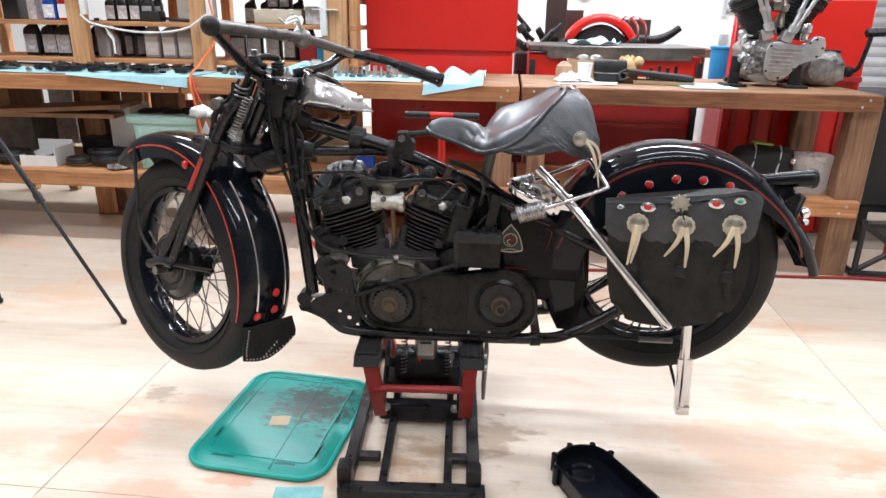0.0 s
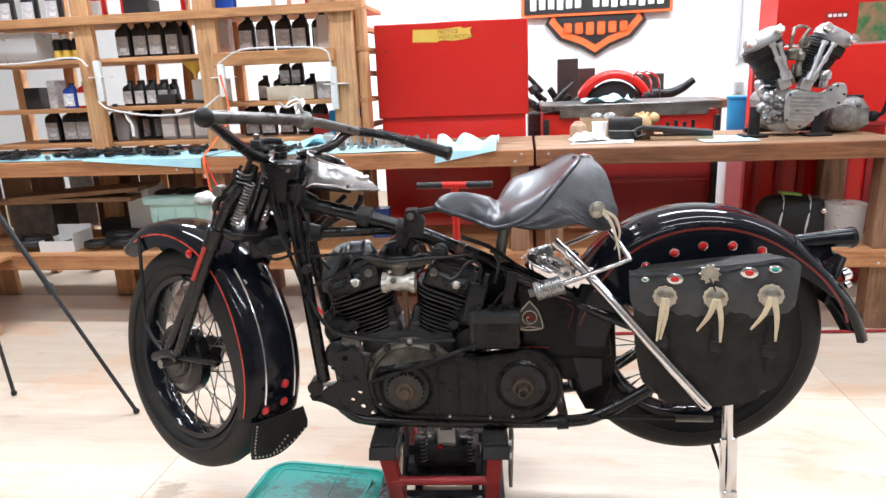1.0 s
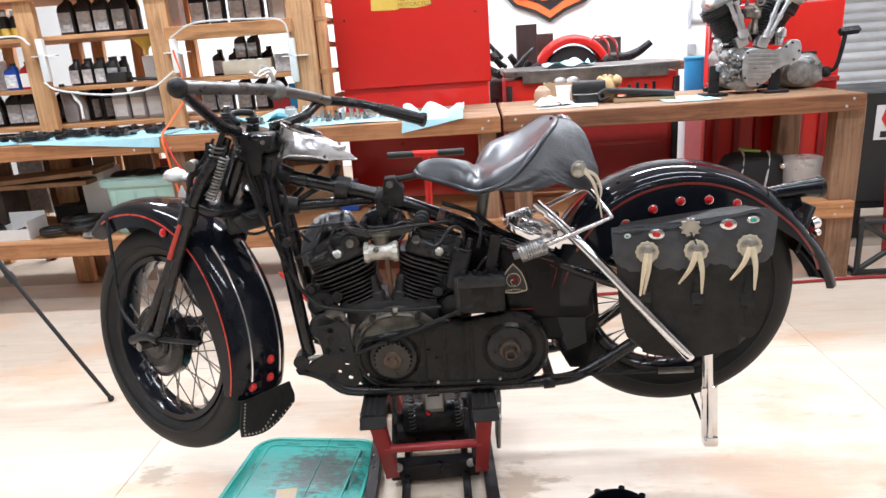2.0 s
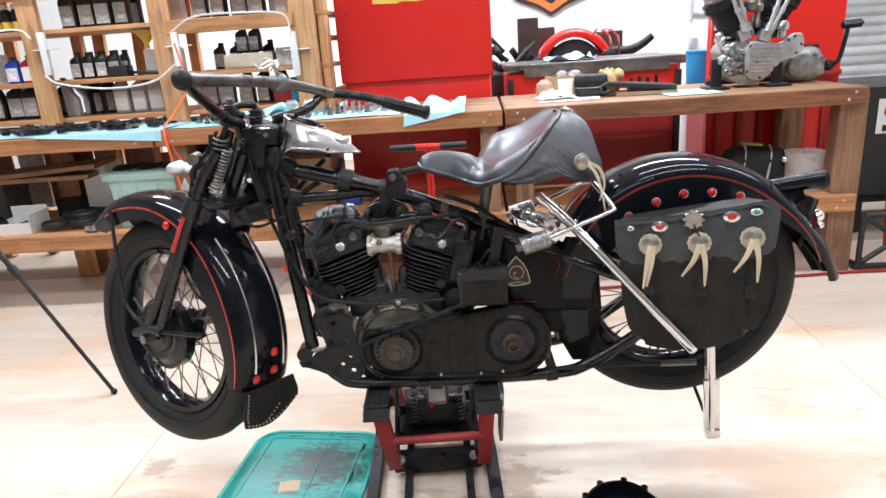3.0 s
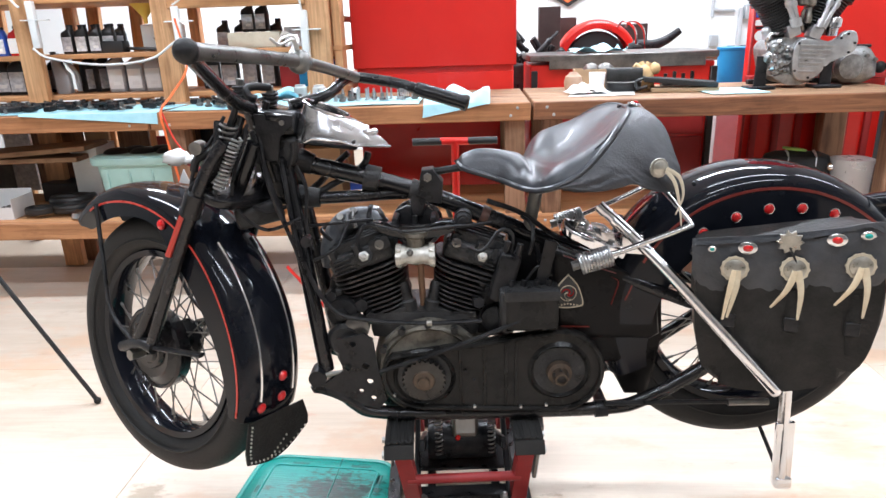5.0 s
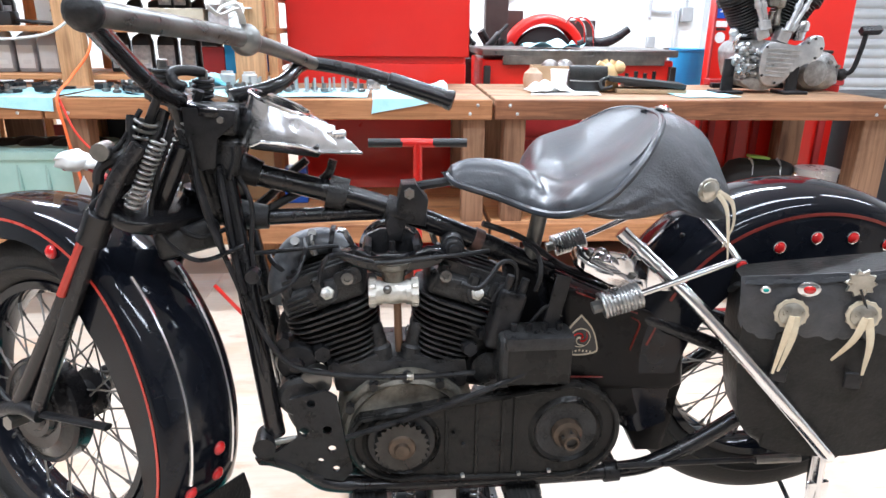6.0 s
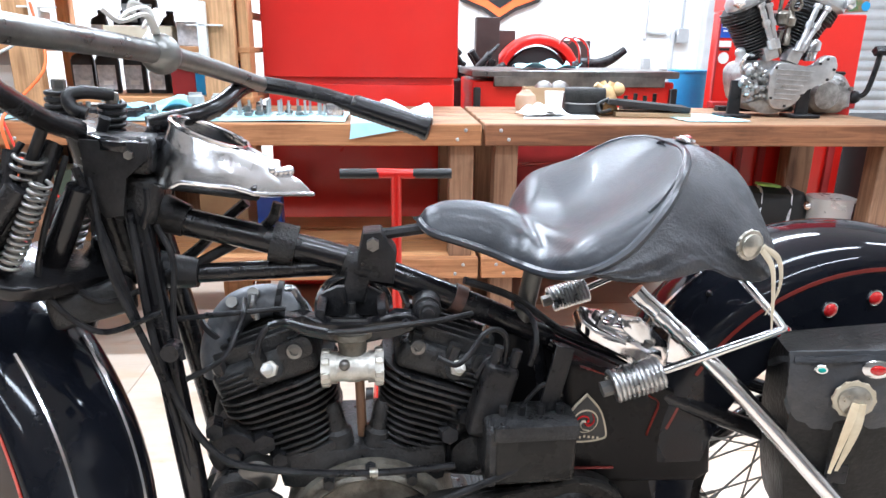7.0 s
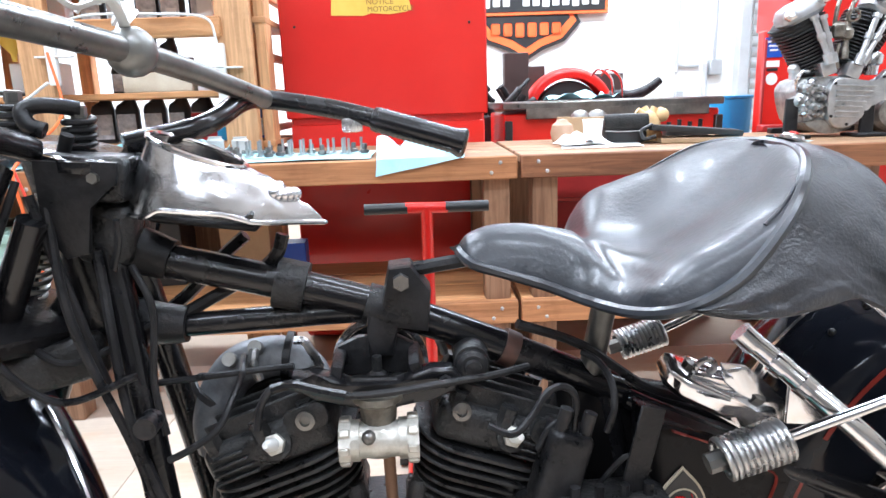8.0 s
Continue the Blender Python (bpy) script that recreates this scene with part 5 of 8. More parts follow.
bd = part("badge", plate(bmesh.new(), tri, 0.003, side(0.101, 0, 0.238, 0.634), 0.001, 1), CREAM, tank, "three-sided enamel badge with a red swirl")
part("badge_field", plate(bmesh.new(), [(x * 0.9, y * 0.9) for x, y in tri], 0.001, side(0.1042, 0, 0.238, 0.634)), INK, bd)
part("badge_ring", lathe(bmesh.new(), [(0.0195, 0), (0.0195, 0.0008), (0.004, 0.001)], side(0.1055, 0, 0.238, 0.632), 28), CREAM, bd)
part("badge_disc", lathe(bmesh.new(), [(0.0175, 0), (0.0175, 0.0008), (0.003, 0.001)], side(0.1066, 0, 0.238, 0.632), 24), INK, bd)
for k in range(3):
    part("badge_swirl", tube([side(0.1082, 0, 0.238, 0.632) @ Vector(((0.002 + 0.0035 * j) * math.cos(0.75 * j + 2.1 * k), (0.002 + 0.0035 * j) * math.sin(0.75 * j + 2.1 * k), 0)) for j in range(5)], lambda t: 0.0042 - 0.0025 * t, 8, 5, 0.35), (REDLENS, CREAM, REDLENS)[k], bd)
for k in range(7):
    part("badge_bar", box(bmesh.new(), (0.0035, 0.0008, 0.004), bevel=0.0003), CREAM, bd).matrix_local = Matrix.Translation(bk(0.217 + 0.007 * k, 0.1058, 0.606 - 0.0012 * abs(k - 3)))
part("tank_strap", box(bmesh.new(), (0.028, 0.004, 0.12), bk(0.185, 0.112, 0.70), (0, 12, 0), 0.001), BLACK, tank)
part("chain_guard", plate(bmesh.new(), [(0.34, 0.66), (0.45, 0.68), (0.468, 0.6), (0.472, 0.5), (0.466, 0.41), (0.446, 0.338), (0.392, 0.34), (0.356, 0.41), (0.338, 0.5)], 0.03, side(0.03), 0.012, 2), TANKBLK, moto, "dull black inner mudguard panel")

# gearbox lump
part("gearbox", box(bmesh.new(), (0.2, 0.16, 0.12), bk(0.26, 0.0, 0.5), bevel=0.03, seg=3), GREASE, moto, "greasy black gearbox")
for k in range(4):
    part("gearbox_bolt", rod(bmesh.new(), bk(0.2 + 0.05 * k, 0.07, 0.545), bk(0.2 + 0.05 * k, 0.095, 0.545), 0.008, seg=6), ALLOY if k == 2 else BLACK, moto)
part("silver_fitting", rod(bmesh.new(), bk(0.285, 0.08, 0.548), bk(0.32, 0.09, 0.545), 0.009), ALLOY, moto)

# engine
eng = part("crankcase", lathe(bmesh.new(), [(0.04, -0.12), (0.13, -0.1), (0.138, -0.08), (0.138, 0.03), (0.13, 0.05), (0.128, 0.085), (0.10, 0.098), (0.06, 0.1)], side(0, 0, -0.085, 0.435), 56), DIRTY, moto, "grimy bare aluminium crankcase")
part("case_rib", lathe(bmesh.new(), [(0.108, 0.097), (0.114, 0.104), (0.12, 0.097)], side(0, 0, -0.085, 0.435), 56, closed=True), DIRTY, eng)
for a in (30, 60, 90, 120, 150):
    part("case_bolt", rod(bmesh.new(), side(0.085, 0, -0.085, 0.435) @ Vector((0.124 * math.cos(radians(a)), 0.124 * math.sin(radians(a)), 0)), side(0.105, 0, -0.085, 0.435) @ Vector((0.124 * math.cos(radians(a)), 0.124 * math.sin(radians(a)), 0)), 0.009, seg=6), GREASE, eng)
part("crankcase_lower", box(bmesh.new(), (0.3, 0.18, 0.1), bk(-0.06, -0.01, 0.37), bevel=0.03, seg=3), GREASE, eng)
part("engine_base", box(bmesh.new(), (0.26, 0.16, 0.07), bk(-0.095, -0.01, 0.545), bevel=0.02, seg=2), GREASE, eng)


NICKEL = mat("tarnished_nickel", (0.34, 0.32, 0.27), (0.72, 0.7, 0.65), rough=0.45, metal=0.55, scale=34, bump=0.4)


def cylinder(u0, w0, lean, name):
    """A finned side-valve cylinder and its head, leaning by degrees to the rear."""
    m = Matrix.Translation(bk(u0, 0, w0)) @ Matrix.Rotation(radians(lean), 4, "Y")
    c = part(name, lathe(bmesh.new(), [(0.05, -0.01), (0.05, 0.02), (0.046, 0.03), (0.046, 0.18)], m @ Matrix.Translation((0, 0, 0)), 32), GREASE, moto, "black finned engine cylinder")
    for k in range(8):
        w = 0.115 + 0.007 * k
        part("fin", plate(bmesh.new(), rounded(w, 0.135, 0.045, 6), 0.0042, m @ Matrix.Translation((0, 0, 0.03 + 0.0115 * k)), 0.0012, 1), GREASE, c)
    for k in range(3):
        part("head_fin", plate(bmesh.new(), rounded(0.182, 0.15, 0.05, 6), 0.0045, m @ Matrix.Translation((0, 0, 0.126 + 0.0115 * k)), 0.0012, 1), GREASE, c)
    part("head", box(bmesh.new(), (0.155, 0.14, 0.05), bevel=0.018, seg=3), GREASE, c).matrix_local = m @ Matrix.Translation((0.0, 0, 0.182))
    for k, (px, py) in enumerate(((-0.06, -0.058), (0.058, -0.058), (-0.06, 0.058), (0.058, 0.058), (0.0, -0.066))):
        part("head_bolt", rod(bmesh.new(), m @ Vector((px, py, 0.195)), m @ Vector((px, py, 0.22)), 0.011, seg=6), GREASE, c)
    for k in range(5):
        part("top_fin", box(bmesh.new(), (0.13 - 0.012 * k, 0.005, 0.03), bevel=0.002), GREASE, c).matrix_local = m @ Matrix.Translation((0, -0.05 + 0.025 * k, 0.214))
    pl = part("spark_plug", lathe(bmesh.new(), [(0.011, 0.0), (0.0125, 0.004), (0.0125, 0.012), (0.009, 0.014)], m @ Matrix.Translation((0.012, -0.07, 0.186)) @ Matrix.Rotation(radians(62), 4, "X"), 6), NICKEL, c, "spark plug")
    part("plug_washer", lathe(bmesh.new(), [(0.016, -0.002), (0.018, 0.0), (0.018, 0.003), (0.013, 0.005)], m @ Matrix.Translation((0.012, -0.07, 0.186)) @ Matrix.Rotation(radians(62), 4, "X"), 20), GREASE, c)
    part("insulator", lathe(bmesh.new(), [(0.0075, 0.012), (0.0075, 0.024), (0.005, 0.034), (0.003, 0.038)], m @ Matrix.Translation((0.012, -0.07, 0.186)) @ Matrix.Rotation(radians(62), 4, "X"), 14), WHITE, c)
    part("priming_plug", lathe(bmesh.new(), [(0.011, 0), (0.011, 0.006), (0.006, 0.007), (0.006, 0.003), (0.002, 0.003)], m @ Matrix.Translation((0.056 * (1 if lean < 0 else -1), -0.076, 0.204)) @ Matrix.Rotation(radians(82), 4, "X"), 18), STEEL, c)
    part("plug_pad", plate(bmesh.new(), rounded(0.05, 0.03, 0.01, 4), 0.01, m @ Matrix.Translation((0.056, -0.068, 0.204)) @ Matrix.Rotation(radians(82), 4, "X"), 0.003, 2), GREASE, c)
    for k in range(4):
        part("side_fin", box(bmesh.new(), (0.055 - 0.006 * k, 0.008, 0.004), bevel=0.0014), GREASE, c).matrix_local = m @ Matrix.Translation((-0.045 * (1 if lean < 0 else -1), -0.0715, 0.166 + 0.0095 * k))
    part("valve_chest", box(bmesh.new(), (0.11, 0.06, 0.1), bevel=0.012, seg=2), GREASE, c).matrix_local = m @ Matrix.Translation((0.0, 0.075, 0.07))
    return c


cylinder(-0.175, 0.54, -19, "front_cylinder")
cylinder(-0.03, 0.54, 20, "rear_cylinder")
man = part("intake_manifold", lathe(bmesh.new(), [(0.0205, -0.036), (0.0205, -0.012), (0.022, -0.006), (0.022, 0.006), (0.0205, 0.012), (0.0205, 0.036)], Matrix.Translation(bk(-0.107, 0.08, 0.724)) @ Matrix.Rotation(radians(90), 4, "Y"), 28), NICKEL, moto, "silver intake manifold with two union nuts")
for u in (-0.145, -0.069):
    for k, (dx, rr) in enumerate(((0, 0.026), (0.0095, 0.0235))):
        part("union_nut", rod(bmesh.new(), bk(u - 0.0065 + (dx if u < -0.1 else -dx), 0.08, 0.724), bk(u + 0.0065 + (dx if u < -0.1 else -dx), 0.08, 0.724), rr, seg=9 if k == 0 else 20), NICKEL, man)
    for a in range(0, 360, 45):
        part("nut_lug", box(bmesh.new(), (0.012, 0.009, 0.005), bevel=0.0015), NICKEL, man).matrix_local = Matrix.Translation(bk(u, 0.08, 0.724)) @ Matrix.Rotation(radians(a), 4, "X") @ Matrix.Translation((0, 0, 0.026))
part("boss", ball(bmesh.new(), bk(-0.118, 0.096, 0.735), 0.0085, 12), STEEL, man)
part("carburettor_neck", lathe(bmesh.new(), [(0.016, 0.0), (0.02, 0.01), (0.022, 0.03), (0.03, 0.036), (0.03, 0.044)], Matrix.Translation(bk(-0.107, 0.07, 0.735)), 20), DIRTY, man)
part("pushrod_tube", rod(bmesh.new(), bk(-0.1, 0.035, 0.705), bk(-0.097, 0.03, 0.57), 0.0075), mat("rusty_tube", (0.18, 0.09, 0.05), (0.3, 0.17, 0.1), rough=0.6), moto)
# wires about the heads
CABLE_MAIN = [(-0.235, 0.110, 0.759), (-0.231, 0.105, 0.781), (-0.219, 0.100, 0.800), (-0.198, 0.095, 0.802), (-0.171, 0.095, 0.794), (-0.141, 0.095, 0.786), (-0.092, 0.095, 0.787), (-0.030, 0.090, 0.792), (0.023, 0.070, 0.789), (0.071, 0.040, 0.785)]
CABLE_PLUG = [(0.012, 0.120, 0.753), (0.037, 0.125, 0.744), (0.057, 0.120, 0.757), (0.079, 0.110, 0.783), (0.099, 0.105, 0.786), (0.113, 0.100, 0.768), (0.111, 0.100, 0.729)]
CABLE_REAR = [(0.149, 0.100, 0.726), (0.157, 0.100, 0.756), (0.159, 0.080, 0.778), (0.154, 0.050, 0.789), (0.139, 0.030, 0.795)]
CABLE_COIL = [(0.072, 0.090, 0.704), (0.086, 0.090, 0.729), (0.100, 0.090, 0.736), (0.109, 0.100, 0.728)]
CABLE_NIP = [(-0.269, 0.000, 0.802), (-0.264, 0.040, 0.793), (-0.270, 0.070, 0.776), (-0.282, 0.090, 0.753), (-0.309, 0.100, 0.737), (-0.334, 0.100, 0.725)]
CABLE_LOW = [(-0.373, 0.030, 0.785), (-0.330, 0.030, 0.788), (-0.284, 0.030, 0.792), (-0.232, 0.030, 0.796), (-0.205, 0.030, 0.797)]
# bracket casting across the two heads, with a hollow in its middle
br = part("head_bracket", plate(bmesh.new(), [(-0.205, 0.79), (-0.2, 0.804), (-0.175, 0.8), (-0.155, 0.801), (-0.138, 0.784), (-0.084, 0.782), (-0.068, 0.797), (-0.045, 0.804), (-0.022, 0.802), (-0.01, 0.79), (-0.018, 0.775), (-0.05, 0.766), (-0.09, 0.758), (-0.13, 0.76), (-0.175, 0.772)], 0.026, side(0.052), 0.006, 3), FRAMEBLK, moto, "oily black bracket casting across both cylinder heads")
part("bracket_back", plate(bmesh.new(), [(-0.16, 0.775), (-0.155, 0.812), (-0.13, 0.823), (-0.085, 0.823), (-0.062, 0.81), (-0.055, 0.775)], 0.014, side(0.0), 0.005, 2), BLACK, br)
for u in (-0.155, -0.06):
    part("bracket_cheek", box(bmesh.new(), (0.014, 0.07, 0.04), bk(u, 0.035, 0.79), (0, 14 if u < -0.1 else -14, 0), 0.005, 2), BLACK, br)
part("bracket_floor", box(bmesh.new(), (0.09, 0.07, 0.012), bk(-0.108, 0.03, 0.768), bevel=0.004), GREASE, br)
part("bracket_bolt", lathe(bmesh.new(), [(0.012, 0), (0.012, 0.008), (0.006, 0.012), (0.006, 0.03), (0.002, 0.031)], Matrix.Translation(bk(-0.108, 0.03, 0.774)), 8), GREASE, br)
part("bracket_face", lathe(bmesh.new(), [(0.018, 0), (0.018, 0.01), (0.014, 0.014), (0.01, 0.014), (0.009, 0.02), (0.003, 0.021)], side(0.05, 0, 0.003, 0.797), 22), BLACK, br)
part("oil_drum", rod(bmesh.new(), bk(0.006, -0.06, 0.795), bk(0.003, 0.052, 0.797), 0.021, seg=22), GREASE, br)
for u, w in ((-0.19, 0.793), (-0.03, 0.79)):
    part("bracket_bolt", rod(bmesh.new(), bk(u, 0.076, w), bk(u, 0.086, w), 0.007, seg=6), BLACK, br)
for pts in (CABLE_MAIN, CABLE_PLUG, CABLE_REAR, CABLE_COIL, CABLE_NIP, CABLE_LOW):
    part("ignition_wire", tube([bk(*q) for q in pts], 0.0042, 8), BLACK, moto)
part("wire_sleeve", tube([bk(*q) for q in CABLE_MAIN[2:6]], 0.0058, 8), FRAMEBLK, moto)
for u, w in ((-0.2, 0.79), (-0.045, 0.8)):
    part("hose_barb", tube([bk(u + 0.02, -0.01, w - 0.012), bk(u + 0.012, 0.0, w + 0.012), bk(u + 0.004, 0.0, w + 0.026), bk(u - 0.008, 0.0, w + 0.028)], 0.0055, 8), SPRING, moto, "small plated hose barb")
for u in (-0.128, -0.078):
    part("tappet_guide", lathe(bmesh.new(), [(0.02, 0), (0.02, 0.03), (0.014, 0.035), (0.012, 0.075), (0.008, 0.08)], Matrix.Translation(bk(u, 0.045, 0.57)) @ Matrix.Rotation(radians(-10 if u < -0.1 else 10), 4, "Y"), 16), GREASE, moto)
part("pump_casting", box(bmesh.new(), (0.12, 0.12, 0.15), bk(0.075, -0.02, 0.565), (0, 10, 0), 0.03, 3), GREASE, moto, "greasy black pump casting")
part("pump_cap", lathe(bmesh.new(), [(0.034, 0), (0.034, 0.02), (0.022, 0.028), (0.006, 0.03)], side(0.04, 0, 0.075, 0.55), 24), GREASE, moto)
part("generator", rod(bmesh.new(), bk(-0.29, -0.06, 0.575), bk(-0.29, 0.05, 0.575), 0.042, seg=28), GREASE, moto, "black round generator")
part("generator_end", lathe(bmesh.new(), [(0.042, 0), (0.036, 0.012), (0.016, 0.016), (0.012, 0.026), (0.004, 0.027)], side(0.05, 0, -0.29, 0.575), 28), BLACK, moto)
for u, w, r in ((-0.245, 0.60, 0.016), (-0.225, 0.572, 0.012), (0.03, 0.60, 0.014), (0.055, 0.63, 0.012), (-0.315, 0.625, 0.013)):
    part("fitting", rod(bmesh.new(), bk(u, 0.05, w), bk(u + 0.006, 0.085, w + 0.004), r, seg=6), BLACK, moto)
for u in (-0.232, 0.026):
    part("base_flange", box(bmesh.new(), (0.11, 0.13, 0.016), bk(u * 0.62 - 0.045, 0.0, 0.566), (0, -19 if u < 0 else 20, 0), 0.004, 2), GREASE, moto)
# upper engine mount and horn
mt = part("engine_mount", plate(bmesh.new(), [(-0.016, 0.0), (0.014, 0.0), (0.022, 0.04), (0.024, 0.06), (-0.014, 0.06), (-0.016, 0.03)], 0.03, side(-0.005, 0, -0.102, 0.8), 0.006, 2), BLACK, moto, "black upper engine mount")
part("mount_strap", rod(bmesh.new(), bk(-0.112, 0, 0.857), bk(-0.078, 0, 0.846), 0.026), BLACK, mt)
hn = part("horn", lathe(bmesh.new(), [(0.05, -0.03), (0.062, -0.012), (0.064, 0.0), (0.064, 0.008), (0.058, 0.012), (0.054, 0.009)], side(-0.07, 0, -0.108, 0.758), 40), CHROME, moto, "round chrome-rimmed horn behind the engine")
part("horn_face", lathe(bmesh.new(), [(0.054, 0.009), (0.03, 0.011), (0.012, 0.016), (0.003, 0.017)], side(-0.07, 0, -0.108, 0.758), 36), BLACK, hn)
DUSTY = mat("dusty_grey_casting", (0.1, 0.105, 0.115), (0.22, 0.225, 0.235), rough=0.5, metal=0.3, scale=22, bump=0.3, fine=140)
eb = part("elbow_pipe", tube([bk(-0.322, -0.02, 0.67), bk(-0.32, -0.02, 0.71), bk(-0.304, -0.03, 0.752), bk(-0.275, -0.03, 0.78), bk(-0.23, -0.03, 0.788), bk(-0.2, -0.025, 0.775), bk(-0.185, -0.02, 0.75)], lambda t: 0.022 + 0.006 * math.sin(math.pi * min(1.0, t * 1.2)), 18), DUSTY, moto, "dusty grey elbow casting")
for u, w, a in ((-0.318, 0.744, 40), (-0.222, 0.787, 100)):
    part("elbow_band", lathe(bmesh.new(), [(0.028, -0.005), (0.0315, -0.004), (0.0315, 0.004), (0.028, 0.005)], Matrix.Translation(bk(u, -0.03, w)) @ Matrix.Rotation(radians(a), 4, "Y"), 24, closed=True), BLACK, eb)
for u, w in ((-0.287, 0.792), (-0.255, 0.806)):
    nip = part("pipe_nipple", rod(bmesh.new(), bk(u, -0.012, w), bk(u, 0.004, w + 0.008), 0.0085, seg=12), STEEL, eb)
part("nipple_hose", tube([bk(-0.255, 0.004, 0.812), bk(-0.256, 0.012, 0.795), bk(-0.25, 0.014, 0.775)], 0.006, 8), SPRING, eb)
# exhaust pipes
part("exhaust_pipe", tube([bk(-0.23, -0.06, 0.66), bk(-0.31, -0.05, 0.62), bk(-0.315, -0.02, 0.5), bk(-0.28, 0.0, 0.4), bk(-0.15, -0.08, 0.34)], 0.022, 14), GREASE, moto, "black exhaust header")
# front mount plate with holes


def holed(outline, holes, depth, m):
    bm = bmesh.new()
    loops = [outline] + [[(x + r * math.cos(2 * math.pi * k / 16), y + r * math.sin(2 * math.pi * k / 16)) for k in range(16)] for x, y, r in holes]
    es = []
    for lp in loops:
        vs = [bm.verts.new((x, y, 0)) for x, y in lp]
        es += [bm.edges.new((vs[i], vs[(i + 1) % len(vs)])) for i in range(len(vs))]
    bmesh.ops.triangle_fill(bm, use_beauty=True, use_dissolve=False, edges=es)
    bmesh.ops.solidify(bm, geom=list(bm.faces), thickness=depth)
    bmesh.ops.transform(bm, matrix=m, verts=bm.verts)
    return bm


part("mount_plate", holed([(-0.30, 0.53), (-0.235, 0.545), (-0.215, 0.53), (-0.205, 0.45), (-0.19, 0.37), (-0.21, 0.345), (-0.245, 0.355), (-0.30, 0.385), (-0.365, 0.392), (-0.372, 0.408), (-0.33, 0.42), (-0.29, 0.45)], [(-0.262, 0.52, 0.008), (-0.278, 0.46, 0.010), (-0.235, 0.462, 0.009), (-0.228, 0.42, 0.008), (-0.25, 0.395, 0.006), (-0.356, 0.402, 0.006), (-0.222, 0.375, 0.007)], 0.008, side(0.105)), BLACK, moto, "black engine mount plate with drilled holes")
part("timer_housing", lathe(bmesh.new(), [(0.02, -0.02), (0.042, 0.0), (0.042, 0.05), (0.034, 0.06), (0.01, 0.064)], side(0.03, 0, -0.285, 0.515), 28), GREASE, moto)
part("timer_cap", lathe(bmesh.new(), [(0.03, 0), (0.03, 0.02), (0.02, 0.026)], side(0.06, 0, -0.255, 0.545), 24), STEEL, moto)
part("lug_bolt", rod(bmesh.new(), bk(-0.335, 0.105, 0.436), bk(-0.285, 0.105, 0.444), 0.006), STEEL, moto)
# primary drive
def stadium(r0, r1, n=20):
    a, b = (-0.097, 0.436), (0.219, 0.443)
    return [(a[0] + r0 * math.cos(t), a[1] + (r0 - 0.012) * math.sin(t)) for t in [math.radians(142 + 128 * k / n) for k in range(n + 1)]] + [(b[0] + r1 * math.cos(t), b[1] + r1 * math.sin(t)) for t in [math.radians(-90 + 180 * k / n) for k in range(n + 1)]]


pc = part("primary_cover", plate(bmesh.new(), stadium(0.098, 0.104), 0.03, side(0.092), 0.008, 3), PRIMARY, moto, "oily black inner primary cover")
ring = [side(0.125) @ Vector((x, y, 0)) for x, y in stadium(0.094, 0.1)]
part("cover_rim", sweep(bmesh.new(), ring + ring[:1], 0.006, 8), PRIMARY, pc)
part("sprocket_well", lathe(bmesh.new(), [(0.062, 0.0), (0.068, 0.006), (0.074, 0.0)], side(0.1225, 0, -0.097, 0.435), 48, closed=True), PRIMARY, pc)
part("well_floor", lathe(bmesh.new(), [(0.064, 0), (0.064, 0.001), (0.01, 0.0012)], side(0.1225, 0, -0.097, 0.435), 40), INK, pc)
teeth = [((0.052 if k % 4 in (0, 1) else 0.045) * math.cos(2 * math.pi * k / 96), (0.052 if k % 4 in (0, 1) else 0.045) * math.sin(2 * math.pi * k / 96)) for k in range(96)]
spk = part("engine_sprocket", plate(bmesh.new(), teeth, 0.014, side(0.127, 0, -0.097, 0.435), 0.001, 1), mat("oily_steel", (0.016, 0.015, 0.014), (0.06, 0.055, 0.05), rough=0.35, metal=0.5, scale=30), moto, "toothed engine sprocket")
part("sprocket_hub", lathe(bmesh.new(), [(0.026, 0.014), (0.024, 0.018), (0.015, 0.02), (0.013, 0.028), (0.004, 0.029)], side(0.127, 0, -0.097, 0.435), 24), mat("rusty_steel", (0.05, 0.035, 0.025), (0.12, 0.085, 0.06), rough=0.45, metal=0.5, scale=40), spk)
for u in (-0.012, 0.045, 0.095, 0.118):
    part("cover_rib", box(bmesh.new(), (0.007, 0.007, 0.17), bk(u, 0.124, 0.44), bevel=0.003, seg=2), PRIMARY, pc)
part("clutch_well", lathe(bmesh.new(), [(0.058, 0.0), (0.066, 0.008), (0.074, 0.0)], side(0.1225, 0, 0.219, 0.445), 48, closed=True), PRIMARY, pc)
part("clutch_floor", lathe(bmesh.new(), [(0.06, 0), (0.06, 0.002), (0.01, 0.003)], side(0.1225, 0, 0.219, 0.445), 40), GREASE, pc)
ch = part("clutch_hub", lathe(bmesh.new(), [(0.03, 0.0), (0.028, 0.014), (0.02, 0.018), (0.018, 0.034), (0.015, 0.042), (0.011, 0.042), (0.01, 0.03)], side(0.125, 0, 0.219, 0.443), 28), mat("rusty_steel", (0.05, 0.035, 0.025)), moto, "clutch hub shaft")
part("hub_nut", rod(bmesh.new(), bk(0.219, 0.15, 0.443), bk(0.219, 0.16, 0.443), 0.02, seg=6), GREASE, ch)
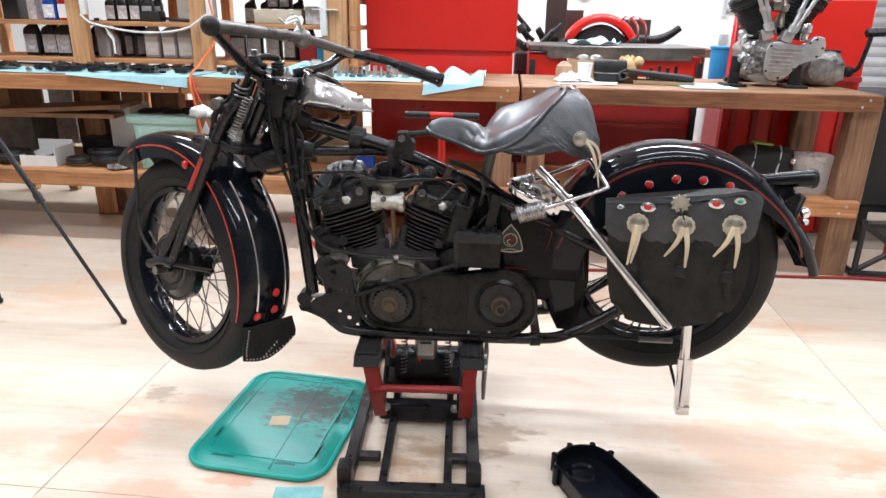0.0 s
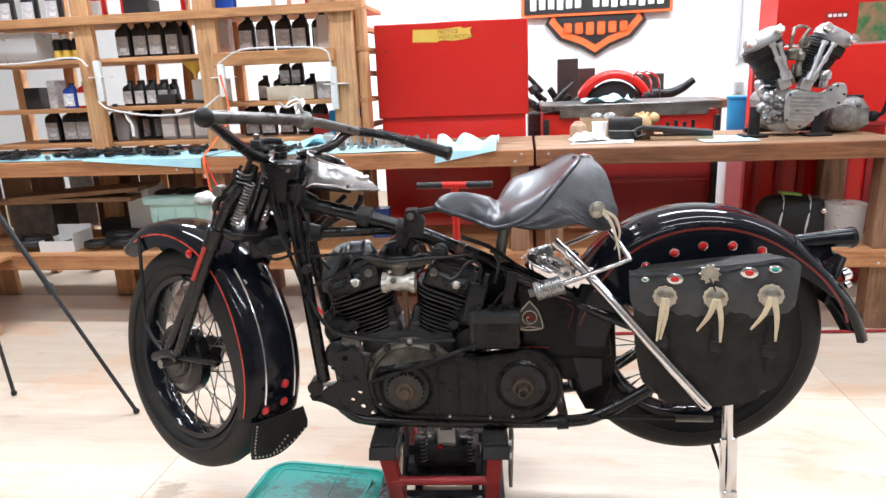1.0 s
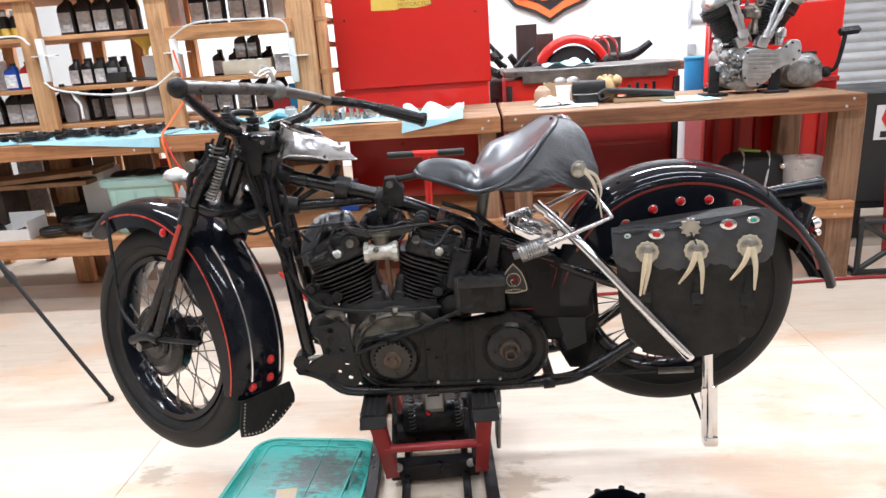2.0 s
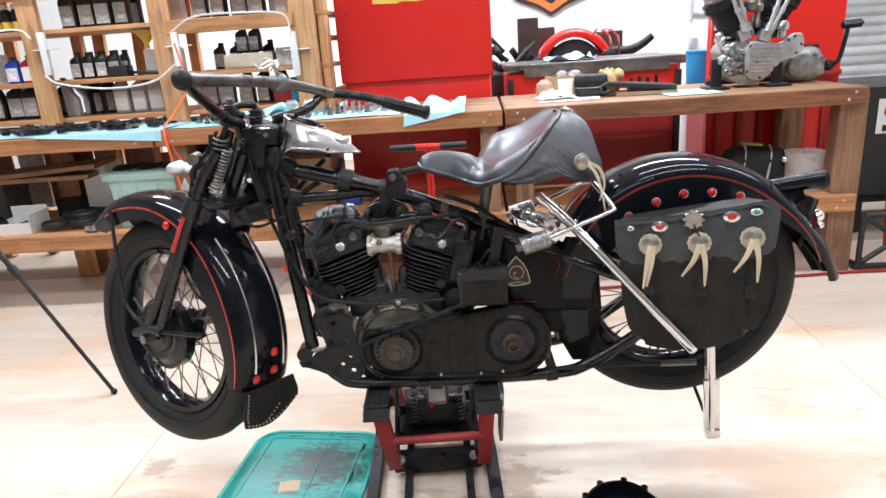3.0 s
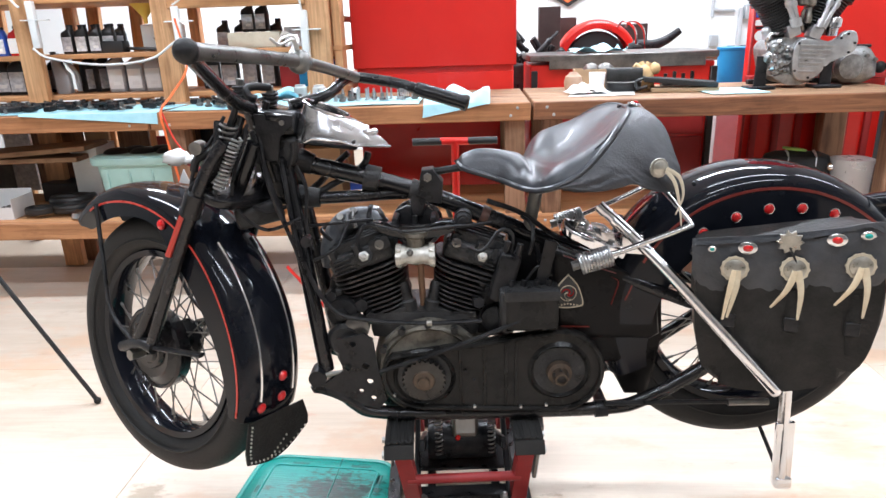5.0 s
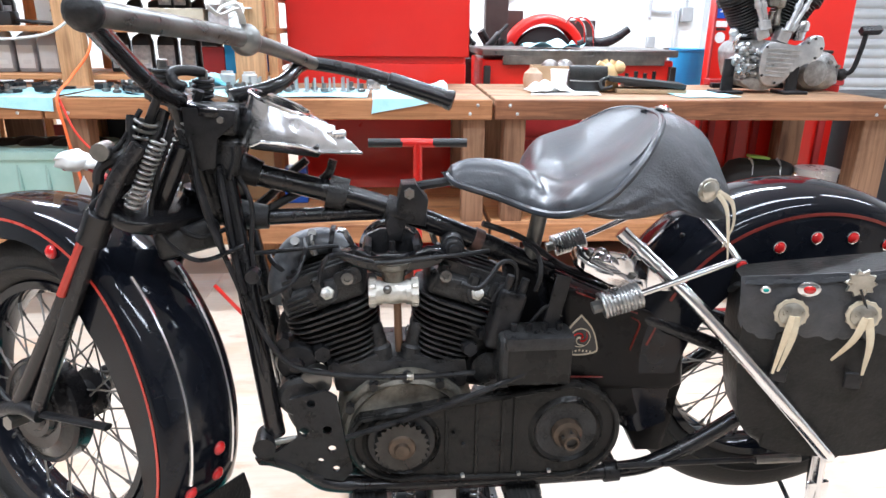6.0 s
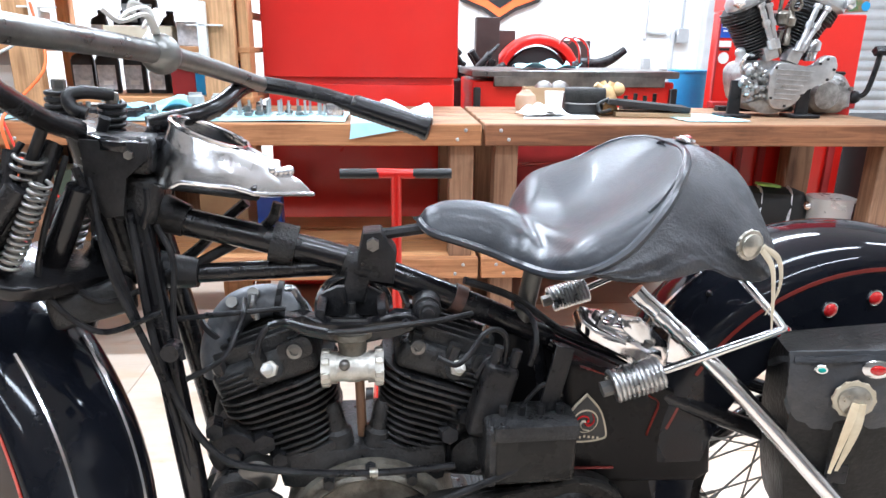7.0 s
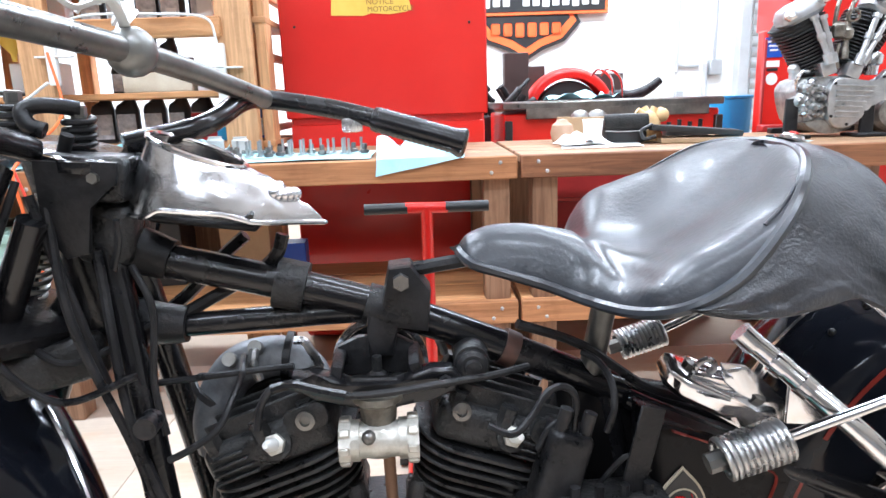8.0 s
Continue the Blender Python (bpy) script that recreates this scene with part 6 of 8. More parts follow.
for u, w in ((0.02, 0.355), (0.13, 0.353), (0.19, 0.356), (0.02, 0.425), (0.0, 0.45), (0.29, 0.37), (-0.17, 0.39)):
    part("cover_bolt", rod(bmesh.new(), bk(u, 0.12, w), bk(u, 0.13, w), 0.004, seg=6), BLACK if w > 0.4 else ALLOY, pc)
part("shift_rod", tube([bk(-0.20, 0.13, 0.455), bk(-0.05, 0.15, 0.515), bk(0.1, 0.15, 0.575), bk(0.14, 0.145, 0.595)], 0.0055, 8), BLACK, moto)
part("inner_guard", box(bmesh.new(), (0.14, 0.012, 0.1), bk(0.35, 0.09, 0.5), bevel=0.01, seg=2), TANKBLK, moto)
# coil and battery box
cl = part("ignition_coil", box(bmesh.new(), (0.05, 0.05, 0.12), bevel=0.012, seg=3), BLACK, moto, "black slanted ignition coil")
cl.matrix_local = Matrix.Translation(bk(0.095, 0.09, 0.672)) @ Matrix.Rotation(radians(15), 4, "Y")
for k in (-0.014, 0.014):
    part("coil_terminal", rod(bmesh.new(), (k, -0.01, 0.055), (k, -0.01, 0.085), 0.0075), BLACK, cl)
rg = part("regulator_box", box(bmesh.new(), (0.12, 0.07, 0.092), bk(0.152, 0.118, 0.606), (0, 0, 0), 0.01, 3), PRIMARY, moto, "black regulator box")
part("box_lid", box(bmesh.new(), (0.126, 0.076, 0.026), bk(0.152, 0.118, 0.645), (0, 0, 0), 0.008, 2), GREASE, rg)
for k in range(4):
    part("box_terminal", rod(bmesh.new(), bk(0.108 + 0.028 * k, 0.12, 0.655), bk(0.108 + 0.028 * k, 0.12, 0.672), 0.006, seg=8), BLACK, rg)
part("box_clamp", box(bmesh.new(), (0.02, 0.08, 0.1), bk(0.09, 0.11, 0.605), bevel=0.006), GREASE, rg)
part("oil_cap", rod(bmesh.new(), bk(0.05, 0.04, 0.6), bk(0.05, 0.05, 0.66), 0.02), GREASE, moto)
# cables
CABLES = [
    ([(-0.40, 0.05, 0.95), (-0.37, 0.09, 0.75), (-0.31, 0.1, 0.61), (-0.22, 0.11, 0.578), (-0.08, 0.12, 0.572), (0.04, 0.11, 0.57)], 0.0055),
    ([(-0.44, 0.06, 1.0), (-0.42, 0.085, 0.88), (-0.37, 0.09, 0.72), (-0.345, 0.09, 0.56)], 0.005),
    ([(0.06, 0.03, 0.835), (0.14, 0.02, 0.8), (0.22, 0.03, 0.745), (0.3, 0.04, 0.72)], 0.006),
    ([(0.14, 0.1, 0.66), (0.17, 0.11, 0.7), (0.2, 0.1, 0.675)], 0.0035),
    ([(-0.46, 0.07, 1.03), (-0.49, 0.1, 0.93), (-0.5, 0.1, 0.86), (-0.44, 0.1, 0.8), (-0.36, 0.09, 0.82)], 0.0042),
    ([(-0.37, -0.02, 0.85), (-0.33, -0.02, 0.88), (-0.29, -0.03, 0.92), (-0.26, -0.03, 0.945)], 0.008),
    ([(-0.34, 0.0, 0.855), (-0.30, -0.01, 0.875), (-0.25, -0.02, 0.90), (-0.22, 0.0, 0.925), (-0.21, 0.0, 0.95)], 0.008),
]
for pts, r in CABLES:
    part("cable", tube([bk(*p) for p in pts], r, 8), BLACK, moto)
part("cable_clip", rod(bmesh.new(), bk(-0.086, 0.12, 0.572), bk(-0.074, 0.12, 0.572), 0.008), SILVER, moto)
part("frame_clip", rod(bmesh.new(), bk(-0.345, 0.1, 0.775), bk(-0.345, 0.125, 0.775), 0.012), BLACK, moto)

# ---- lift under the motorcycle ----
lift = thing("motorcycle_lift", "red and black scissor lift with rubber pads, scuffed", "lift", pose(0.44, 2.25, 0, 0, 0, 4))
for lx in (-0.185, -0.085, 0.09, 0.16):
    part("rail", box(bmesh.new(), (0.035 if abs(lx) > 0.1 else 0.022, 0.78, 0.035), (lx, 0.38, 0.0195), bevel=0.003), BLACK, lift)
part("front_bar", box(bmesh.new(), (0.39, 0.045, 0.04), (-0.005, 0.0, 0.022), bevel=0.004), BLACK, lift)
part("rear_bar", box(bmesh.new(), (0.39, 0.05, 0.04), (-0.005, 0.78, 0.022), bevel=0.004), BLACK, lift)
part("cross_bar", box(bmesh.new(), (0.26, 0.05, 0.05), (0, 0.36, 0.045), bevel=0.004), BLACK, lift)
for lx in (-0.185, 0.16):
    part("bracket", box(bmesh.new(), (0.04, 0.05, 0.07), (lx, 0.03, 0.055), bevel=0.01, seg=2), BLACK, lift)
    part("spacer", box(bmesh.new(), (0.06, 0.03, 0.02), (lx * 0.72, 0.14, 0.03), bevel=0.003), INK, lift)
for sx in (-1, 1):
    for ly, z1 in ((0.27, 0.29), (0.62, 0.29)):
        part("post", tube([(sx * 0.145 + (0.02 if sx < 0 else -0.01), ly + 0.075, 0.045), (sx * 0.152, ly, z1)], 0.027, 4, 2), LIFTRED, lift, "scuffed red steel post", smooth=False)
        part("pad_base", box(bmesh.new(), (0.068, 0.13, 0.022), (sx * 0.152, ly + 0.03, 0.287), bevel=0.005), BLACK, lift)
        part("pad_face", box(bmesh.new(), (0.07, 0.008, 0.034), (sx * 0.152, ly - 0.04, 0.284), (-24, 0, 0), 0.002), RUBBER, lift)
        pad = part("rubber_pad", box(bmesh.new(), (0.066, 0.12, 0.014), (sx * 0.152, ly + 0.03, 0.3005), bevel=0.003), RUBBER, lift, "ribbed rubber pad")
        for k in range(4):
            part("rib", box(bmesh.new(), (0.01, 0.13, 0.008), (sx * 0.152 - 0.024 + 0.016 * k, ly + 0.028, 0.3055), (0, 0, 0), 0.002), RUBBER, pad)
    part("pivot_bolt", rod(bmesh.new(), (sx * 0.178, 0.27, 0.25), (sx * 0.196, 0.27, 0.25), 0.01, seg=6), ALLOY, lift)
    part("foot_bolt", ball(bmesh.new(), (sx * 0.105, 0.33, 0.07), 0.013, 12), ALLOY, lift)
part("front_cross_tube", rod(bmesh.new(), (-0.14, 0.3, 0.155), (0.14, 0.3, 0.155), 0.012), LIFTRED, lift)
part("rear_cross_tube", rod(bmesh.new(), (-0.14, 0.62, 0.2), (0.14, 0.62, 0.2), 0.016), BLACK, lift)
jk = part("hydraulic_jack", lathe(bmesh.new(), [(0.045, -0.09), (0.05, -0.08), (0.05, 0.08), (0.045, 0.09)], Matrix.Translation((0.0, 0.47, 0.15)) @ Matrix.Rotation(radians(90), 4, "Y"), 24), BLACK, lift, "black hydraulic jack with a red knob")
part("valve_knob", ball(bmesh.new(), (-0.01, 0.418, 0.19), 0.0075, 12), REDLENS, jk)
part("pump_block", box(bmesh.new(), (0.07, 0.06, 0.09), (0.01, 0.45, 0.23), bevel=0.008), STEEL, jk)
part("label_plate", box(bmesh.new(), (0.05, 0.004, 0.06), (0.01, 0.415, 0.24), (-20, 0, 0), 0.001), ALLOY, jk)
for lx in (-0.06, 0.08):
    part("return_spring", coil(bmesh.new(), (lx, 0.42, 0.14), (lx, 0.45, 0.26), 0.0085, 0.0026, 11), STEEL, lift)
for sx in (-1, 1):
    part("scissor_arm", box(bmesh.new(), (0.014, 0.34, 0.03), (sx * 0.118, 0.47, 0.15), (30, 0, 0), 0.003), BLACK, lift)
    part("scissor_arm", box(bmesh.new(), (0.014, 0.34, 0.03), (sx * 0.102, 0.47, 0.15), (-30, 0, 0), 0.003), BLACK, lift)
    part("pad_bolt", rod(bmesh.new(), (sx * 0.182, 0.3, 0.272), (sx * 0.196, 0.3, 0.272), 0.008, seg=6), ALLOY, lift)
part("under_plate", box(bmesh.new(), (0.26, 0.16, 0.008), (0, 0.5, 0.09), bevel=0.003), BLACK, lift)
for k in range(3):
    part("warning_bar", box(bmesh.new(), (0.036, 0.001, 0.006), (0.01, 0.4115 + 0.0022 * k, 0.252 - 0.012 * k), (-20, 0, 0)), INK, jk)
part("side_lever", box(bmesh.new(), (0.012, 0.06, 0.26), (0.198, 0.42, 0.16), (25, 0, 0), 0.003), STEEL, lift)

# ---- things on shelves and benches ----
rnd = random.Random(7)


def loft(bm, rings):
    """Joins rounded rectangles (width, depth, corner, height) into a body."""
    loops = [[bm.verts.new((x + (o[0] if o else 0), y + (o[1] if o else 0), z)) for x, y in rounded(w, d, min(r, w / 2.01, d / 2.01), 3)] for w, d, r, z, *o_ in rings for o in [o_[0] if o_ else None]]
    n = len(loops[0])
    for a, b in zip(loops, loops[1:]):
        for k in range(n):
            bm.faces.new((a[k], a[(k + 1) % n], b[(k + 1) % n], b[k]))
    bm.faces.new(loops[0][::-1])
    bm.faces.new(loops[-1])
    return bm


def quart(body, label_mat, h=0.213, w=0.098, label="black plastic oil bottle with a grey label on a shelf", off=0.014):
    b = thing("oil_bottle", label, "bottle", group="oil bottles")
    part("body", loft(bmesh.new(), [(w - 0.008, 0.048, 0.014, 0), (w, 0.054, 0.018, 0.006), (w, 0.054, 0.018, h * 0.66), (w * 0.86, 0.05, 0.018, h * 0.75), (w * 0.5, 0.036, 0.016, h * 0.85, (off, 0)), (0.03, 0.03, 0.014, h * 0.89, (off, 0)), (0.03, 0.03, 0.014, h * 0.9, (off, 0))]), body, b)
    part("cap", lathe(bmesh.new(), [(0.016, h * 0.9), (0.017, h * 0.905), (0.017, h * 0.99), (0.014, h)], Matrix.Translation((off, 0, 0)), 16), INK, b)
    part("front_label", box(bmesh.new(), (w * 0.8, 0.002, h * 0.5), (0, -0.028, h * 0.33), bevel=0.0008), label_mat, b)
    part("label_bar", box(bmesh.new(), (w * 0.4, 0.002, h * 0.09), (0.004, -0.0295, h * 0.22), bevel=0.0005), PAPER, b)
    b.location = (0, 0, -5)
    return b


def spread(proto, places):
    """The first goes to the first place; copies to the rest."""
    for k, (x, y, z, r) in enumerate(places):
        m = pose(x, y, z, 0, 0, r)
        if k == 0:
            proto.matrix_world = m
        else:
            copy_thing(proto, m)


blackq = quart(QUART, GREYLABEL)
row = []
for k in range(4):
    row.append((-1.735 + 0.104 * k, 4.82 + 0.01 * (k % 2), 1.446, rnd.uniform(-8, 8)))
    row.append((-1.72 + 0.104 * k, 4.93, 1.446, rnd.uniform(-8, 8)))
for x in (-0.97, -0.862, -0.752, -0.642, -0.532):
    row.append((x, 4.86 + rnd.uniform(-0.02, 0.03), 1.446, rnd.uniform(-12, 12)))
for k in range(4):
    row.append((-2.31 + 0.106 * k, 4.84 + 0.02 * (k % 2), 0.956, rnd.uniform(-10, 10)))
    row.append((-2.28 + 0.106 * k, 4.98, 0.956, rnd.uniform(-10, 10)))
for k in range(3):
    row.append((-1.74 + 0.078 * k, 4.93, 0.956, 62))
for k in range(5):
    row.append((-1.02 + 0.11 * k, 4.92 + rnd.uniform(-0.03, 0.03), 0.956, rnd.uniform(-20, 20)))
for k in range(3):
    row.append((-2.5 + 0.16 * k, 4.86, 1.676, rnd.uniform(-9, 9)))
spread(blackq, row)
shortq = quart(QUART, GREYLABEL, 0.15, 0.07, "short dark bottle with a printed label on a shelf")
spread(shortq, [(-1.76 + 0.076 * k, 4.83, 1.166, 4 * k) for k in range(4)] + [(-1.75 + 0.076 * k, 4.92, 1.166, 9) for k in range(4)] + [(-0.765, 4.86, 1.25, 8), (-0.69, 4.87, 1.25, -10)])
for k in range(4):
    copy_thing(shortq, pose(-0.95 + 0.1 * k, 4.97, 1.166, 0, 0, rnd.uniform(-15, 15)))
silverq = quart(SILVERPLASTIC, PAPER, 0.21, 0.096, "silver grey plastic oil bottle standing behind the bench")
spread(silverq, [(-1.53, 4.84, 0.956, 4), (-1.425, 4.85, 0.956, -3), (-1.32, 4.84, 0.956, 6), (-1.46, 4.95, 0.956, 0)])
redq = quart(RED, PAPER, 0.17, 0.1, "red plastic fluid jug on the top shelf")
spread(redq, [(-1.86, 4.8, 1.676, 0), (-1.74, 4.8, 1.676, 3), (-1.36, 4.8, 1.676, -4), (-0.62, 4.8, 1.676, 2)])
blueq = quart(BLUE, GREYLABEL, 0.15, 0.085, "blue plastic bottle on a shelf")
spread(blueq, [(-2.13, 4.8, 1.166, 3), (-0.36, 4.95, 0.956, 0)])
redlow = quart(REDLENS, PAPER, 0.155, 0.07, "red bottle with a white label on a shelf")
spread(redlow, [(-2.04, 4.8, 1.166, -4)])
# silver bottle with an open handle
hbt = thing("handled_bottle", "silver grey bottle with an open slanting handle", "bottle", pose(-1.83, 4.82, 0.956, 0, 0, 10))
part("body", loft(bmesh.new(), [(0.075, 0.05, 0.012, 0), (0.08, 0.055, 0.014, 0.01), (0.08, 0.055, 0.014, 0.1), (0.05, 0.05, 0.014, 0.15, (-0.02, 0)), (0.03, 0.03, 0.012, 0.2, (-0.03, 0))]), SILVERPLASTIC, hbt)
part("handle", tube([(-0.02, 0, 0.2), (0.03, 0, 0.17), (0.075, 0, 0.1), (0.075, 0, 0.01)], 0.013, 8), SILVERPLASTIC, hbt)
part("cap", rod(bmesh.new(), (-0.03, 0, 0.198), (-0.03, 0, 0.225), 0.015), INK, hbt)
# spray cans
can = thing("spray_can", "yellow and black spray can with a pale cap", "spray can", group="spray cans")
part("body", lathe(bmesh.new(), [(0.026, 0), (0.028, 0.004), (0.028, 0.115), (0.018, 0.128), (0.018, 0.13)], None, 20), INK, can)
part("wrap_label", lathe(bmesh.new(), [(0.0283, 0.012), (0.0287, 0.013), (0.0287, 0.06), (0.0283, 0.061)], None, 20), YELLOW, can)
part("cap", lathe(bmesh.new(), [(0.02, 0.128), (0.02, 0.152), (0.016, 0.156)], None, 16), WHITE, can)
spread(can, [(-2.16 + 0.062 * k, 4.8, 1.446, 20 * k) for k in range(4)])
# cartons and cases
def carton(x, y, z, s, material, label, r=0, cat="box"):
    c = part("carton", box(bmesh.new(), s, (0, 0, s[2] / 2), bevel=0.003), material, smooth=False)
    c.matrix_world = pose(x, y, z, 0, 0, r)
    return tagged(c, label, cat)
carton(-0.72, 4.85, 1.166, (0.28, 0.16, 0.08), CREAM, "flat beige cardboard box on a shelf", 4)
carton(-1.28, 4.95, 1.166, (0.2, 0.14, 0.14), PAPER, "white carton on a shelf", 8)
carton(-1.45, 4.9, 1.446, (0.14, 0.1, 0.12), CLEARPLASTIC, "clear plastic tub on a shelf", 0, "tub")
carton(-2.62, 4.42, 0.909, (0.11, 0.07, 0.1), mat("blue_white_card", (0.05, 0.15, 0.5), (0.6, 0.66, 0.75), rough=0.5, scale=14, mix=0.5), "blue and white parts box standing on the bench", 6)
carton(-0.42, 4.95, 1.166, (0.12, 0.14, 0.13), INK, "black case on a shelf", 3, "case")
carton(-2.72, 4.42, 0.909, (0.18, 0.1, 0.44), mat("dark_poster_card", (0.015, 0.018, 0.022), (0.03, 0.035, 0.05), rough=0.4), "tall black display card on the bench", 12, "display card")
for x, z, s_, mt_, lb in ((-2.4, 1.166, (0.1, 0.12, 0.13), INK, "dark power tool case on a shelf"), (-2.26, 1.166, (0.06, 0.1, 0.17), GREYLABEL, "grey tool box on a shelf"), (-1.62, 1.676, (0.16, 0.14, 0.1), INK, "black case on the top shelf"), (-1.1, 1.676, (0.2, 0.2, 0.12), BLUE, "blue box on the top shelf"), (-0.9, 1.676, (0.2, 0.14, 0.09), PAPER, "white box on the top shelf"), (-0.56, 0.956, (0.1, 0.1, 0.12), DEEPRED, "red tin behind the bench"), (-0.46, 0.956, (0.08, 0.1, 0.14), SKYBLUE, "blue tin behind the bench"), (-0.52, 1.166, (0.1, 0.12, 0.1), GREYLABEL, "grey metal box on a shelf"), (-0.5, 1.446, (0.07, 0.07, 0.19), WHITE, "pale canister on a shelf")):
    carton(x, 4.86, z, s_, mt_, lb, rnd.uniform(-12, 12), "box")
yf = part("funnel", lathe(bmesh.new(), [(0.07, 0.1), (0.06, 0.09), (0.012, 0.03), (0.01, 0.0)], None, 24), YELLOW)
yf.matrix_world = pose(-1.3, 4.8, 1.308)
tagged(yf, "yellow plastic funnel on a shelf", "funnel")
pd = thing("charger", "black battery charger with a lead on a shelf", "charger", pose(-1.5, 4.82, 1.166))
part("case", box(bmesh.new(), (0.12, 0.08, 0.06), (0, 0, 0.03), bevel=0.008, seg=2), INK, pd)
part("lead", tube([(0.06, 0, 0.02), (0.16, -0.02, 0.014), (0.26, 0.0, 0.012), (0.3, 0.05, 0.05), (0.24, 0.07, 0.1), (0.2, 0.05, 0.06)], 0.009, 8), INK, pd)
carton(-2.42, 4.86, 1.446, (0.34, 0.26, 0.17), CLEARPLASTIC, "milky clear plastic drawer on a shelf", 0, "drawer")
carton(-1.12, 4.84, 1.446, (0.1, 0.09, 0.2), mat("orange_white_card", (0.75, 0.74, 0.72), (0.8, 0.2, 0.05), rough=0.5, scale=9, mix=0.6), "white and orange carton on a shelf", 6)
carton(-0.55, 4.9, 1.676, (0.3, 0.2, 0.1), CARDBOARD, "brown carton on the top shelf", 3)
# power strips and the white lead along the uprights
for x, z0, z1 in ((-1.80, 1.2, 1.43), (-1.05, 1.2, 1.38), (-0.40, 1.11, 1.34)):
    ps = thing("power_strip", "white power strip tied to a shelf upright", "power strip", pose(x, SY - 0.045, z0), group="power strips")
    part("case", box(bmesh.new(), (0.038, 0.03, z1 - z0), (0, 0, (z1 - z0) / 2), bevel=0.006, seg=2), WHITE, ps)
    part("strap", box(bmesh.new(), (0.14, 0.036, 0.006), (0.01, 0.003, (z1 - z0) * 0.6), bevel=0.001), WHITE, ps)
wl = part("white_lead", tube([(-3.0, 4.56, 1.45), (-2.3, 4.57, 1.43), (-1.92, 4.57, 1.45), (-1.83, 4.57, 1.40)], 0.006, 8), WHITE)
tagged(wl, "white extension lead strung along the shelving", "cable", group="white leads")
wl = part("white_lead", tube([(-1.8, 4.57, 1.2), (-1.72, 4.57, 1.15), (-1.45, 4.57, 1.11), (-1.2, 4.57, 1.13), (-1.06, 4.58, 1.21)], 0.006, 8), WHITE)
tagged(wl, "white extension lead strung along the shelving", "cable", group="white leads")
wl = part("white_lead", tube([(-1.05, 4.59, 1.385), (-0.9, 4.58, 1.45), (-0.6, 4.58, 1.45), (-0.43, 4.58, 1.43), (-0.4, 4.59, 1.34)], 0.005, 8), WHITE)
tagged(wl, "white extension lead strung along the shelving", "cable", group="white leads")
oc = part("orange_cord", tube([(-1.03, 4.55, 1.32), (-0.98, 4.5, 1.1), (-0.94, 4.2, 0.98), (-0.95, 4.085, 0.915), (-0.94, 4.08, 0.8), (-0.92, 4.09, 0.62), (-0.93, 4.12, 0.55)], 0.0055, 8), ORANGE)
tagged(oc, "orange extension cord hanging over the bench edge", "cable")
oc = part("orange_cord", tube([(-0.95, 4.09, 0.915), (-0.9, 4.08, 0.78), (-0.82, 4.1, 0.66), (-0.8, 4.2, 0.52)], 0.0042, 8), mat("red_cord", (0.6, 0.03, 0.02), (0.7, 0.05, 0.03), rough=0.5, bump=0.0))
tagged(oc, "thin orange cord hanging over the bench edge", "cable")

# paper towels on the benches
def towel(pts, label, fold=0.01, hang=0.0, flip=False):
    """A creased sheet on the bench, its front edge hanging over if hang is set."""
    (x0, y0), (x1, y1) = pts
    def f(s, t):
        x = x0 + (x1 - x0) * s + 0.01 * noise.noise(Vector((s * 3, t * 2, x0)))
        y = y1 + (y0 - y1) * t
        z = BT + 0.004 + fold * abs(noise.noise(Vector((s * 2.2, t * 2.2, x0 * 3 + 1))))
        if hang and t > 0.7:
            k = (t - 0.7) / 0.3
            y = BF - 0.004 - 0.006 * k
            z = BT + 0.006 - hang * k * (0.08 + 0.92 * ((1 - s) if flip else s))
        return Vector((x, y, z))
    o = part("paper_towel", sheet(bmesh.new(), f, 18, 18, 0.001), CLOTH)
    return tagged(o, label, "paper towel", group="paper towels")
towel(((-2.35, 4.13), (-1.55, 4.5)), "pale blue paper towel spread under small parts")
towel(((-1.62, 4.0), (-0.98, 4.45)), "pale blue paper towel hanging over the bench edge", 0.01, 0.055)
towel(((-0.95, 4.13), (-0.4, 4.5)), "pale blue paper towel spread under small parts")
towel(((-0.4, 4.14), (0.2, 4.5)), "pale blue paper towel spread under small parts")
towel(((0.22, 4.0), (0.52, 4.42)), "pale blue paper towel hanging over the bench edge", 0.1, 0.06, True)
towel(((1.5, 4.2), (1.75, 4.5)), "pale blue paper towel lying by the engine stand", 0.004)
towel(((-0.78, 4.45), (-0.4, 4.62)), "crumpled pale blue paper towel", 0.12)
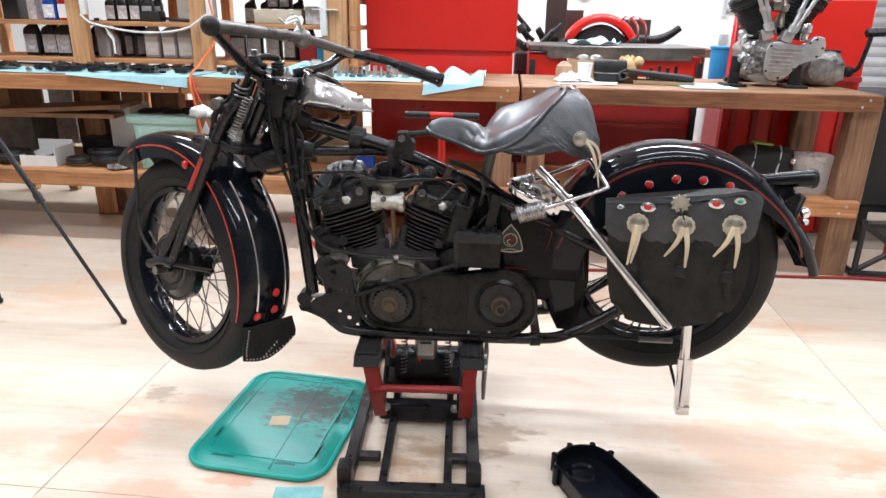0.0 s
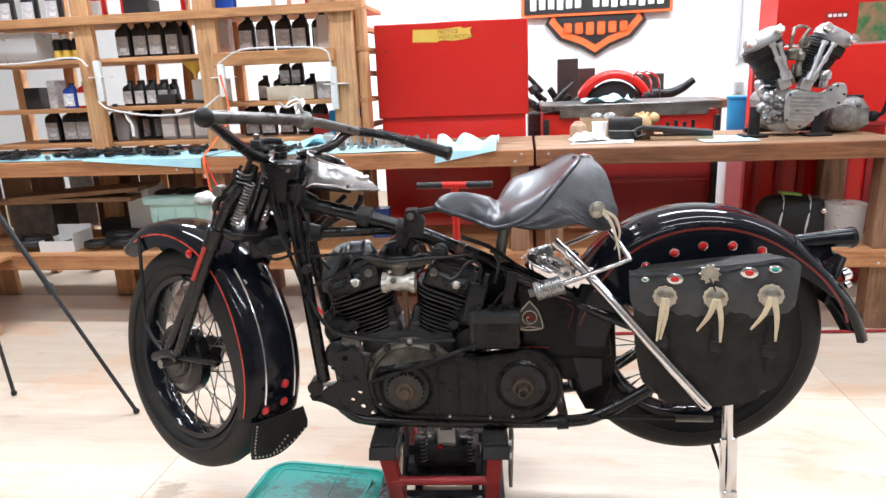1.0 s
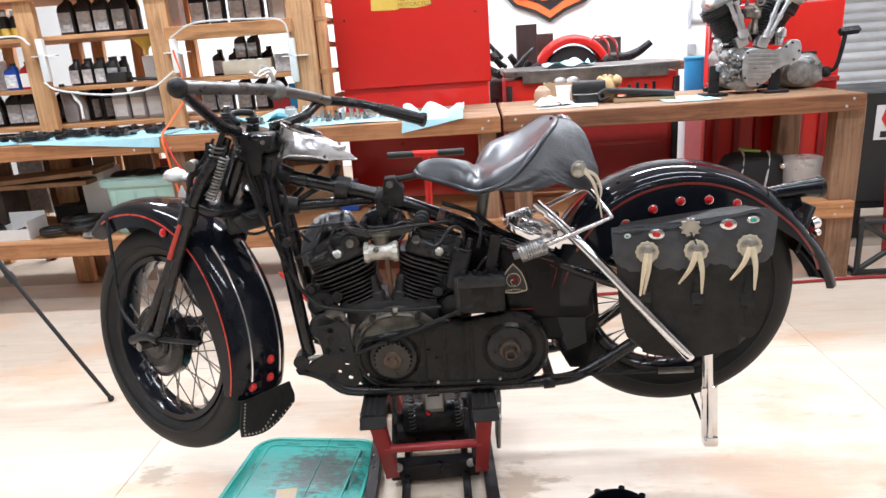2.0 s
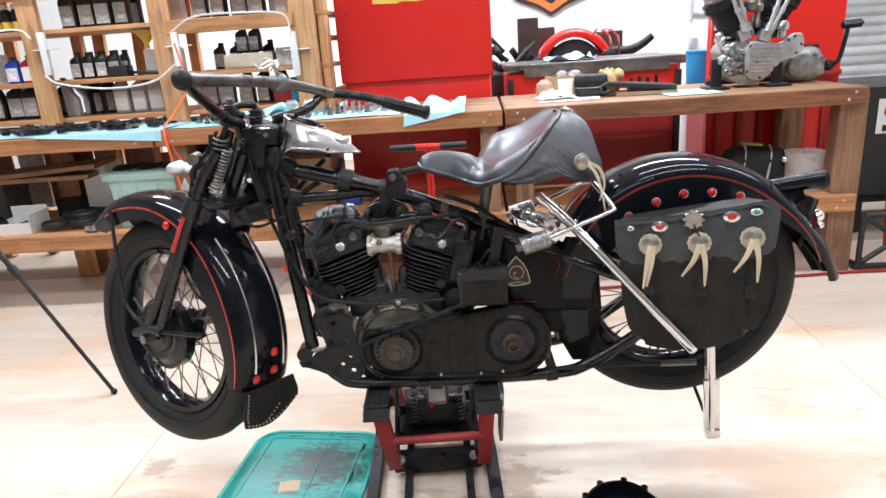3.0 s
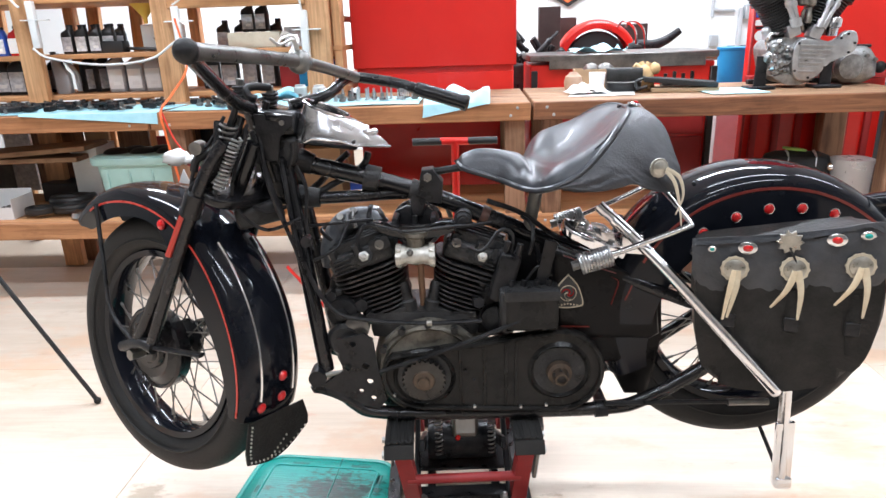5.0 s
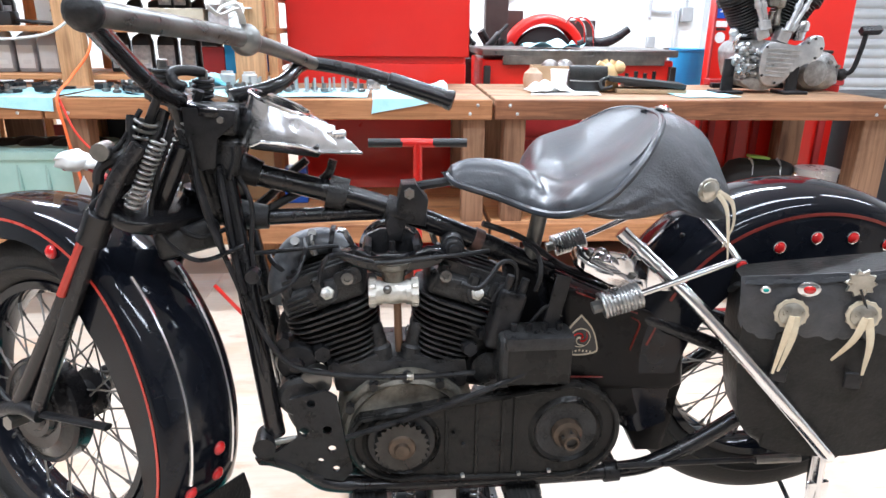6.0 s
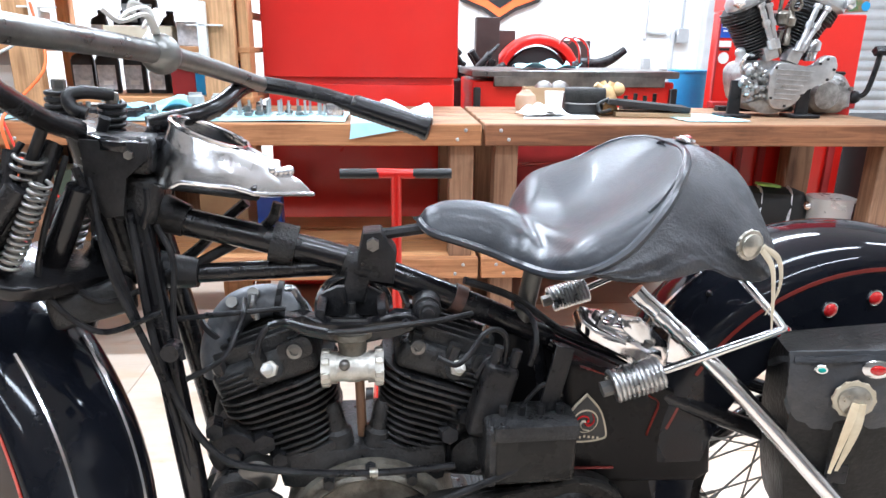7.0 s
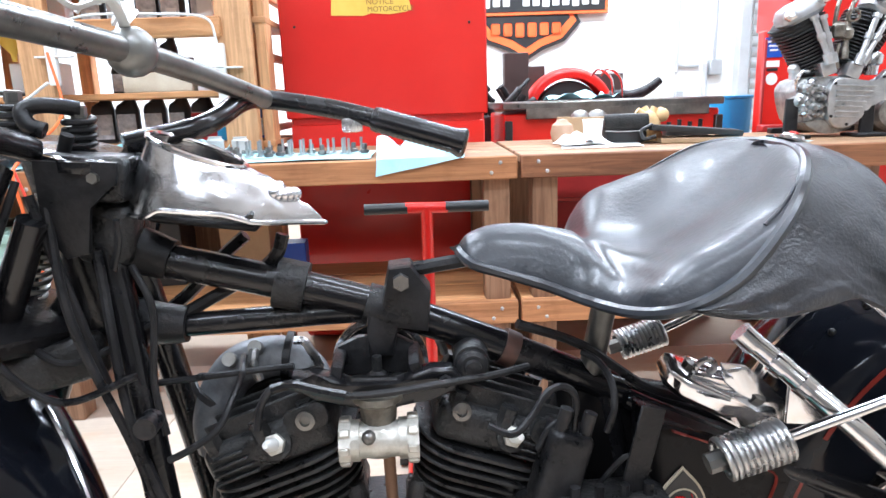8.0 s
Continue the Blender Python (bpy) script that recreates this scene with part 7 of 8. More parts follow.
# small engine parts laid out on the towels
def small_part(kind):
    bm = bmesh.new()
    if kind == 0:
        lathe(bm, [(0.012, 0), (0.016, 0.003), (0.016, 0.012), (0.009, 0.016), (0.009, 0.034), (0.004, 0.036)], None, 12)
    elif kind == 1:
        box(bm, (0.06, 0.035, 0.025), (0, 0, 0.0125), (0, 0, 20), 0.008, 2)
        rod(bm, (0.02, 0, 0.02), (0.05, 0.02, 0.025), 0.008, seg=8)
    elif kind == 2:
        lathe(bm, [(0.02, 0), (0.03, 0.0), (0.03, 0.01), (0.02, 0.01)], None, 18, closed=True)
        rod(bm, (0.02, 0, 0.006), (0.07, 0.01, 0.007), 0.006, seg=8)
    elif kind == 3:
        rod(bm, (-0.05, 0, 0.007), (0.05, 0.01, 0.007), 0.007, seg=8)
        rod(bm, (0.035, 0, 0.008), (0.05, 0.0, 0.008), 0.012, seg=6)
    else:
        rod(bm, (0, 0, 0), (0, 0, 0.006), 0.012, seg=8)
        rod(bm, (0, 0, 0.006), (0, 0, 0.055), 0.005, seg=8)
    return bm
kinds = [("bushing", STEEL, "turned grey steel bushing"), ("bracket_part", BLACK, "small black cast bracket"), ("ring_part", BLACK, "black ring-ended lever"), ("bolt_part", STEEL, "long grey steel bolt"), ("valve_pin", ALLOY, "bright steel pin standing upright")]
protos = {}
def lay(kind, x, y, r):
    nm, mt_, lb = kinds[kind]
    if kind in protos:
        o = new(nm, protos[kind].data)
        o.matrix_world = pose(x, y, BT + 0.012, 0, 0, r)
        tagged(o, lb + " on a paper towel", "metal part", "small parts on the bench")
    else:
        o = part(nm, small_part(kind), mt_)
        o.matrix_world = pose(x, y, BT + 0.012, 0, 0, r)
        protos[kind] = tagged(o, lb + " on a paper towel", "metal part", "small parts on the bench")
for k in range(74):
    lay(rnd.choice((0, 1, 1, 2, 3, 1)), rnd.uniform(-2.3, -1.02), rnd.uniform(4.15, 4.46), rnd.uniform(0, 360))
for k in range(26):
    lay(rnd.choice((0, 1, 3, 0)), rnd.uniform(-0.9, -0.1), rnd.uniform(4.16, 4.45), rnd.uniform(0, 360))
for k in range(26):
    lay(4 if k % 4 else 0, -0.28 + 0.037 * (k % 13) + rnd.uniform(-0.01, 0.01), 4.28 + 0.07 * (k // 13) + rnd.uniform(-0.015, 0.015), rnd.uniform(0, 360))
for x, y, hh in ((-0.42, 4.5, 0.075), (-0.33, 4.52, 0.07)):
    j = part("glass_jar", lathe(bmesh.new(), [(0.03, 0), (0.033, 0.004), (0.033, hh * 0.8), (0.025, hh * 0.9), (0.026, hh)], None, 20), CLEARPLASTIC)
    j.matrix_world = pose(x, y, BT + 0.004)
    tagged(j, "small clear jar of screws on the bench", "jar")

# right bench: sheet, box, pouch, glove, board, stand
ws = part("paper_sheet", sheet(bmesh.new(), lambda s, t: Vector((0.88 + 0.3 * s + 0.05 * t, 4.28 + 0.26 * t, BT + 0.003 + 0.006 * abs(noise.noise(Vector((s * 3, t * 3, 2)))))), 10, 10, 0.001), PAPER)
tagged(ws, "white paper sheet spread on the bench", "paper")
ob = thing("open_carton", "small open brown carton of parts on the bench", "box", pose(1.08, 4.72, BT, 0, 0, -4))
for sx, sy, w, d in ((0, -0.06, 0.24, 0.006), (0, 0.06, 0.24, 0.006), (-0.117, 0, 0.006, 0.12), (0.117, 0, 0.006, 0.12)):
    part("carton_side", box(bmesh.new(), (w, d, 0.1), (sx, sy, 0.05), bevel=0.001), CARDBOARD, ob, smooth=False)
part("contents", ball(ball(bmesh.new(), (-0.03, 0, 0.085), 0.045, 12), (0.04, 0.0, 0.08), 0.05, 12), STEEL, ob)
cup = part("paper_cup", lathe(bmesh.new(), [(0.03, 0), (0.031, 0.002), (0.039, 0.085), (0.041, 0.087), (0.038, 0.088), (0.03, 0.01)], None, 24), PAPER)
cup.matrix_world = pose(1.035, 4.45, BT + 0.01)
tagged(cup, "white paper cup standing on the bench", "cup")
rag = part("white_rag", sheet(bmesh.new(), lambda s, t: Vector(((s - 0.5) * 0.19, (t - 0.5) * 0.13, 0.006 + 0.055 * abs(noise.noise(Vector((s * 3.1, t * 2.7, 8)))) * math.sin(math.pi * s) + 0.03 * math.sin(math.pi * t) * math.sin(math.pi * s))), 22, 16, 0.002), PAPER)
rag.matrix_world = pose(0.98, 4.39, BT + 0.008, 0, 0, 10)
tagged(rag, "crumpled white rag lying on the bench", "rag")
pot = part("tan_pot", lathe(bmesh.new(), [(0.025, 0), (0.04, 0.008), (0.046, 0.04), (0.04, 0.07), (0.024, 0.082), (0.02, 0.09), (0.006, 0.092)], None, 22), mat("dull_tan_clay", (0.42, 0.26, 0.17), (0.55, 0.38, 0.27), rough=0.6, bump=0.2))
pot.matrix_world = pose(0.935, 4.54, BT + 0.006)
tagged(pot, "small round tan pot on the bench", "pot")
pch = part("tool_pouch", loft(bmesh.new(), [(0.15, 0.09, 0.03, 0), (0.17, 0.11, 0.04, 0.02), (0.17, 0.1, 0.04, 0.07), (0.15, 0.07, 0.03, 0.1), (0.12, 0.04, 0.018, 0.108)]), INK)
pch.matrix_world = pose(1.17, 4.5, BT + 0.005, 0, 0, -6)
part("pouch_flap", sheet(bmesh.new(), lambda s, t: Vector(((s - 0.5) * 0.168, -0.03 - 0.03 * math.sin(math.pi * t / 2), 0.108 - 0.055 * t * t)), 12, 10, 0.005), BAGLEATHER, pch)
part("zip", tube([(-0.08, -0.0565, 0.045), (0.0, -0.0585, 0.042), (0.08, -0.0565, 0.045)], 0.003, 6), STEEL, pch)
tagged(pch, "black zipped tool pouch lying on the bench", "pouch")
gl = thing("work_glove", "crumpled tan leather work glove on the bench", "glove", pose(1.27, 4.5, BT + 0.004))
bm = bmesh.new()
ball(bm, (0, 0, 0.06), 0.05, 16, (0.9, 0.8, 1.2))
for k in range(4):
    rod(bm, (0.0, 0.0, 0.08), (-0.05 + 0.035 * k, 0.02 * (k % 2), 0.135 - 0.01 * abs(k - 1.5)), 0.02, 0.013, 10)
ball(bm, (0.045, -0.01, 0.1), 0.028, 12)
part("palm", bm, GLOVE, gl)
part("cuff", loft(bmesh.new(), [(0.09, 0.06, 0.025, 0), (0.1, 0.07, 0.03, 0.02), (0.08, 0.05, 0.02, 0.05)]), GLOVE, gl)
kb = thing("knee_board", "black foam board resting on a plywood piece", "board", pose(1.42, 4.44, BT, 0, 0, -9))
part("plywood_base", box(bmesh.new(), (0.3, 0.14, 0.02), (0.02, 0, 0.01), bevel=0.003), CARDBOARD, kb)
part("foam", box(bmesh.new(), (0.33, 0.15, 0.022), (0.0, 0.0, 0.046), (0, 5, 0), 0.004, 2), CORK, kb)
part("black_handle", tube([(-0.16, -0.05, 0.07), (-0.2, -0.06, 0.05), (-0.19, -0.07, 0.02), (-0.15, -0.075, 0.03)], 0.008, 8), INK, kb)
cs = thing("casting", "small black cast bracket with studs on the bench", "metal part", pose(1.5, 4.72, BT))
part("base", box(bmesh.new(), (0.18, 0.06, 0.03), (0, 0, 0.015), bevel=0.006, seg=2), BLACK, cs)
for k in range(4):
    part("stud", rod(bmesh.new(), (-0.07 + 0.045 * k, 0, 0.03), (-0.07 + 0.045 * k, 0, 0.065 + 0.01 * (k % 2)), 0.01, seg=8), BLACK, cs)

# ---- engine on its stand ----
en = thing("v_twin_engine", "polished aluminium V-twin engine with black cylinders on a stand", "engine", pose(1.98, 4.5, BT, 0, 0, 0) @ Matrix.Diagonal((1.15, 1.15, 1.15, 1)))
EM = Matrix.Rotation(radians(90), 4, "X")
CAST = mat("bright_cast_aluminium", (0.42, 0.43, 0.44), (0.66, 0.67, 0.68), rough=0.38, rvar=0.12, metal=0.85, scale=22, bump=0.3, fine=150)
def outline(pts, k=3):
    return [(p.x, p.y) for p in bend([(x, y, 0) for x, y in pts + pts[:1]], k)][:-1]
part("crankcase", plate(bmesh.new(), outline([(-0.15, 0.15), (-0.12, 0.06), (-0.08, 0.022), (0.0, 0.02), (0.06, 0.05), (0.1, 0.1), (0.1, 0.16), (0.05, 0.19), (-0.06, 0.2), (-0.13, 0.19)]), 0.15, EM @ Matrix.Translation((0, 0, -0.09)), 0.014, 3), AGED, en)
cover = part("timing_cover", plate(bmesh.new(), outline([(-0.055, 0.162), (-0.031, 0.192), (0.032, 0.186), (0.104, 0.178), (0.123, 0.207), (0.147, 0.218), (0.177, 0.211), (0.186, 0.171), (0.176, 0.137), (0.138, 0.118), (0.084, 0.104), (0.063, 0.063), (0.018, 0.035), (-0.02, 0.03), (-0.05, 0.06), (-0.058, 0.12)]), 0.03, EM @ Matrix.Translation((0, 0, 0.058)), 0.007, 3), CAST, en, "ribbed bright aluminium cover")
for k in range(7):
    part("cover_rib", box(bmesh.new(), (0.135 - 0.011 * k, 0.01, 0.0055), (0.032 - 0.005 * k, -0.091, 0.165 - 0.0165 * k), (0, 3, 0), 0.0022, 2), CAST, cover)
for x, z in ((0.145, 0.205), (0.174, 0.17), (0.12, 0.19), (-0.04, 0.175), (-0.045, 0.07), (0.07, 0.08), (0.155, 0.135), (0.01, 0.042)):
    part("cover_screw", rod(bmesh.new(), (x, -0.085, z), (x, -0.092, z), 0.005, seg=8), INK, cover)
part("lower_sump", plate(bmesh.new(), outline([(-0.12, 0.05), (-0.09, 0.025), (-0.04, 0.012), (0.02, 0.02), (0.06, 0.05), (0.02, 0.05), (-0.05, 0.062)]), 0.05, EM @ Matrix.Translation((0, 0, 0.02)), 0.008, 2), AGED, en)
for k in range(20):
    a, d = k * 2.4, 0.011 * math.sqrt(k)
    x, z, r = -0.105 + d * math.cos(a) * 1.05, 0.118 + 1.25 * d * math.sin(a), 0.011 + 0.007 * ((k * 7) % 5) / 4
    part("oil_pump_part", lathe(bmesh.new(), [(r, 0), (r, 0.016 + 0.006 * (k % 3)), (r * 0.75, 0.02 + 0.006 * (k % 3)), (r * 0.5, 0.024 + 0.006 * (k % 3)), (r * 0.45, 0.034 + 0.006 * (k % 3))], EM @ Matrix.Translation((x, z, 0.055)), (6, 14, 10)[k % 3]), (CAST, POLISHED, AGED)[k % 3], en)
part("oil_line", tube([(-0.15, -0.06, 0.16), (-0.165, -0.08, 0.19), (-0.15, -0.085, 0.215), (-0.12, -0.07, 0.215)], 0.006, 8), POLISHED, en)
part("breather_boss", ball(rod(bmesh.new(), (-0.145, -0.03, 0.19), (-0.145, -0.03, 0.225), 0.018, seg=14), (-0.15, -0.03, 0.225), 0.019, 14), CAST, en)
part("tappet_block", box(bmesh.new(), (0.05, 0.05, 0.05), (-0.06, -0.055, 0.225), (0, -20, 0), 0.008, 2), CAST, en)
part("tappet_block", box(bmesh.new(), (0.05, 0.05, 0.05), (0.028, -0.055, 0.215), (0, 20, 0), 0.008, 2), CAST, en)
for lean, x0, nm in ((-26, -0.06, "front_cylinder"), (26, 0.032, "rear_cylinder")):
    s = 1 if lean > 0 else -1
    m = Matrix.Translation((x0, 0.0, 0.212)) @ Matrix.Rotation(radians(lean), 4, "Y")
    c = part(nm, lathe(bmesh.new(), [(0.045, 0), (0.045, 0.15), (0.04, 0.16)], m, 24), INK, en, "black finned cylinder")
    for k in range(12):
        part("fin", plate(bmesh.new(), rounded(0.11 + 0.0025 * k, 0.13, 0.045, 5), 0.0042, m @ Matrix.Translation((0, 0, 0.014 + 0.0112 * k)), 0.001, 1), INK, c)
    part("head", loft(bmesh.new(), [(0.13, 0.13, 0.04, 0.148), (0.145, 0.14, 0.05, 0.16), (0.145, 0.14, 0.05, 0.19), (0.11, 0.12, 0.04, 0.205)]), INK, c).matrix_local = m
    for k in range(4):
        part("head_fin", plate(bmesh.new(), rounded(0.158, 0.15, 0.05, 5), 0.004, m @ Matrix.Translation((0, 0, 0.15 + 0.0115 * k)), 0.001, 1), INK, c)
    part("rocker_cover", loft(bmesh.new(), [(0.12, 0.08, 0.03, 0.188), (0.15, 0.1, 0.035, 0.2), (0.155, 0.1, 0.04, 0.222), (0.13, 0.08, 0.035, 0.243), (0.08, 0.05, 0.022, 0.25)]), CAST, c).matrix_local = m @ Matrix.Translation((0, -0.04, 0))
    for k in (-0.058, 0.058):
        part("rocker_nut", lathe(bmesh.new(), [(0.019, 0), (0.021, 0.006), (0.021, 0.02), (0.014, 0.026), (0.004, 0.027)], m @ Matrix.Translation((k, -0.086, 0.222)) @ Matrix.Rotation(radians(70), 4, "X"), 6), POLISHED, c)
    for k in (0, 1):
        p0 = Vector((-0.062 + 0.012 * k, -0.085, 0.24)) if s < 0 else Vector((0.03 + 0.012 * k, -0.085, 0.232))
        p1 = Vector((-0.129 + 0.028 * k, -0.085, 0.388)) if s < 0 else Vector((0.08 + 0.036 * k, -0.085, 0.388 - 0.01 * k))
        part("pushrod_tube", rod(bmesh.new(), p0, p1, 0.0095), CAST, c)
        part("pushrod_collar", rod(bmesh.new(), p0, p0.lerp(p1, 0.2), 0.0155), CAST, c)
        part("pushrod_collar", rod(bmesh.new(), p0.lerp(p1, 0.5), p0.lerp(p1, 0.62), 0.0135), CAST, c)
        part("pushrod_collar", rod(bmesh.new(), p0.lerp(p1, 0.92), p1, 0.014), CAST, c)
BRASS = mat("tarnished_brass", (0.12, 0.105, 0.085), (0.34, 0.31, 0.27), rough=0.4, metal=0.8, scale=40, bump=0.3)
cb = part("carburettor", lathe(bmesh.new(), [(0.008, 0), (0.013, 0.004), (0.013, 0.03), (0.01, 0.035), (0.01, 0.06), (0.02, 0.066), (0.022, 0.09), (0.014, 0.1), (0.01, 0.12)], Matrix.Translation((-0.008, -0.07, 0.25)), 18), BRASS, en, "tarnished brass carburettor")
part("float_bowl", lathe(bmesh.new(), [(0.01, 0), (0.02, 0.006), (0.022, 0.04), (0.014, 0.05), (0.006, 0.054)], Matrix.Translation((-0.038, -0.075, 0.315)), 18), BRASS, cb)
part("throttle_ring", lathe(bmesh.new(), [(0.016, -0.006), (0.022, -0.005), (0.022, 0.005), (0.016, 0.006)], EM @ Matrix.Translation((0.0, 0.385, 0.085)), 22, closed=True), BRASS, cb)
for p0, p1, p2 in (((-0.05, -0.07, 0.36), (-0.045, -0.07, 0.41), (-0.03, -0.06, 0.45)), ((-0.01, -0.07, 0.37), (0.01, -0.06, 0.42), (0.03, -0.05, 0.44)), ((-0.04, -0.05, 0.44), (-0.01, -0.05, 0.452), (0.02, -0.05, 0.445)), ((-0.03, -0.07, 0.3), (-0.035, -0.07, 0.26), (-0.02, -0.06, 0.225))):
    part("linkage", tube([p0, p1, p2], 0.007, 8), BRASS, cb)
part("intake", rod(bmesh.new(), (-0.09, -0.02, 0.34), (0.07, -0.02, 0.34), 0.02), GREASE, en)
part("distributor", lathe(bmesh.new(), [(0.02, -0.03), (0.022, 0.0), (0.03, 0.005), (0.032, 0.03), (0.024, 0.042), (0.01, 0.046)], Matrix.Translation((0.1, -0.05, 0.228)), 22), POLISHED, en, "polished round distributor")
for x in (-0.172, 0.085):
    part("stand_leg", plate(bmesh.new(), [(-0.024, 0), (0.024, 0), (0.02, 0.13), (-0.02, 0.13)], 0.012, EM @ Matrix.Translation((x, 0, 0.07)), 0.002, 1), BLACK, en)
    part("stand_foot", box(bmesh.new(), (0.1, 0.1, 0.012), (x, -0.07, 0.007), bevel=0.003), BLACK, en)
part("stand_bar", box(bmesh.new(), (0.3, 0.03, 0.02), (-0.02, 0.06, 0.02), bevel=0.003), BLACK, en)

tr = thing("gearbox", "dull grey aluminium gearbox with a kick start arm", "gearbox", pose(2.26, 4.6, BT, 0, 0, 4) @ Matrix.Diagonal((0.95, 0.95, 0.95, 1)))
part("case", loft(bmesh.new(), [(0.16, 0.16, 0.04, 0.01), (0.24, 0.2, 0.05, 0.04), (0.24, 0.2, 0.06, 0.12), (0.18, 0.16, 0.05, 0.17), (0.12, 0.1, 0.03, 0.19)]), AGED, tr)
part("end_cover", lathe(bmesh.new(), [(0.07, 0), (0.075, 0.02), (0.06, 0.04), (0.02, 0.045)], EM @ Matrix.Translation((-0.05, 0.09, 0.09)), 28), AGED, tr)
part("top_cover", box(bmesh.new(), (0.14, 0.05, 0.018), (0.02, -0.03, 0.185), (0, 0, 4), 0.006), BLACK, tr)
for k in range(5):
    part("case_bolt", rod(bmesh.new(), (-0.1 + 0.045 * k, -0.1, 0.12 + 0.02 * (k % 2)), (-0.1 + 0.045 * k, -0.115, 0.12 + 0.02 * (k % 2)), 0.01, seg=6), STEEL, tr)
part("kick_arm", tube([(0.13, -0.06, 0.08), (0.17, -0.09, 0.1), (0.19, -0.1, 0.2), (0.2, -0.1, 0.27)], 0.012, 10), BLACK, tr)
part("kick_boss", ball(bmesh.new(), (0.14, -0.06, 0.08), 0.03, 14), BLACK, tr)
part("kick_pedal", rod(rod(bmesh.new(), (0.17, -0.1, 0.285), (0.27, -0.1, 0.29), 0.022, seg=4), (0.18, -0.1, 0.285), (0.28, -0.1, 0.29), 0.008), BLACK, tr, "black kick pedal")

# ---- red locker with labels, poster and the far corner ----
lk = thing("red_locker", "tall red steel locker with stickers and a poster", "locker", pose(1.908, 4.9, 0))
part("body", box(bmesh.new(), (0.732, 0.06, 1.345), (0.366, 0.03, 0.674), bevel=0.006), RED, lk)
part("upper_cabinet", box(bmesh.new(), (0.625, 0.3, 0.75), (0.43, 0.17, 1.735), bevel=0.008), RED, lk)
part("foot_flange", box(bmesh.new(), (0.72, 0.06, 0.03), (0.35, -0.032, 0.925), bevel=0.004), DEEPRED, lk)
part("panel_edge", box(bmesh.new(), (0.012, 0.01, 1.3), (0.006, -0.005, 0.66), bevel=0.002), DEEPRED, lk)
for k in range(6):
    part("lower_rib", box(bmesh.new(), (0.035, 0.02, 0.85), (0.06 + 0.12 * k, -0.012, 0.45), bevel=0.005, seg=2), DEEPRED, lk)
part("round_sticker", lathe(bmesh.new(), [(0.027, 0), (0.027, 0.001), (0.002, 0.0012)], pose(0.045, -0.0005, 1.14, 90, 0, 0), 24), PAPER, lk)
part("blue_label", box(bmesh.new(), (0.08, 0.002, 0.085), (0.045, -0.002, 1.275), bevel=0.0005), BLUE, lk, "blue and white label")
for k in range(3):
    part("label_bar", box(bmesh.new(), (0.06 - 0.012 * k, 0.001, 0.008), (0.045, -0.004, 1.3 - 0.018 * k)), PAPER, lk)
part("white_label", box(bmesh.new(), (0.06, 0.002, 0.028), (0.045, -0.002, 1.205), bevel=0.0005), PAPER, lk)
part("slot", box(bmesh.new(), (0.05, 0.004, 0.012), (0.045, -0.001, 1.18), bevel=0.001), INK, lk)
pst = part("poster", box(bmesh.new(), (0.21, 0.003, 0.2), (0.632, 0.0175, 1.46), bevel=0.0005), mat("poster_print", (0.02, 0.2, 0.07), (0.55, 0.2, 0.14), rough=0.4, scale=16, mix=0.52), lk, "green and red printed poster")
part("poster_sticker", lathe(bmesh.new(), [(0.022, 0), (0.022, 0.001), (0.002, 0.0012)], pose(0.722, 0.014, 1.385, 90, 0, 0), 20), SKYBLUE, lk)
part("maker_plate", box(bmesh.new(), (0.12, 0.002, 0.04), (0.42, 0.018, 1.5), bevel=0.0005), DEEPRED, lk)
for k in range(4):
    part("plate_bar", box(bmesh.new(), (0.018, 0.001, 0.016), (0.385 + 0.025 * k, 0.0155, 1.5)), PAPER, lk)
gs = part("grey_stand", box(bmesh.new(), (0.26, 0.26, 0.78), (0, 0, 0.39), bevel=0.006), GALV, smooth=False)
gs.matrix_world = pose(2.1, 5.6, 0)
tagged(gs, "pale grey steel stand behind the bench", "stand")
bk_ = part("blue_bin", lathe(bmesh.new(), [(0.09, 0), (0.105, 0.002), (0.11, 0.27), (0.117, 0.272), (0.117, 0.285), (0.1, 0.287)], None, 24), SKYBLUE)
bk_.matrix_world = pose(2.1, 5.6, 0.781)
tagged(bk_, "bright blue plastic bin on a stand behind the bench", "bin")
# roll-up door and steel column on the back wall
rd = thing("door_1", "grey corrugated steel roll-up door", "door", pose(0, WALL_Y, 0), kind="structure")
for k in range(34):
    part("slat", sheet(bmesh.new(), lambda s, t: Vector((3.62 + 3.3 * s, -0.012 - 0.018 * math.sin(math.pi * t) , 0.004 + 0.1 * k + 0.098 * t)), 1, 5, 0.002), GALV, rd)
col = slab("column", (0.1, 0.12, CEILING), (3.5, WALL_Y - 0.065, CEILING / 2), GALV, "grey steel column beside the roll-up door", category="column", bevel=0.006)
pp = thing("conduit", "grey electrical conduit with boxes on the wall", "conduit", pose(3.0, WALL_Y, 0), kind="")
part("pipe", tube([(-0.12, -0.03, 3.0), (-0.12, -0.03, 1.42), (-0.11, -0.03, 1.36), (0.0, -0.03, 1.34), (0.1, -0.03, 1.34)], 0.016, 8), GALV, pp)
part("pipe", rod(bmesh.new(), (0.16, -0.04, 0.4), (0.16, -0.04, 1.36), 0.024), GALV, pp)
part("pipe", rod(bmesh.new(), (0.25, -0.03, 1.35), (0.25, -0.03, 3.0), 0.013), GALV, pp)
part("junction_box", box(bmesh.new(), (0.12, 0.08, 0.14), (0.25, -0.045, 1.32), bevel=0.008), GALV, pp)
part("junction_box", box(bmesh.new(), (0.08, 0.06, 0.11), (-0.09, -0.035, 1.05), bevel=0.006), GALV, pp)
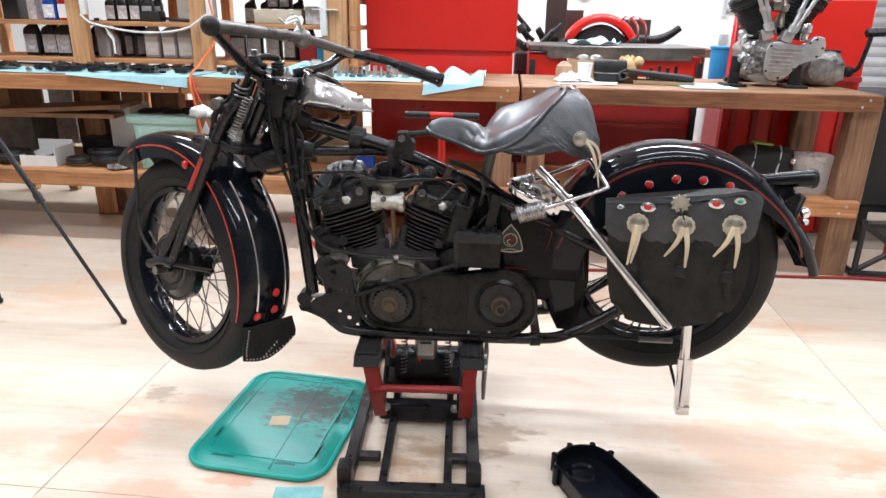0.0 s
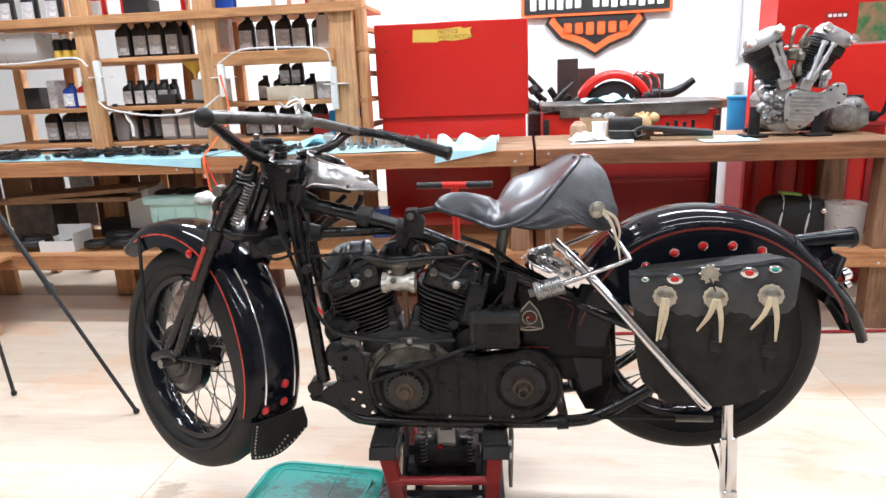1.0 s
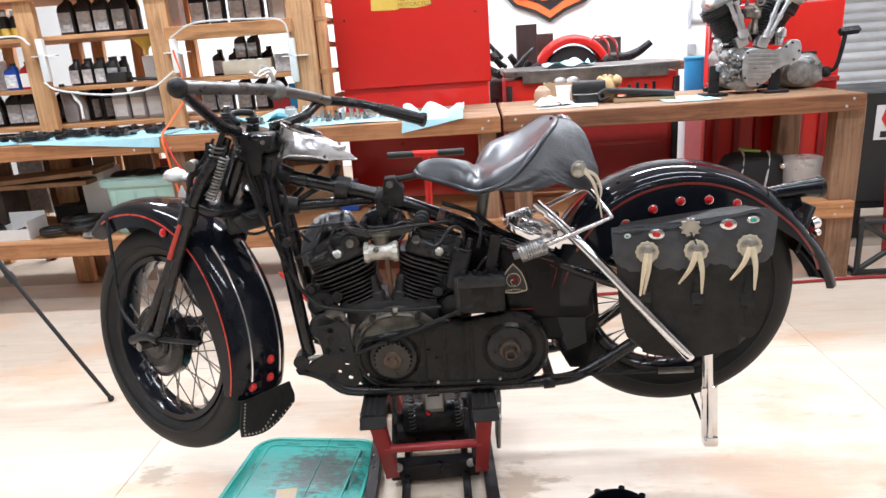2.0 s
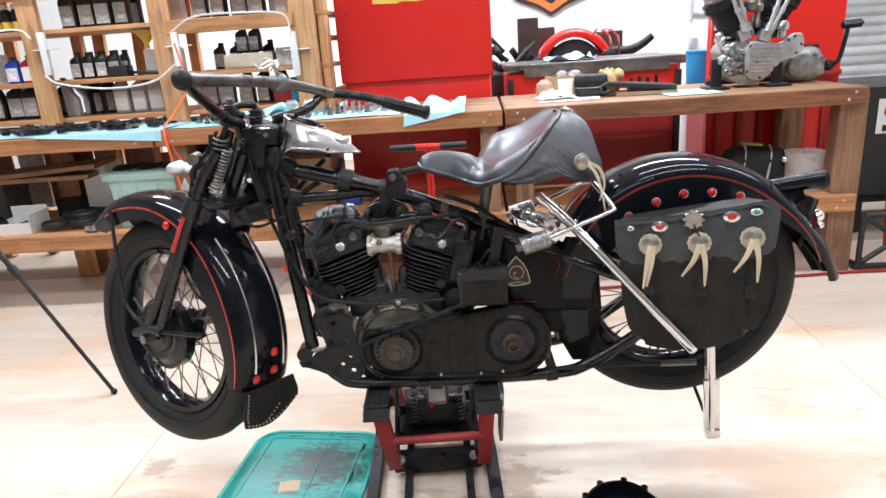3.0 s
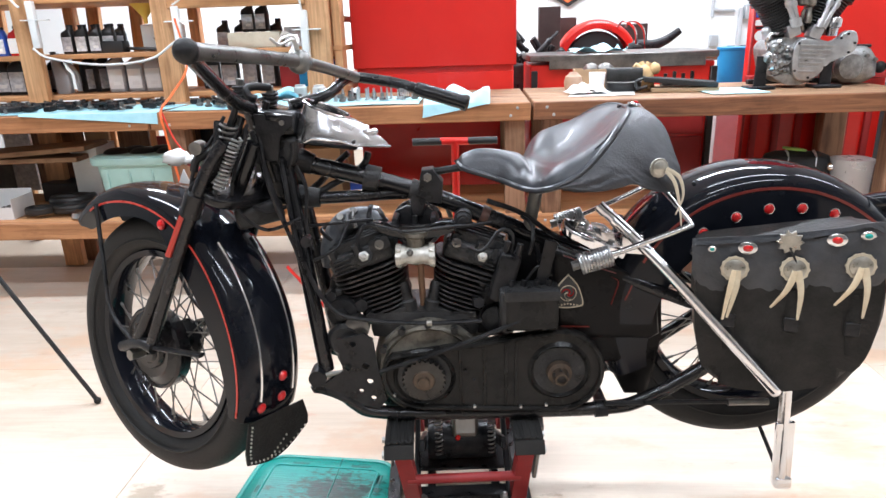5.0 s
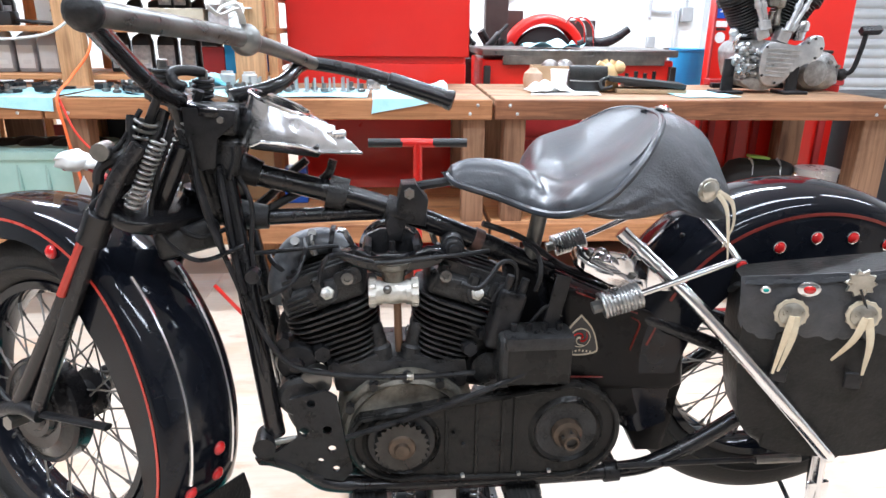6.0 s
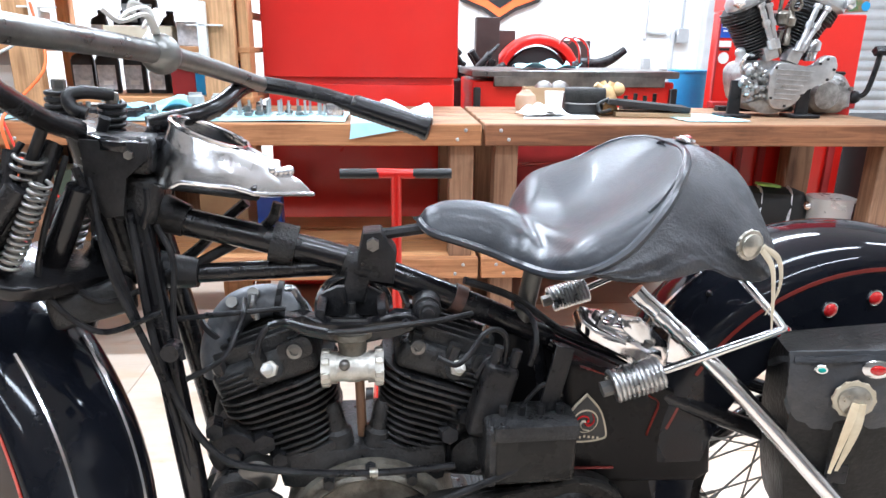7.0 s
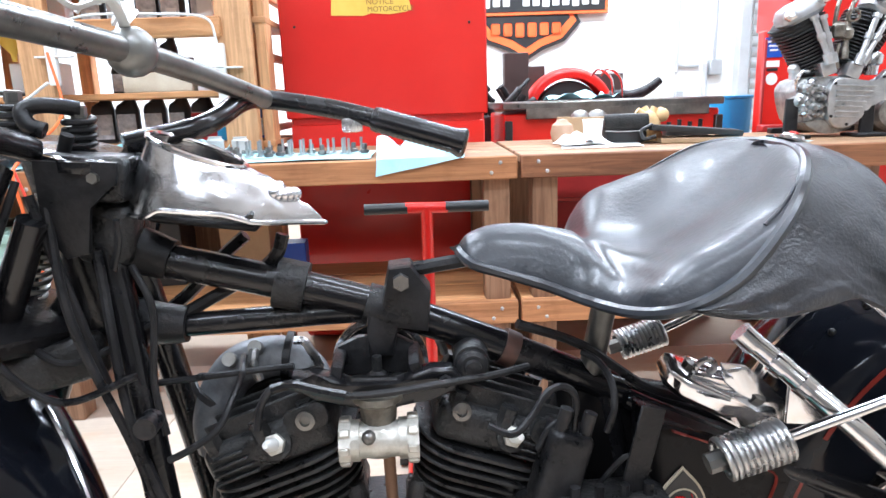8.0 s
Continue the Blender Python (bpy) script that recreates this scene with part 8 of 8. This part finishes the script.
part("wall_clamp", box(bmesh.new(), (0.2, 0.03, 0.03), (0.16, -0.03, 0.98), bevel=0.004), STEEL, pp)
for x in (-1.1, 0.35, 1.2, 2.5):
    part("panel_joint", box(bmesh.new(), (0.004, 0.004, CEILING - 0.1), (x - 3.0, -0.0025, CEILING / 2)), GREYLABEL, pp)
# bar-and-shield wall sign: plain shapes in its colours
sg = thing("wall_sign", "orange, black and white shield sign with plain bars on the wall", "sign", pose(1.4, WALL_Y - 0.03, 1.93))
shield = [(-0.5, -0.1), (-0.53, -0.15), (-0.38, -0.32), (-0.16, -0.40), (0.0, -0.5), (0.16, -0.40), (0.38, -0.32), (0.53, -0.15), (0.5, -0.1), (0.42, 0.5), (-0.42, 0.5)]
part("shield", plate(bmesh.new(), shield, 0.02, EM), INK, sg, "black shield edge", smooth=False)
part("shield_field", plate(bmesh.new(), [(x * 0.92, y * 0.92 - (0.0 if y > 0 else 0.0)) for x, y in shield], 0.008, EM @ Matrix.Translation((0, 0, 0.02))), SIGNORANGE, sg, smooth=False)
part("shield_inner", plate(bmesh.new(), [(x * 0.80, y * 0.78 + 0.012) for x, y in shield], 0.006, EM @ Matrix.Translation((0, 0, 0.028))), INK, sg, smooth=False)
part("bar", box(bmesh.new(), (1.56, 0.03, 0.3), (0, -0.04, 0.07), bevel=0.004), SIGNORANGE, sg, "orange bar edge")
part("bar_field", box(bmesh.new(), (1.5, 0.012, 0.24), (0, -0.058, 0.07), bevel=0.002), INK, sg)
for k in range(15):
    if k != 6:
        part("white_bar", box(bmesh.new(), (0.066, 0.01, 0.15 if k % 3 else 0.17), (-0.655 + 0.0935 * k, -0.068, 0.072), (0, 0, 0), 0.006), PAPER, sg)
for k in range(6):
    part("orange_bar", box(bmesh.new(), (0.085, 0.01, 0.14 - 0.015 * abs(k - 2.5)), (-0.29 + 0.116 * k, -0.042, -0.215 + 0.006 * abs(k - 2.5)), (0, 0, 0), 0.012), SIGNORANGE, sg)

# things beyond the wide cabinet: red mudguard, dark blocks, saddle, timber shelf
sh2 = thing("far_bench", "dark timber bench against the far wall", "bench", pose(1.3, 6.3, 0))
part("top_board", box(bmesh.new(), (1.7, 0.5, 0.06), (0, 0, 1.0), bevel=0.006), OLDPINE, sh2)
for x in (-0.75, 0.75):
    part("leg", box(bmesh.new(), (0.09, 0.4, 0.97), (x, 0, 0.485), bevel=0.004), OLDPINEZ, sh2)
rm = thing("red_mudguard", "shiny red motorcycle mudguard with chrome rails", "mudguard", pose(1.32, 6.2, 1.03))
RMM = Matrix.Translation((0, 0, -0.06))
part("guard", fender(lambda s: 0.3, lambda s: 0.235, lambda s: 0.08, 12, 168, RMM, 36), RED, rm)
part("wheel_disc", lathe(bmesh.new(), [(0.21, -0.03), (0.22, 0.0), (0.21, 0.03), (0.05, 0.035), (0.02, 0.05)], RMM @ Matrix.Rotation(radians(90), 4, "X") @ Matrix.Translation((0, 0.0, 0)), 36), INK, rm)
for k in (0.27, 0.33):
    part("rail", tube([(k, -0.08, 0.03), (k - 0.02, -0.1, 0.16), (k - 0.1, -0.1, 0.22), (k - 0.14, -0.08, 0.18)], 0.008, 8), CHROME, rm)
for x, y, w, h in ((0.97, 6.1, 0.15, 0.33), (1.12, 6.38, 0.15, 0.26), (1.62, 6.4, 0.2, 0.2)):
    c = carton(x, y, 1.031, (w, 0.1, h), mat("dark_crate", (0.04, 0.022, 0.018), (0.07, 0.045, 0.04), rough=0.6), "dark ribbed crate on the far bench", 0, "crate")
ms = part("far_saddle", ball(tube([(-0.17, 0, 0.045), (-0.1, 0, 0.06), (0.0, 0, 0.05), (0.1, 0, 0.075), (0.19, 0, 0.125)], lambda t: 0.05 - 0.026 * t, 14), (-0.13, 0, 0.045), 0.05, 14, (1.3, 1.2, 0.85)), BLACK)
ms.matrix_world = pose(1.72, 6.15, 1.031, 0, -6, 0)
tagged(ms, "low black saddle on the far bench", "saddle")
dk = thing("far_machine", "dark oily machine parts beside the red chest", "machine parts", pose(0.82, 5.75, 0))
bm = bmesh.new()
box(bm, (0.3, 0.3, 1.0), (0, 0, 0.5), (0, 0, 0), 0.03, 2)
for k in range(16):
    p0 = Vector((rnd.uniform(-0.16, 0.14), rnd.uniform(-0.15, 0.1), rnd.uniform(0.98, 1.15)))
    rod(bm, p0, p0 + Vector((rnd.uniform(-0.12, 0.12), rnd.uniform(-0.05, 0.05), rnd.uniform(0.02, 0.14))), rnd.uniform(0.01, 0.035), seg=10)
part("body", bm, GREASE, dk)
bt = part("blue_towel", sheet(bmesh.new(), lambda s, t: Vector((1.0 + 0.3 * s, 5.02 + 0.3 * t, 1.078 + 0.05 * abs(noise.noise(Vector((s * 2.2, t * 2, 5)))) * 2)), 14, 12, 0.001), CLOTH)
tagged(bt, "crumpled pale blue paper towel on the steel worktop", "paper towel", group="paper towels")

# ---- below the benches ----
mb = thing("storage_bin", "pale mint plastic storage bin on the lower shelf", "storage bin", pose(-1.16, 4.36, 0.403) @ Matrix.Diagonal((1.12, 1.0, 1.12, 1)))
part("tub", loft(bmesh.new(), [(0.36, 0.26, 0.03, 0), (0.4, 0.3, 0.04, 0.22), (0.4, 0.3, 0.04, 0.24)]), MINT, mb)
part("rim", loft(bmesh.new(), [(0.43, 0.33, 0.04, 0.225), (0.44, 0.34, 0.045, 0.235), (0.44, 0.34, 0.045, 0.255), (0.42, 0.32, 0.04, 0.262)]), MINT, mb)
for k in range(4):
    part("rib", box(bmesh.new(), (0.012, 0.02, 0.18), (-0.15 + 0.1 * k, -0.146, 0.12), (-5, 0, 0), 0.003), MINT, mb)
for k in range(6):
    part("rolled_cloth", ball(bmesh.new(), (-0.15 + 0.06 * k, 0.05 * (k % 2) - 0.02, 0.262), 0.05, 12, (1.2, 1.3, 0.45)), INK, mb)
wb = thing("white_tray", "open white cardboard tray with small parts", "box", pose(-1.93, 4.27, 0.403, 0, 0, 3))
for sx, sy, w, d, h in ((0, -0.09, 0.2, 0.004, 0.06), (0, 0.09, 0.2, 0.004, 0.12), (-0.1, 0, 0.004, 0.18, 0.06), (0.1, 0, 0.004, 0.18, 0.1)):
    part("tray_side", box(bmesh.new(), (w, d, h), (sx, sy, h / 2)), PAPER, wb, smooth=False)
part("tray_base", box(bmesh.new(), (0.2, 0.18, 0.004), (0, 0, 0.002)), PAPER, wb, smooth=False)
part("small_parts", ball(ball(bmesh.new(), (0.03, 0.0, 0.03), 0.025, 10), (-0.02, 0.03, 0.02), 0.02, 10), STEEL, wb)
for x, y, r, w in ((-1.72, 4.25, 0.07, 0.016), (-1.58, 4.28, 0.08, 0.02), (-2.2, 4.35, 0.08, 0.02), (-2.12, 4.25, 0.09, 0.024), (-1.66, 4.42, 0.1, 0.026)):
    hs = part("coiled_hose", sweep(bmesh.new(), [Vector((r * math.cos(a) * (1 + 0.06 * math.sin(3 * a)), r * 0.8 * math.sin(a), w + 0.006 * a / 3)) for a in [k * 0.35 for k in range(38)]], w * 0.8, 8), INK)
    hs.matrix_world = pose(x, y, 0.404)
    tagged(hs, "black coiled hose lying on the lower shelf", "hose", group="hoses on the lower shelf")
dm = part("steel_dish", lathe(bmesh.new(), [(0.05, 0), (0.065, 0.01), (0.06, 0.035), (0.03, 0.045)], None, 24), POLISHED)
dm.matrix_world = pose(-1.47, 4.2, 0.403)
tagged(dm, "small shiny steel dish on the lower shelf", "dish")
for x, y, s, mt_, lb in ((-1.8, 4.62, (0.2, 0.16, 0.1), INK, "black case under the bench"), (-2.3, 4.6, (0.3, 0.2, 0.22), mat("grey_bundle", (0.08, 0.075, 0.07), (0.2, 0.18, 0.16), rough=0.8, scale=12), "grey bundle under the bench"), (-0.75, 4.6, (0.3, 0.25, 0.3), INK, "black case under the bench"), (-0.35, 4.62, (0.2, 0.2, 0.26), CARDBOARD, "brown carton under the bench"), (-1.62, 4.62, (0.14, 0.2, 0.3), PAPER, "white carton under the bench"), (-0.5, 4.75, (0.5, 0.12, 0.47), OLDPINEZ, "weathered board crate under the bench"), (-0.15, 4.5, (0.1, 0.1, 0.16), BLUE, "blue plastic tub on the lower shelf"), (-1.0, 4.8, (0.4, 0.1, 0.46), INK, "black case standing under the bench")):
    carton(x, y, 0.404, s, mt_, lb, rnd.uniform(-8, 8), "case" if mt_ is INK else "box")
# boards stored upright behind the lower shelf
for k, (x, w, h, mt_) in enumerate(((-2.95, 0.3, 0.46, OLDPINEZ), (-2.66, 0.2, 0.42, CARDBOARD), (-2.43, 0.22, 0.45, OLDPINEZ), (-2.2, 0.16, 0.4, GREYLABEL), (-2.0, 0.2, 0.46, OLDPINEZ), (-1.72, 0.14, 0.44, CARDBOARD), (-1.5, 0.18, 0.46, OLDPINEZ), (-1.3, 0.14, 0.3, DEEPRED))):
    sb = part("stored_board", box(bmesh.new(), (w, 0.022, h), (0, 0, h / 2), bevel=0.003), mt_, smooth=False)
    sb.matrix_world = pose(x, 4.84 + 0.012 * (k % 2), 0.404, 0, 0, 1.5 * (k % 3))
    tagged(sb, "worn board stored upright behind the lower shelf", "board", group="stored boards")
for k in range(3):
    pl = part("plastic_jug", loft(bmesh.new(), [(0.07, 0.12, 0.02, 0), (0.08, 0.13, 0.025, 0.02), (0.08, 0.13, 0.025, 0.16), (0.04, 0.05, 0.018, 0.21), (0.03, 0.03, 0.012, 0.23)]), (WHITE, DEEPRED, WHITE)[k])
    pl.matrix_world = pose(-1.32 + 0.13 * k, 4.62, 0.404, 0, 0, 10 * k)
    tagged(pl, ("white", "dark red", "white")[k] + " plastic jug stored under the bench", "jug", group="jugs under the bench")
du = thing("duffel_bag", "black duffel bag with grey webbing on the lower shelf", "bag", pose(2.0, 4.42, 0.403, 0, 0, -12))
part("body", loft(bmesh.new(), [(0.3, 0.14, 0.06, 0), (0.34, 0.18, 0.08, 0.03), (0.34, 0.18, 0.08, 0.14), (0.28, 0.13, 0.06, 0.19), (0.2, 0.06, 0.025, 0.205)]), CORK, du)
for x in (-0.07, 0.05):
    part("webbing", tube([(x, -0.085, 0.02), (x + 0.01, -0.094, 0.1), (x + 0.02, -0.06, 0.19), (x + 0.02, 0.0, 0.212)], 0.006, 8, 6, 0.4), GREYLABEL, du)
part("buckle", ball(bmesh.new(), (0.13, -0.09, 0.15), 0.022, 12), CHROME, du)
part("green_tag", box(bmesh.new(), (0.1, 0.05, 0.012), (-0.02, -0.03, 0.222), (0, 8, 20), 0.004), mat("green_tag", (0.25, 0.45, 0.08), (0.35, 0.55, 0.12)), du)
cj = thing("clear_jug", "milky clear plastic jug with a handle on the lower shelf", "jug", pose(2.2, 4.3, 0.403))
part("body", loft(bmesh.new(), [(0.15, 0.13, 0.05, 0), (0.16, 0.14, 0.055, 0.02), (0.17, 0.15, 0.06, 0.17), (0.175, 0.155, 0.06, 0.19)]), CLEARPLASTIC, cj)
part("handle", tube([(0.08, 0, 0.17), (0.13, 0, 0.165), (0.135, 0, 0.1), (0.125, 0, 0.06)], 0.011, 8), CLEARPLASTIC, cj)
# red T handle of a second jack
th = thing("jack_handle", "red T-handle jack with black grips behind the motorcycle", "jack", pose(0.384, 3.45, 0))
part("stem", rod(bmesh.new(), (0, 0.02, 0.06), (0, 0, 0.85), 0.014), RED, th)
part("cross_bar", rod(bmesh.new(), (-0.05, 0, 0.85), (0.05, 0, 0.848), 0.013), RED, th)
for s in (-1, 1):
    part("grip", rod(bmesh.new(), (s * 0.045, 0, 0.849), (s * 0.147, 0, 0.849), 0.0135), INK, th)
part("jack_body", box(bmesh.new(), (0.16, 0.5, 0.06), (0, 0.1, 0.05), bevel=0.01), RED, th)
for s in (-1, 1):
    for y in (-0.1, 0.3):
        part("castor", rod(bmesh.new(), (s * 0.085, y, 0.026), (s * 0.11, y, 0.026), 0.025), INK, th)
fj = thing("engine_hoist_leg", "slim red steel lever leaning low behind the front wheel", "lever", pose(-0.15, 3.5, 0))
part("bar", rod(bmesh.new(), (-0.12, 0.0, 0.38), (0.1, 0.1, 0.02), 0.0065), RED, fj)
part("base", box(bmesh.new(), (0.08, 0.12, 0.1), (0.1, 0.1, 0.052), bevel=0.01), BLACK, fj)

# ---- on the floor ----
ld = thing("tub_lid", "teal plastic tub lid with black oil stains on the floor", "lid", pose(-0.005, 2.557, 0.001, 0, 0, -5))
teal_oil = stained("oily_teal_plastic", (0.006, 0.33, 0.28), (0.003, 0.24, 0.205), [((0.008, 0.01, 0.008), 0.44, 16.0, 4), ((0.012, 0.02, 0.016), 0.46, 46.0, 6)], 0.34, grain=0.06, centre=(0.06, 0.08, 0.3))
part("panel", loft(bmesh.new(), [(0.42, 0.53, 0.075, 0.002), (0.415, 0.525, 0.075, 0.01), (0.36, 0.47, 0.05, 0.019), (0.33, 0.44, 0.035, 0.021)]), teal_oil, ld)
rim = [Vector((x, y, 0.016)) for x, y in rounded(0.415, 0.525, 0.075, 6)]
part("rim", sweep(bmesh.new(), [q - Vector((0, 0, 0.007)) for q in rim + rim[:1]], 0.008, 8), TEAL, ld)
inner = [Vector((x, y, 0.0205)) for x, y in rounded(0.31, 0.42, 0.02, 3)]
part("inner_ridge", sweep(bmesh.new(), inner + inner[:1], 0.0035, 6), TEAL, ld)
part("centre_seam", box(bmesh.new(), (0.004, 0.51, 0.003), (0.045, 0, 0.0205), (0, 0, 2), 0.001), mat("dark_teal", (0.002, 0.12, 0.1)), ld)
for x, y, w, h in ((-0.165, -0.12, 0.012, 0.05), (-0.165, 0.1, 0.012, 0.03), (0.165, -0.15, 0.014, 0.06), (0.165, 0.02, 0.014, 0.05), (0.165, 0.17, 0.014, 0.04), (-0.1, -0.222, 0.07, 0.01), (0.09, -0.222, 0.06, 0.012), (-0.08, 0.222, 0.05, 0.01), (0.1, 0.222, 0.06, 0.01)):
    part("rim_recess", box(bmesh.new(), (w, h, 0.004), (x, y, 0.019), (0, 0, 0), 0.001), mat("dark_teal", (0.002, 0.12, 0.1)), ld)
part("yellow_label", box(bmesh.new(), (0.06, 0.05, 0.001), (-0.01, -0.03, 0.0218), (0, 0, 12)), mat("torn_label", (0.6, 0.4, 0.1), (0.5, 0.45, 0.42), scale=40), ld, "torn yellow warning label")
sc = part("towel_scrap", box(bmesh.new(), (0.13, 0.045, 0.002), (0, 0, 0.002), bevel=0.0005), mat("soaked_towel", (0.16, 0.42, 0.42), (0.3, 0.6, 0.6), rough=0.7, scale=20))
sc.matrix_world = pose(0.13, 2.24, 0.0, 0, 0, 8)
tagged(sc, "scrap of pale blue paper towel on the floor", "paper towel")
cv = thing("primary_cover_part", "black outer primary cover lying open on the floor", "engine cover", pose(0.90, 2.40, 0.0, 0, 0, -62))
co_l = [(0.07 * math.cos(t), 0.085 * math.sin(t)) for t in [radians(90 + 180 * k / 16) for k in range(17)]] + [(0.34 + 0.1 * math.cos(t), 0.105 * math.sin(t)) for t in [radians(-90 + 180 * k / 16) for k in range(17)]]
part("floor_plate", plate(bmesh.new(), co_l, 0.012, Matrix.Translation((0, 0, 0.002)), 0.003, 1), GLOSS, cv)
wl_ = [Vector((x, y, 0.03)) for x, y in co_l]
def wall_f(s, t):
    i = int(s * len(wl_) + 0.5) % len(wl_)
    q = wl_[i]
    return Vector((q.x, q.y, 0.006 + 0.05 * t))
part("side_wall", sheet(bmesh.new(), wall_f, len(wl_), 3, 0.006), GLOSS, cv)
for k in range(0, len(co_l), 4):
    x, y = co_l[k]
    part("bolt_boss", rod(bmesh.new(), (x * 1.04, y * 1.06, 0.004), (x * 1.04, y * 1.06, 0.058), 0.009, seg=10), GLOSS, cv)
for x in (0.0, 0.34):
    part("inner_ring", lathe(bmesh.new(), [(0.03, 0.014), (0.036, 0.02), (0.042, 0.014)], Matrix.Translation((x, 0, 0)), 28, closed=True), GLOSS, cv)
# tripod
tp_ = thing("tripod", "slim black camera tripod standing on the floor", "tripod", pose(-1.49, 3.12, 0))
APEX = Vector((0, 0, 1.2))
for fx, fy in ((0.597, 0.03), (-0.046, 0.157), (-0.5, -0.35)):
    foot = Vector((fx, fy, 0.012))
    lg = part("leg", rod(bmesh.new(), APEX, APEX.lerp(foot, 0.57), 0.0105), INK, tp_)
    part("lower_leg", rod(bmesh.new(), APEX.lerp(foot, 0.55), foot, 0.0075), INK, lg)
    part("clamp", rod(bmesh.new(), APEX.lerp(foot, 0.55), APEX.lerp(foot, 0.58), 0.0155, seg=10), INK, lg)
    part("foot", ball(bmesh.new(), foot, 0.0125, 10), RUBBER, lg)
part("crown", rod(bmesh.new(), (0, 0, 1.16), (0, 0, 1.26), 0.028), INK, tp_)
# red air hose along the floor
ho = part("air_hose", tube([(0.9, 4.02, 0.009), (1.6, 4.06, 0.009), (2.1, 4.08, 0.009), (2.6, 4.1, 0.009), (3.6, 4.0, 0.009)], 0.0075, 8), DEEPRED)
tagged(ho, "thin red air hose lying along the floor", "hose")
# black cabinet with a sticker, frame stand, blue jerrycan, red pole
bc = thing("black_cabinet", "matt black cabinet with a large striped sticker", "cabinet", pose(2.62, 4.72, 0))
part("body", box(bmesh.new(), (1.2, 0.6, 0.62), (0.66, 0.3, 0.54), bevel=0.01), INK, bc)
part("leg_frame", box(bmesh.new(), (1.1, 0.5, 0.04), (0.66, 0.3, 0.2), bevel=0.004), INK, bc)
for x in (0.14, 1.15):
    for y in (0.08, 0.5):
        part("leg", box(bmesh.new(), (0.05, 0.05, 0.2), (x, y, 0.102), bevel=0.004), INK, bc)
stick = part("sticker", box(bmesh.new(), (0.46, 0.003, 0.19), (0.38, -0.003, 0.68), bevel=0.0005), PAPER, bc, "white, red and blue sticker")
part("red_shape", plate(bmesh.new(), [(-0.2, 0.02), (-0.18, 0.085), (-0.02, 0.085), (-0.03, 0.05), (-0.12, 0.05), (-0.13, 0.0), (-0.03, 0.0), (-0.04, -0.03), (-0.17, -0.03)], 0.001, pose(0.38, -0.005, 0.68, 90, 0, 0)), RED, bc, smooth=False)
part("blue_shape", plate(bmesh.new(), [(0.0, 0.085), (0.2, 0.085), (0.2, 0.05), (0.09, 0.05), (0.08, -0.03), (0.0, -0.03)], 0.001, pose(0.38, -0.005, 0.68, 90, 0, 0)), BLUE, bc, smooth=False)
for k in range(8):
    part("dark_bar", box(bmesh.new(), (0.036, 0.001, 0.034), (0.2 + 0.052 * k, -0.0055, 0.615)), INK, bc, smooth=False)
fs = thing("frame_stand", "low black steel frame stand on the floor", "stand", pose(2.42, 4.15, 0))
for a, b in (((0, 0, 0.02), (0.45, 0, 0.02)), ((0.4, 0, 0.02), (0.4, 0, 0.3)), ((0.02, 0, 0.03), (0.38, 0, 0.28)), ((0.02, 0, 0.28), (0.38, 0, 0.03)), ((0, 0, 0.28), (0.42, 0, 0.28)), ((0.02, 0, 0.02), (0.02, 0, 0.3)), ((0.02, 0, 0.02), (0.02, 0.4, 0.02)), ((0.4, 0, 0.02), (0.4, 0.4, 0.02))):
    part("bar", rod(bmesh.new(), a, b, 0.014), INK, fs)
jc = part("blue_drum", lathe(bmesh.new(), [(0.12, 0.0), (0.14, 0.01), (0.14, 0.26), (0.12, 0.3), (0.04, 0.32)], None, 28), SKYBLUE)
jc.matrix_world = pose(3.1, 4.5, 0.0)
tagged(jc, "blue plastic drum on the floor", "drum")
rp_ = part("red_pole", tube([(2.62, 4.4, 1.14), (2.64, 4.4, 1.0), (2.69, 4.42, 0.6), (2.75, 4.45, 0.0)], 0.016, 10), DEEPRED)
tagged(rp_, "dark red steel pole leaning behind the bench", "pole")
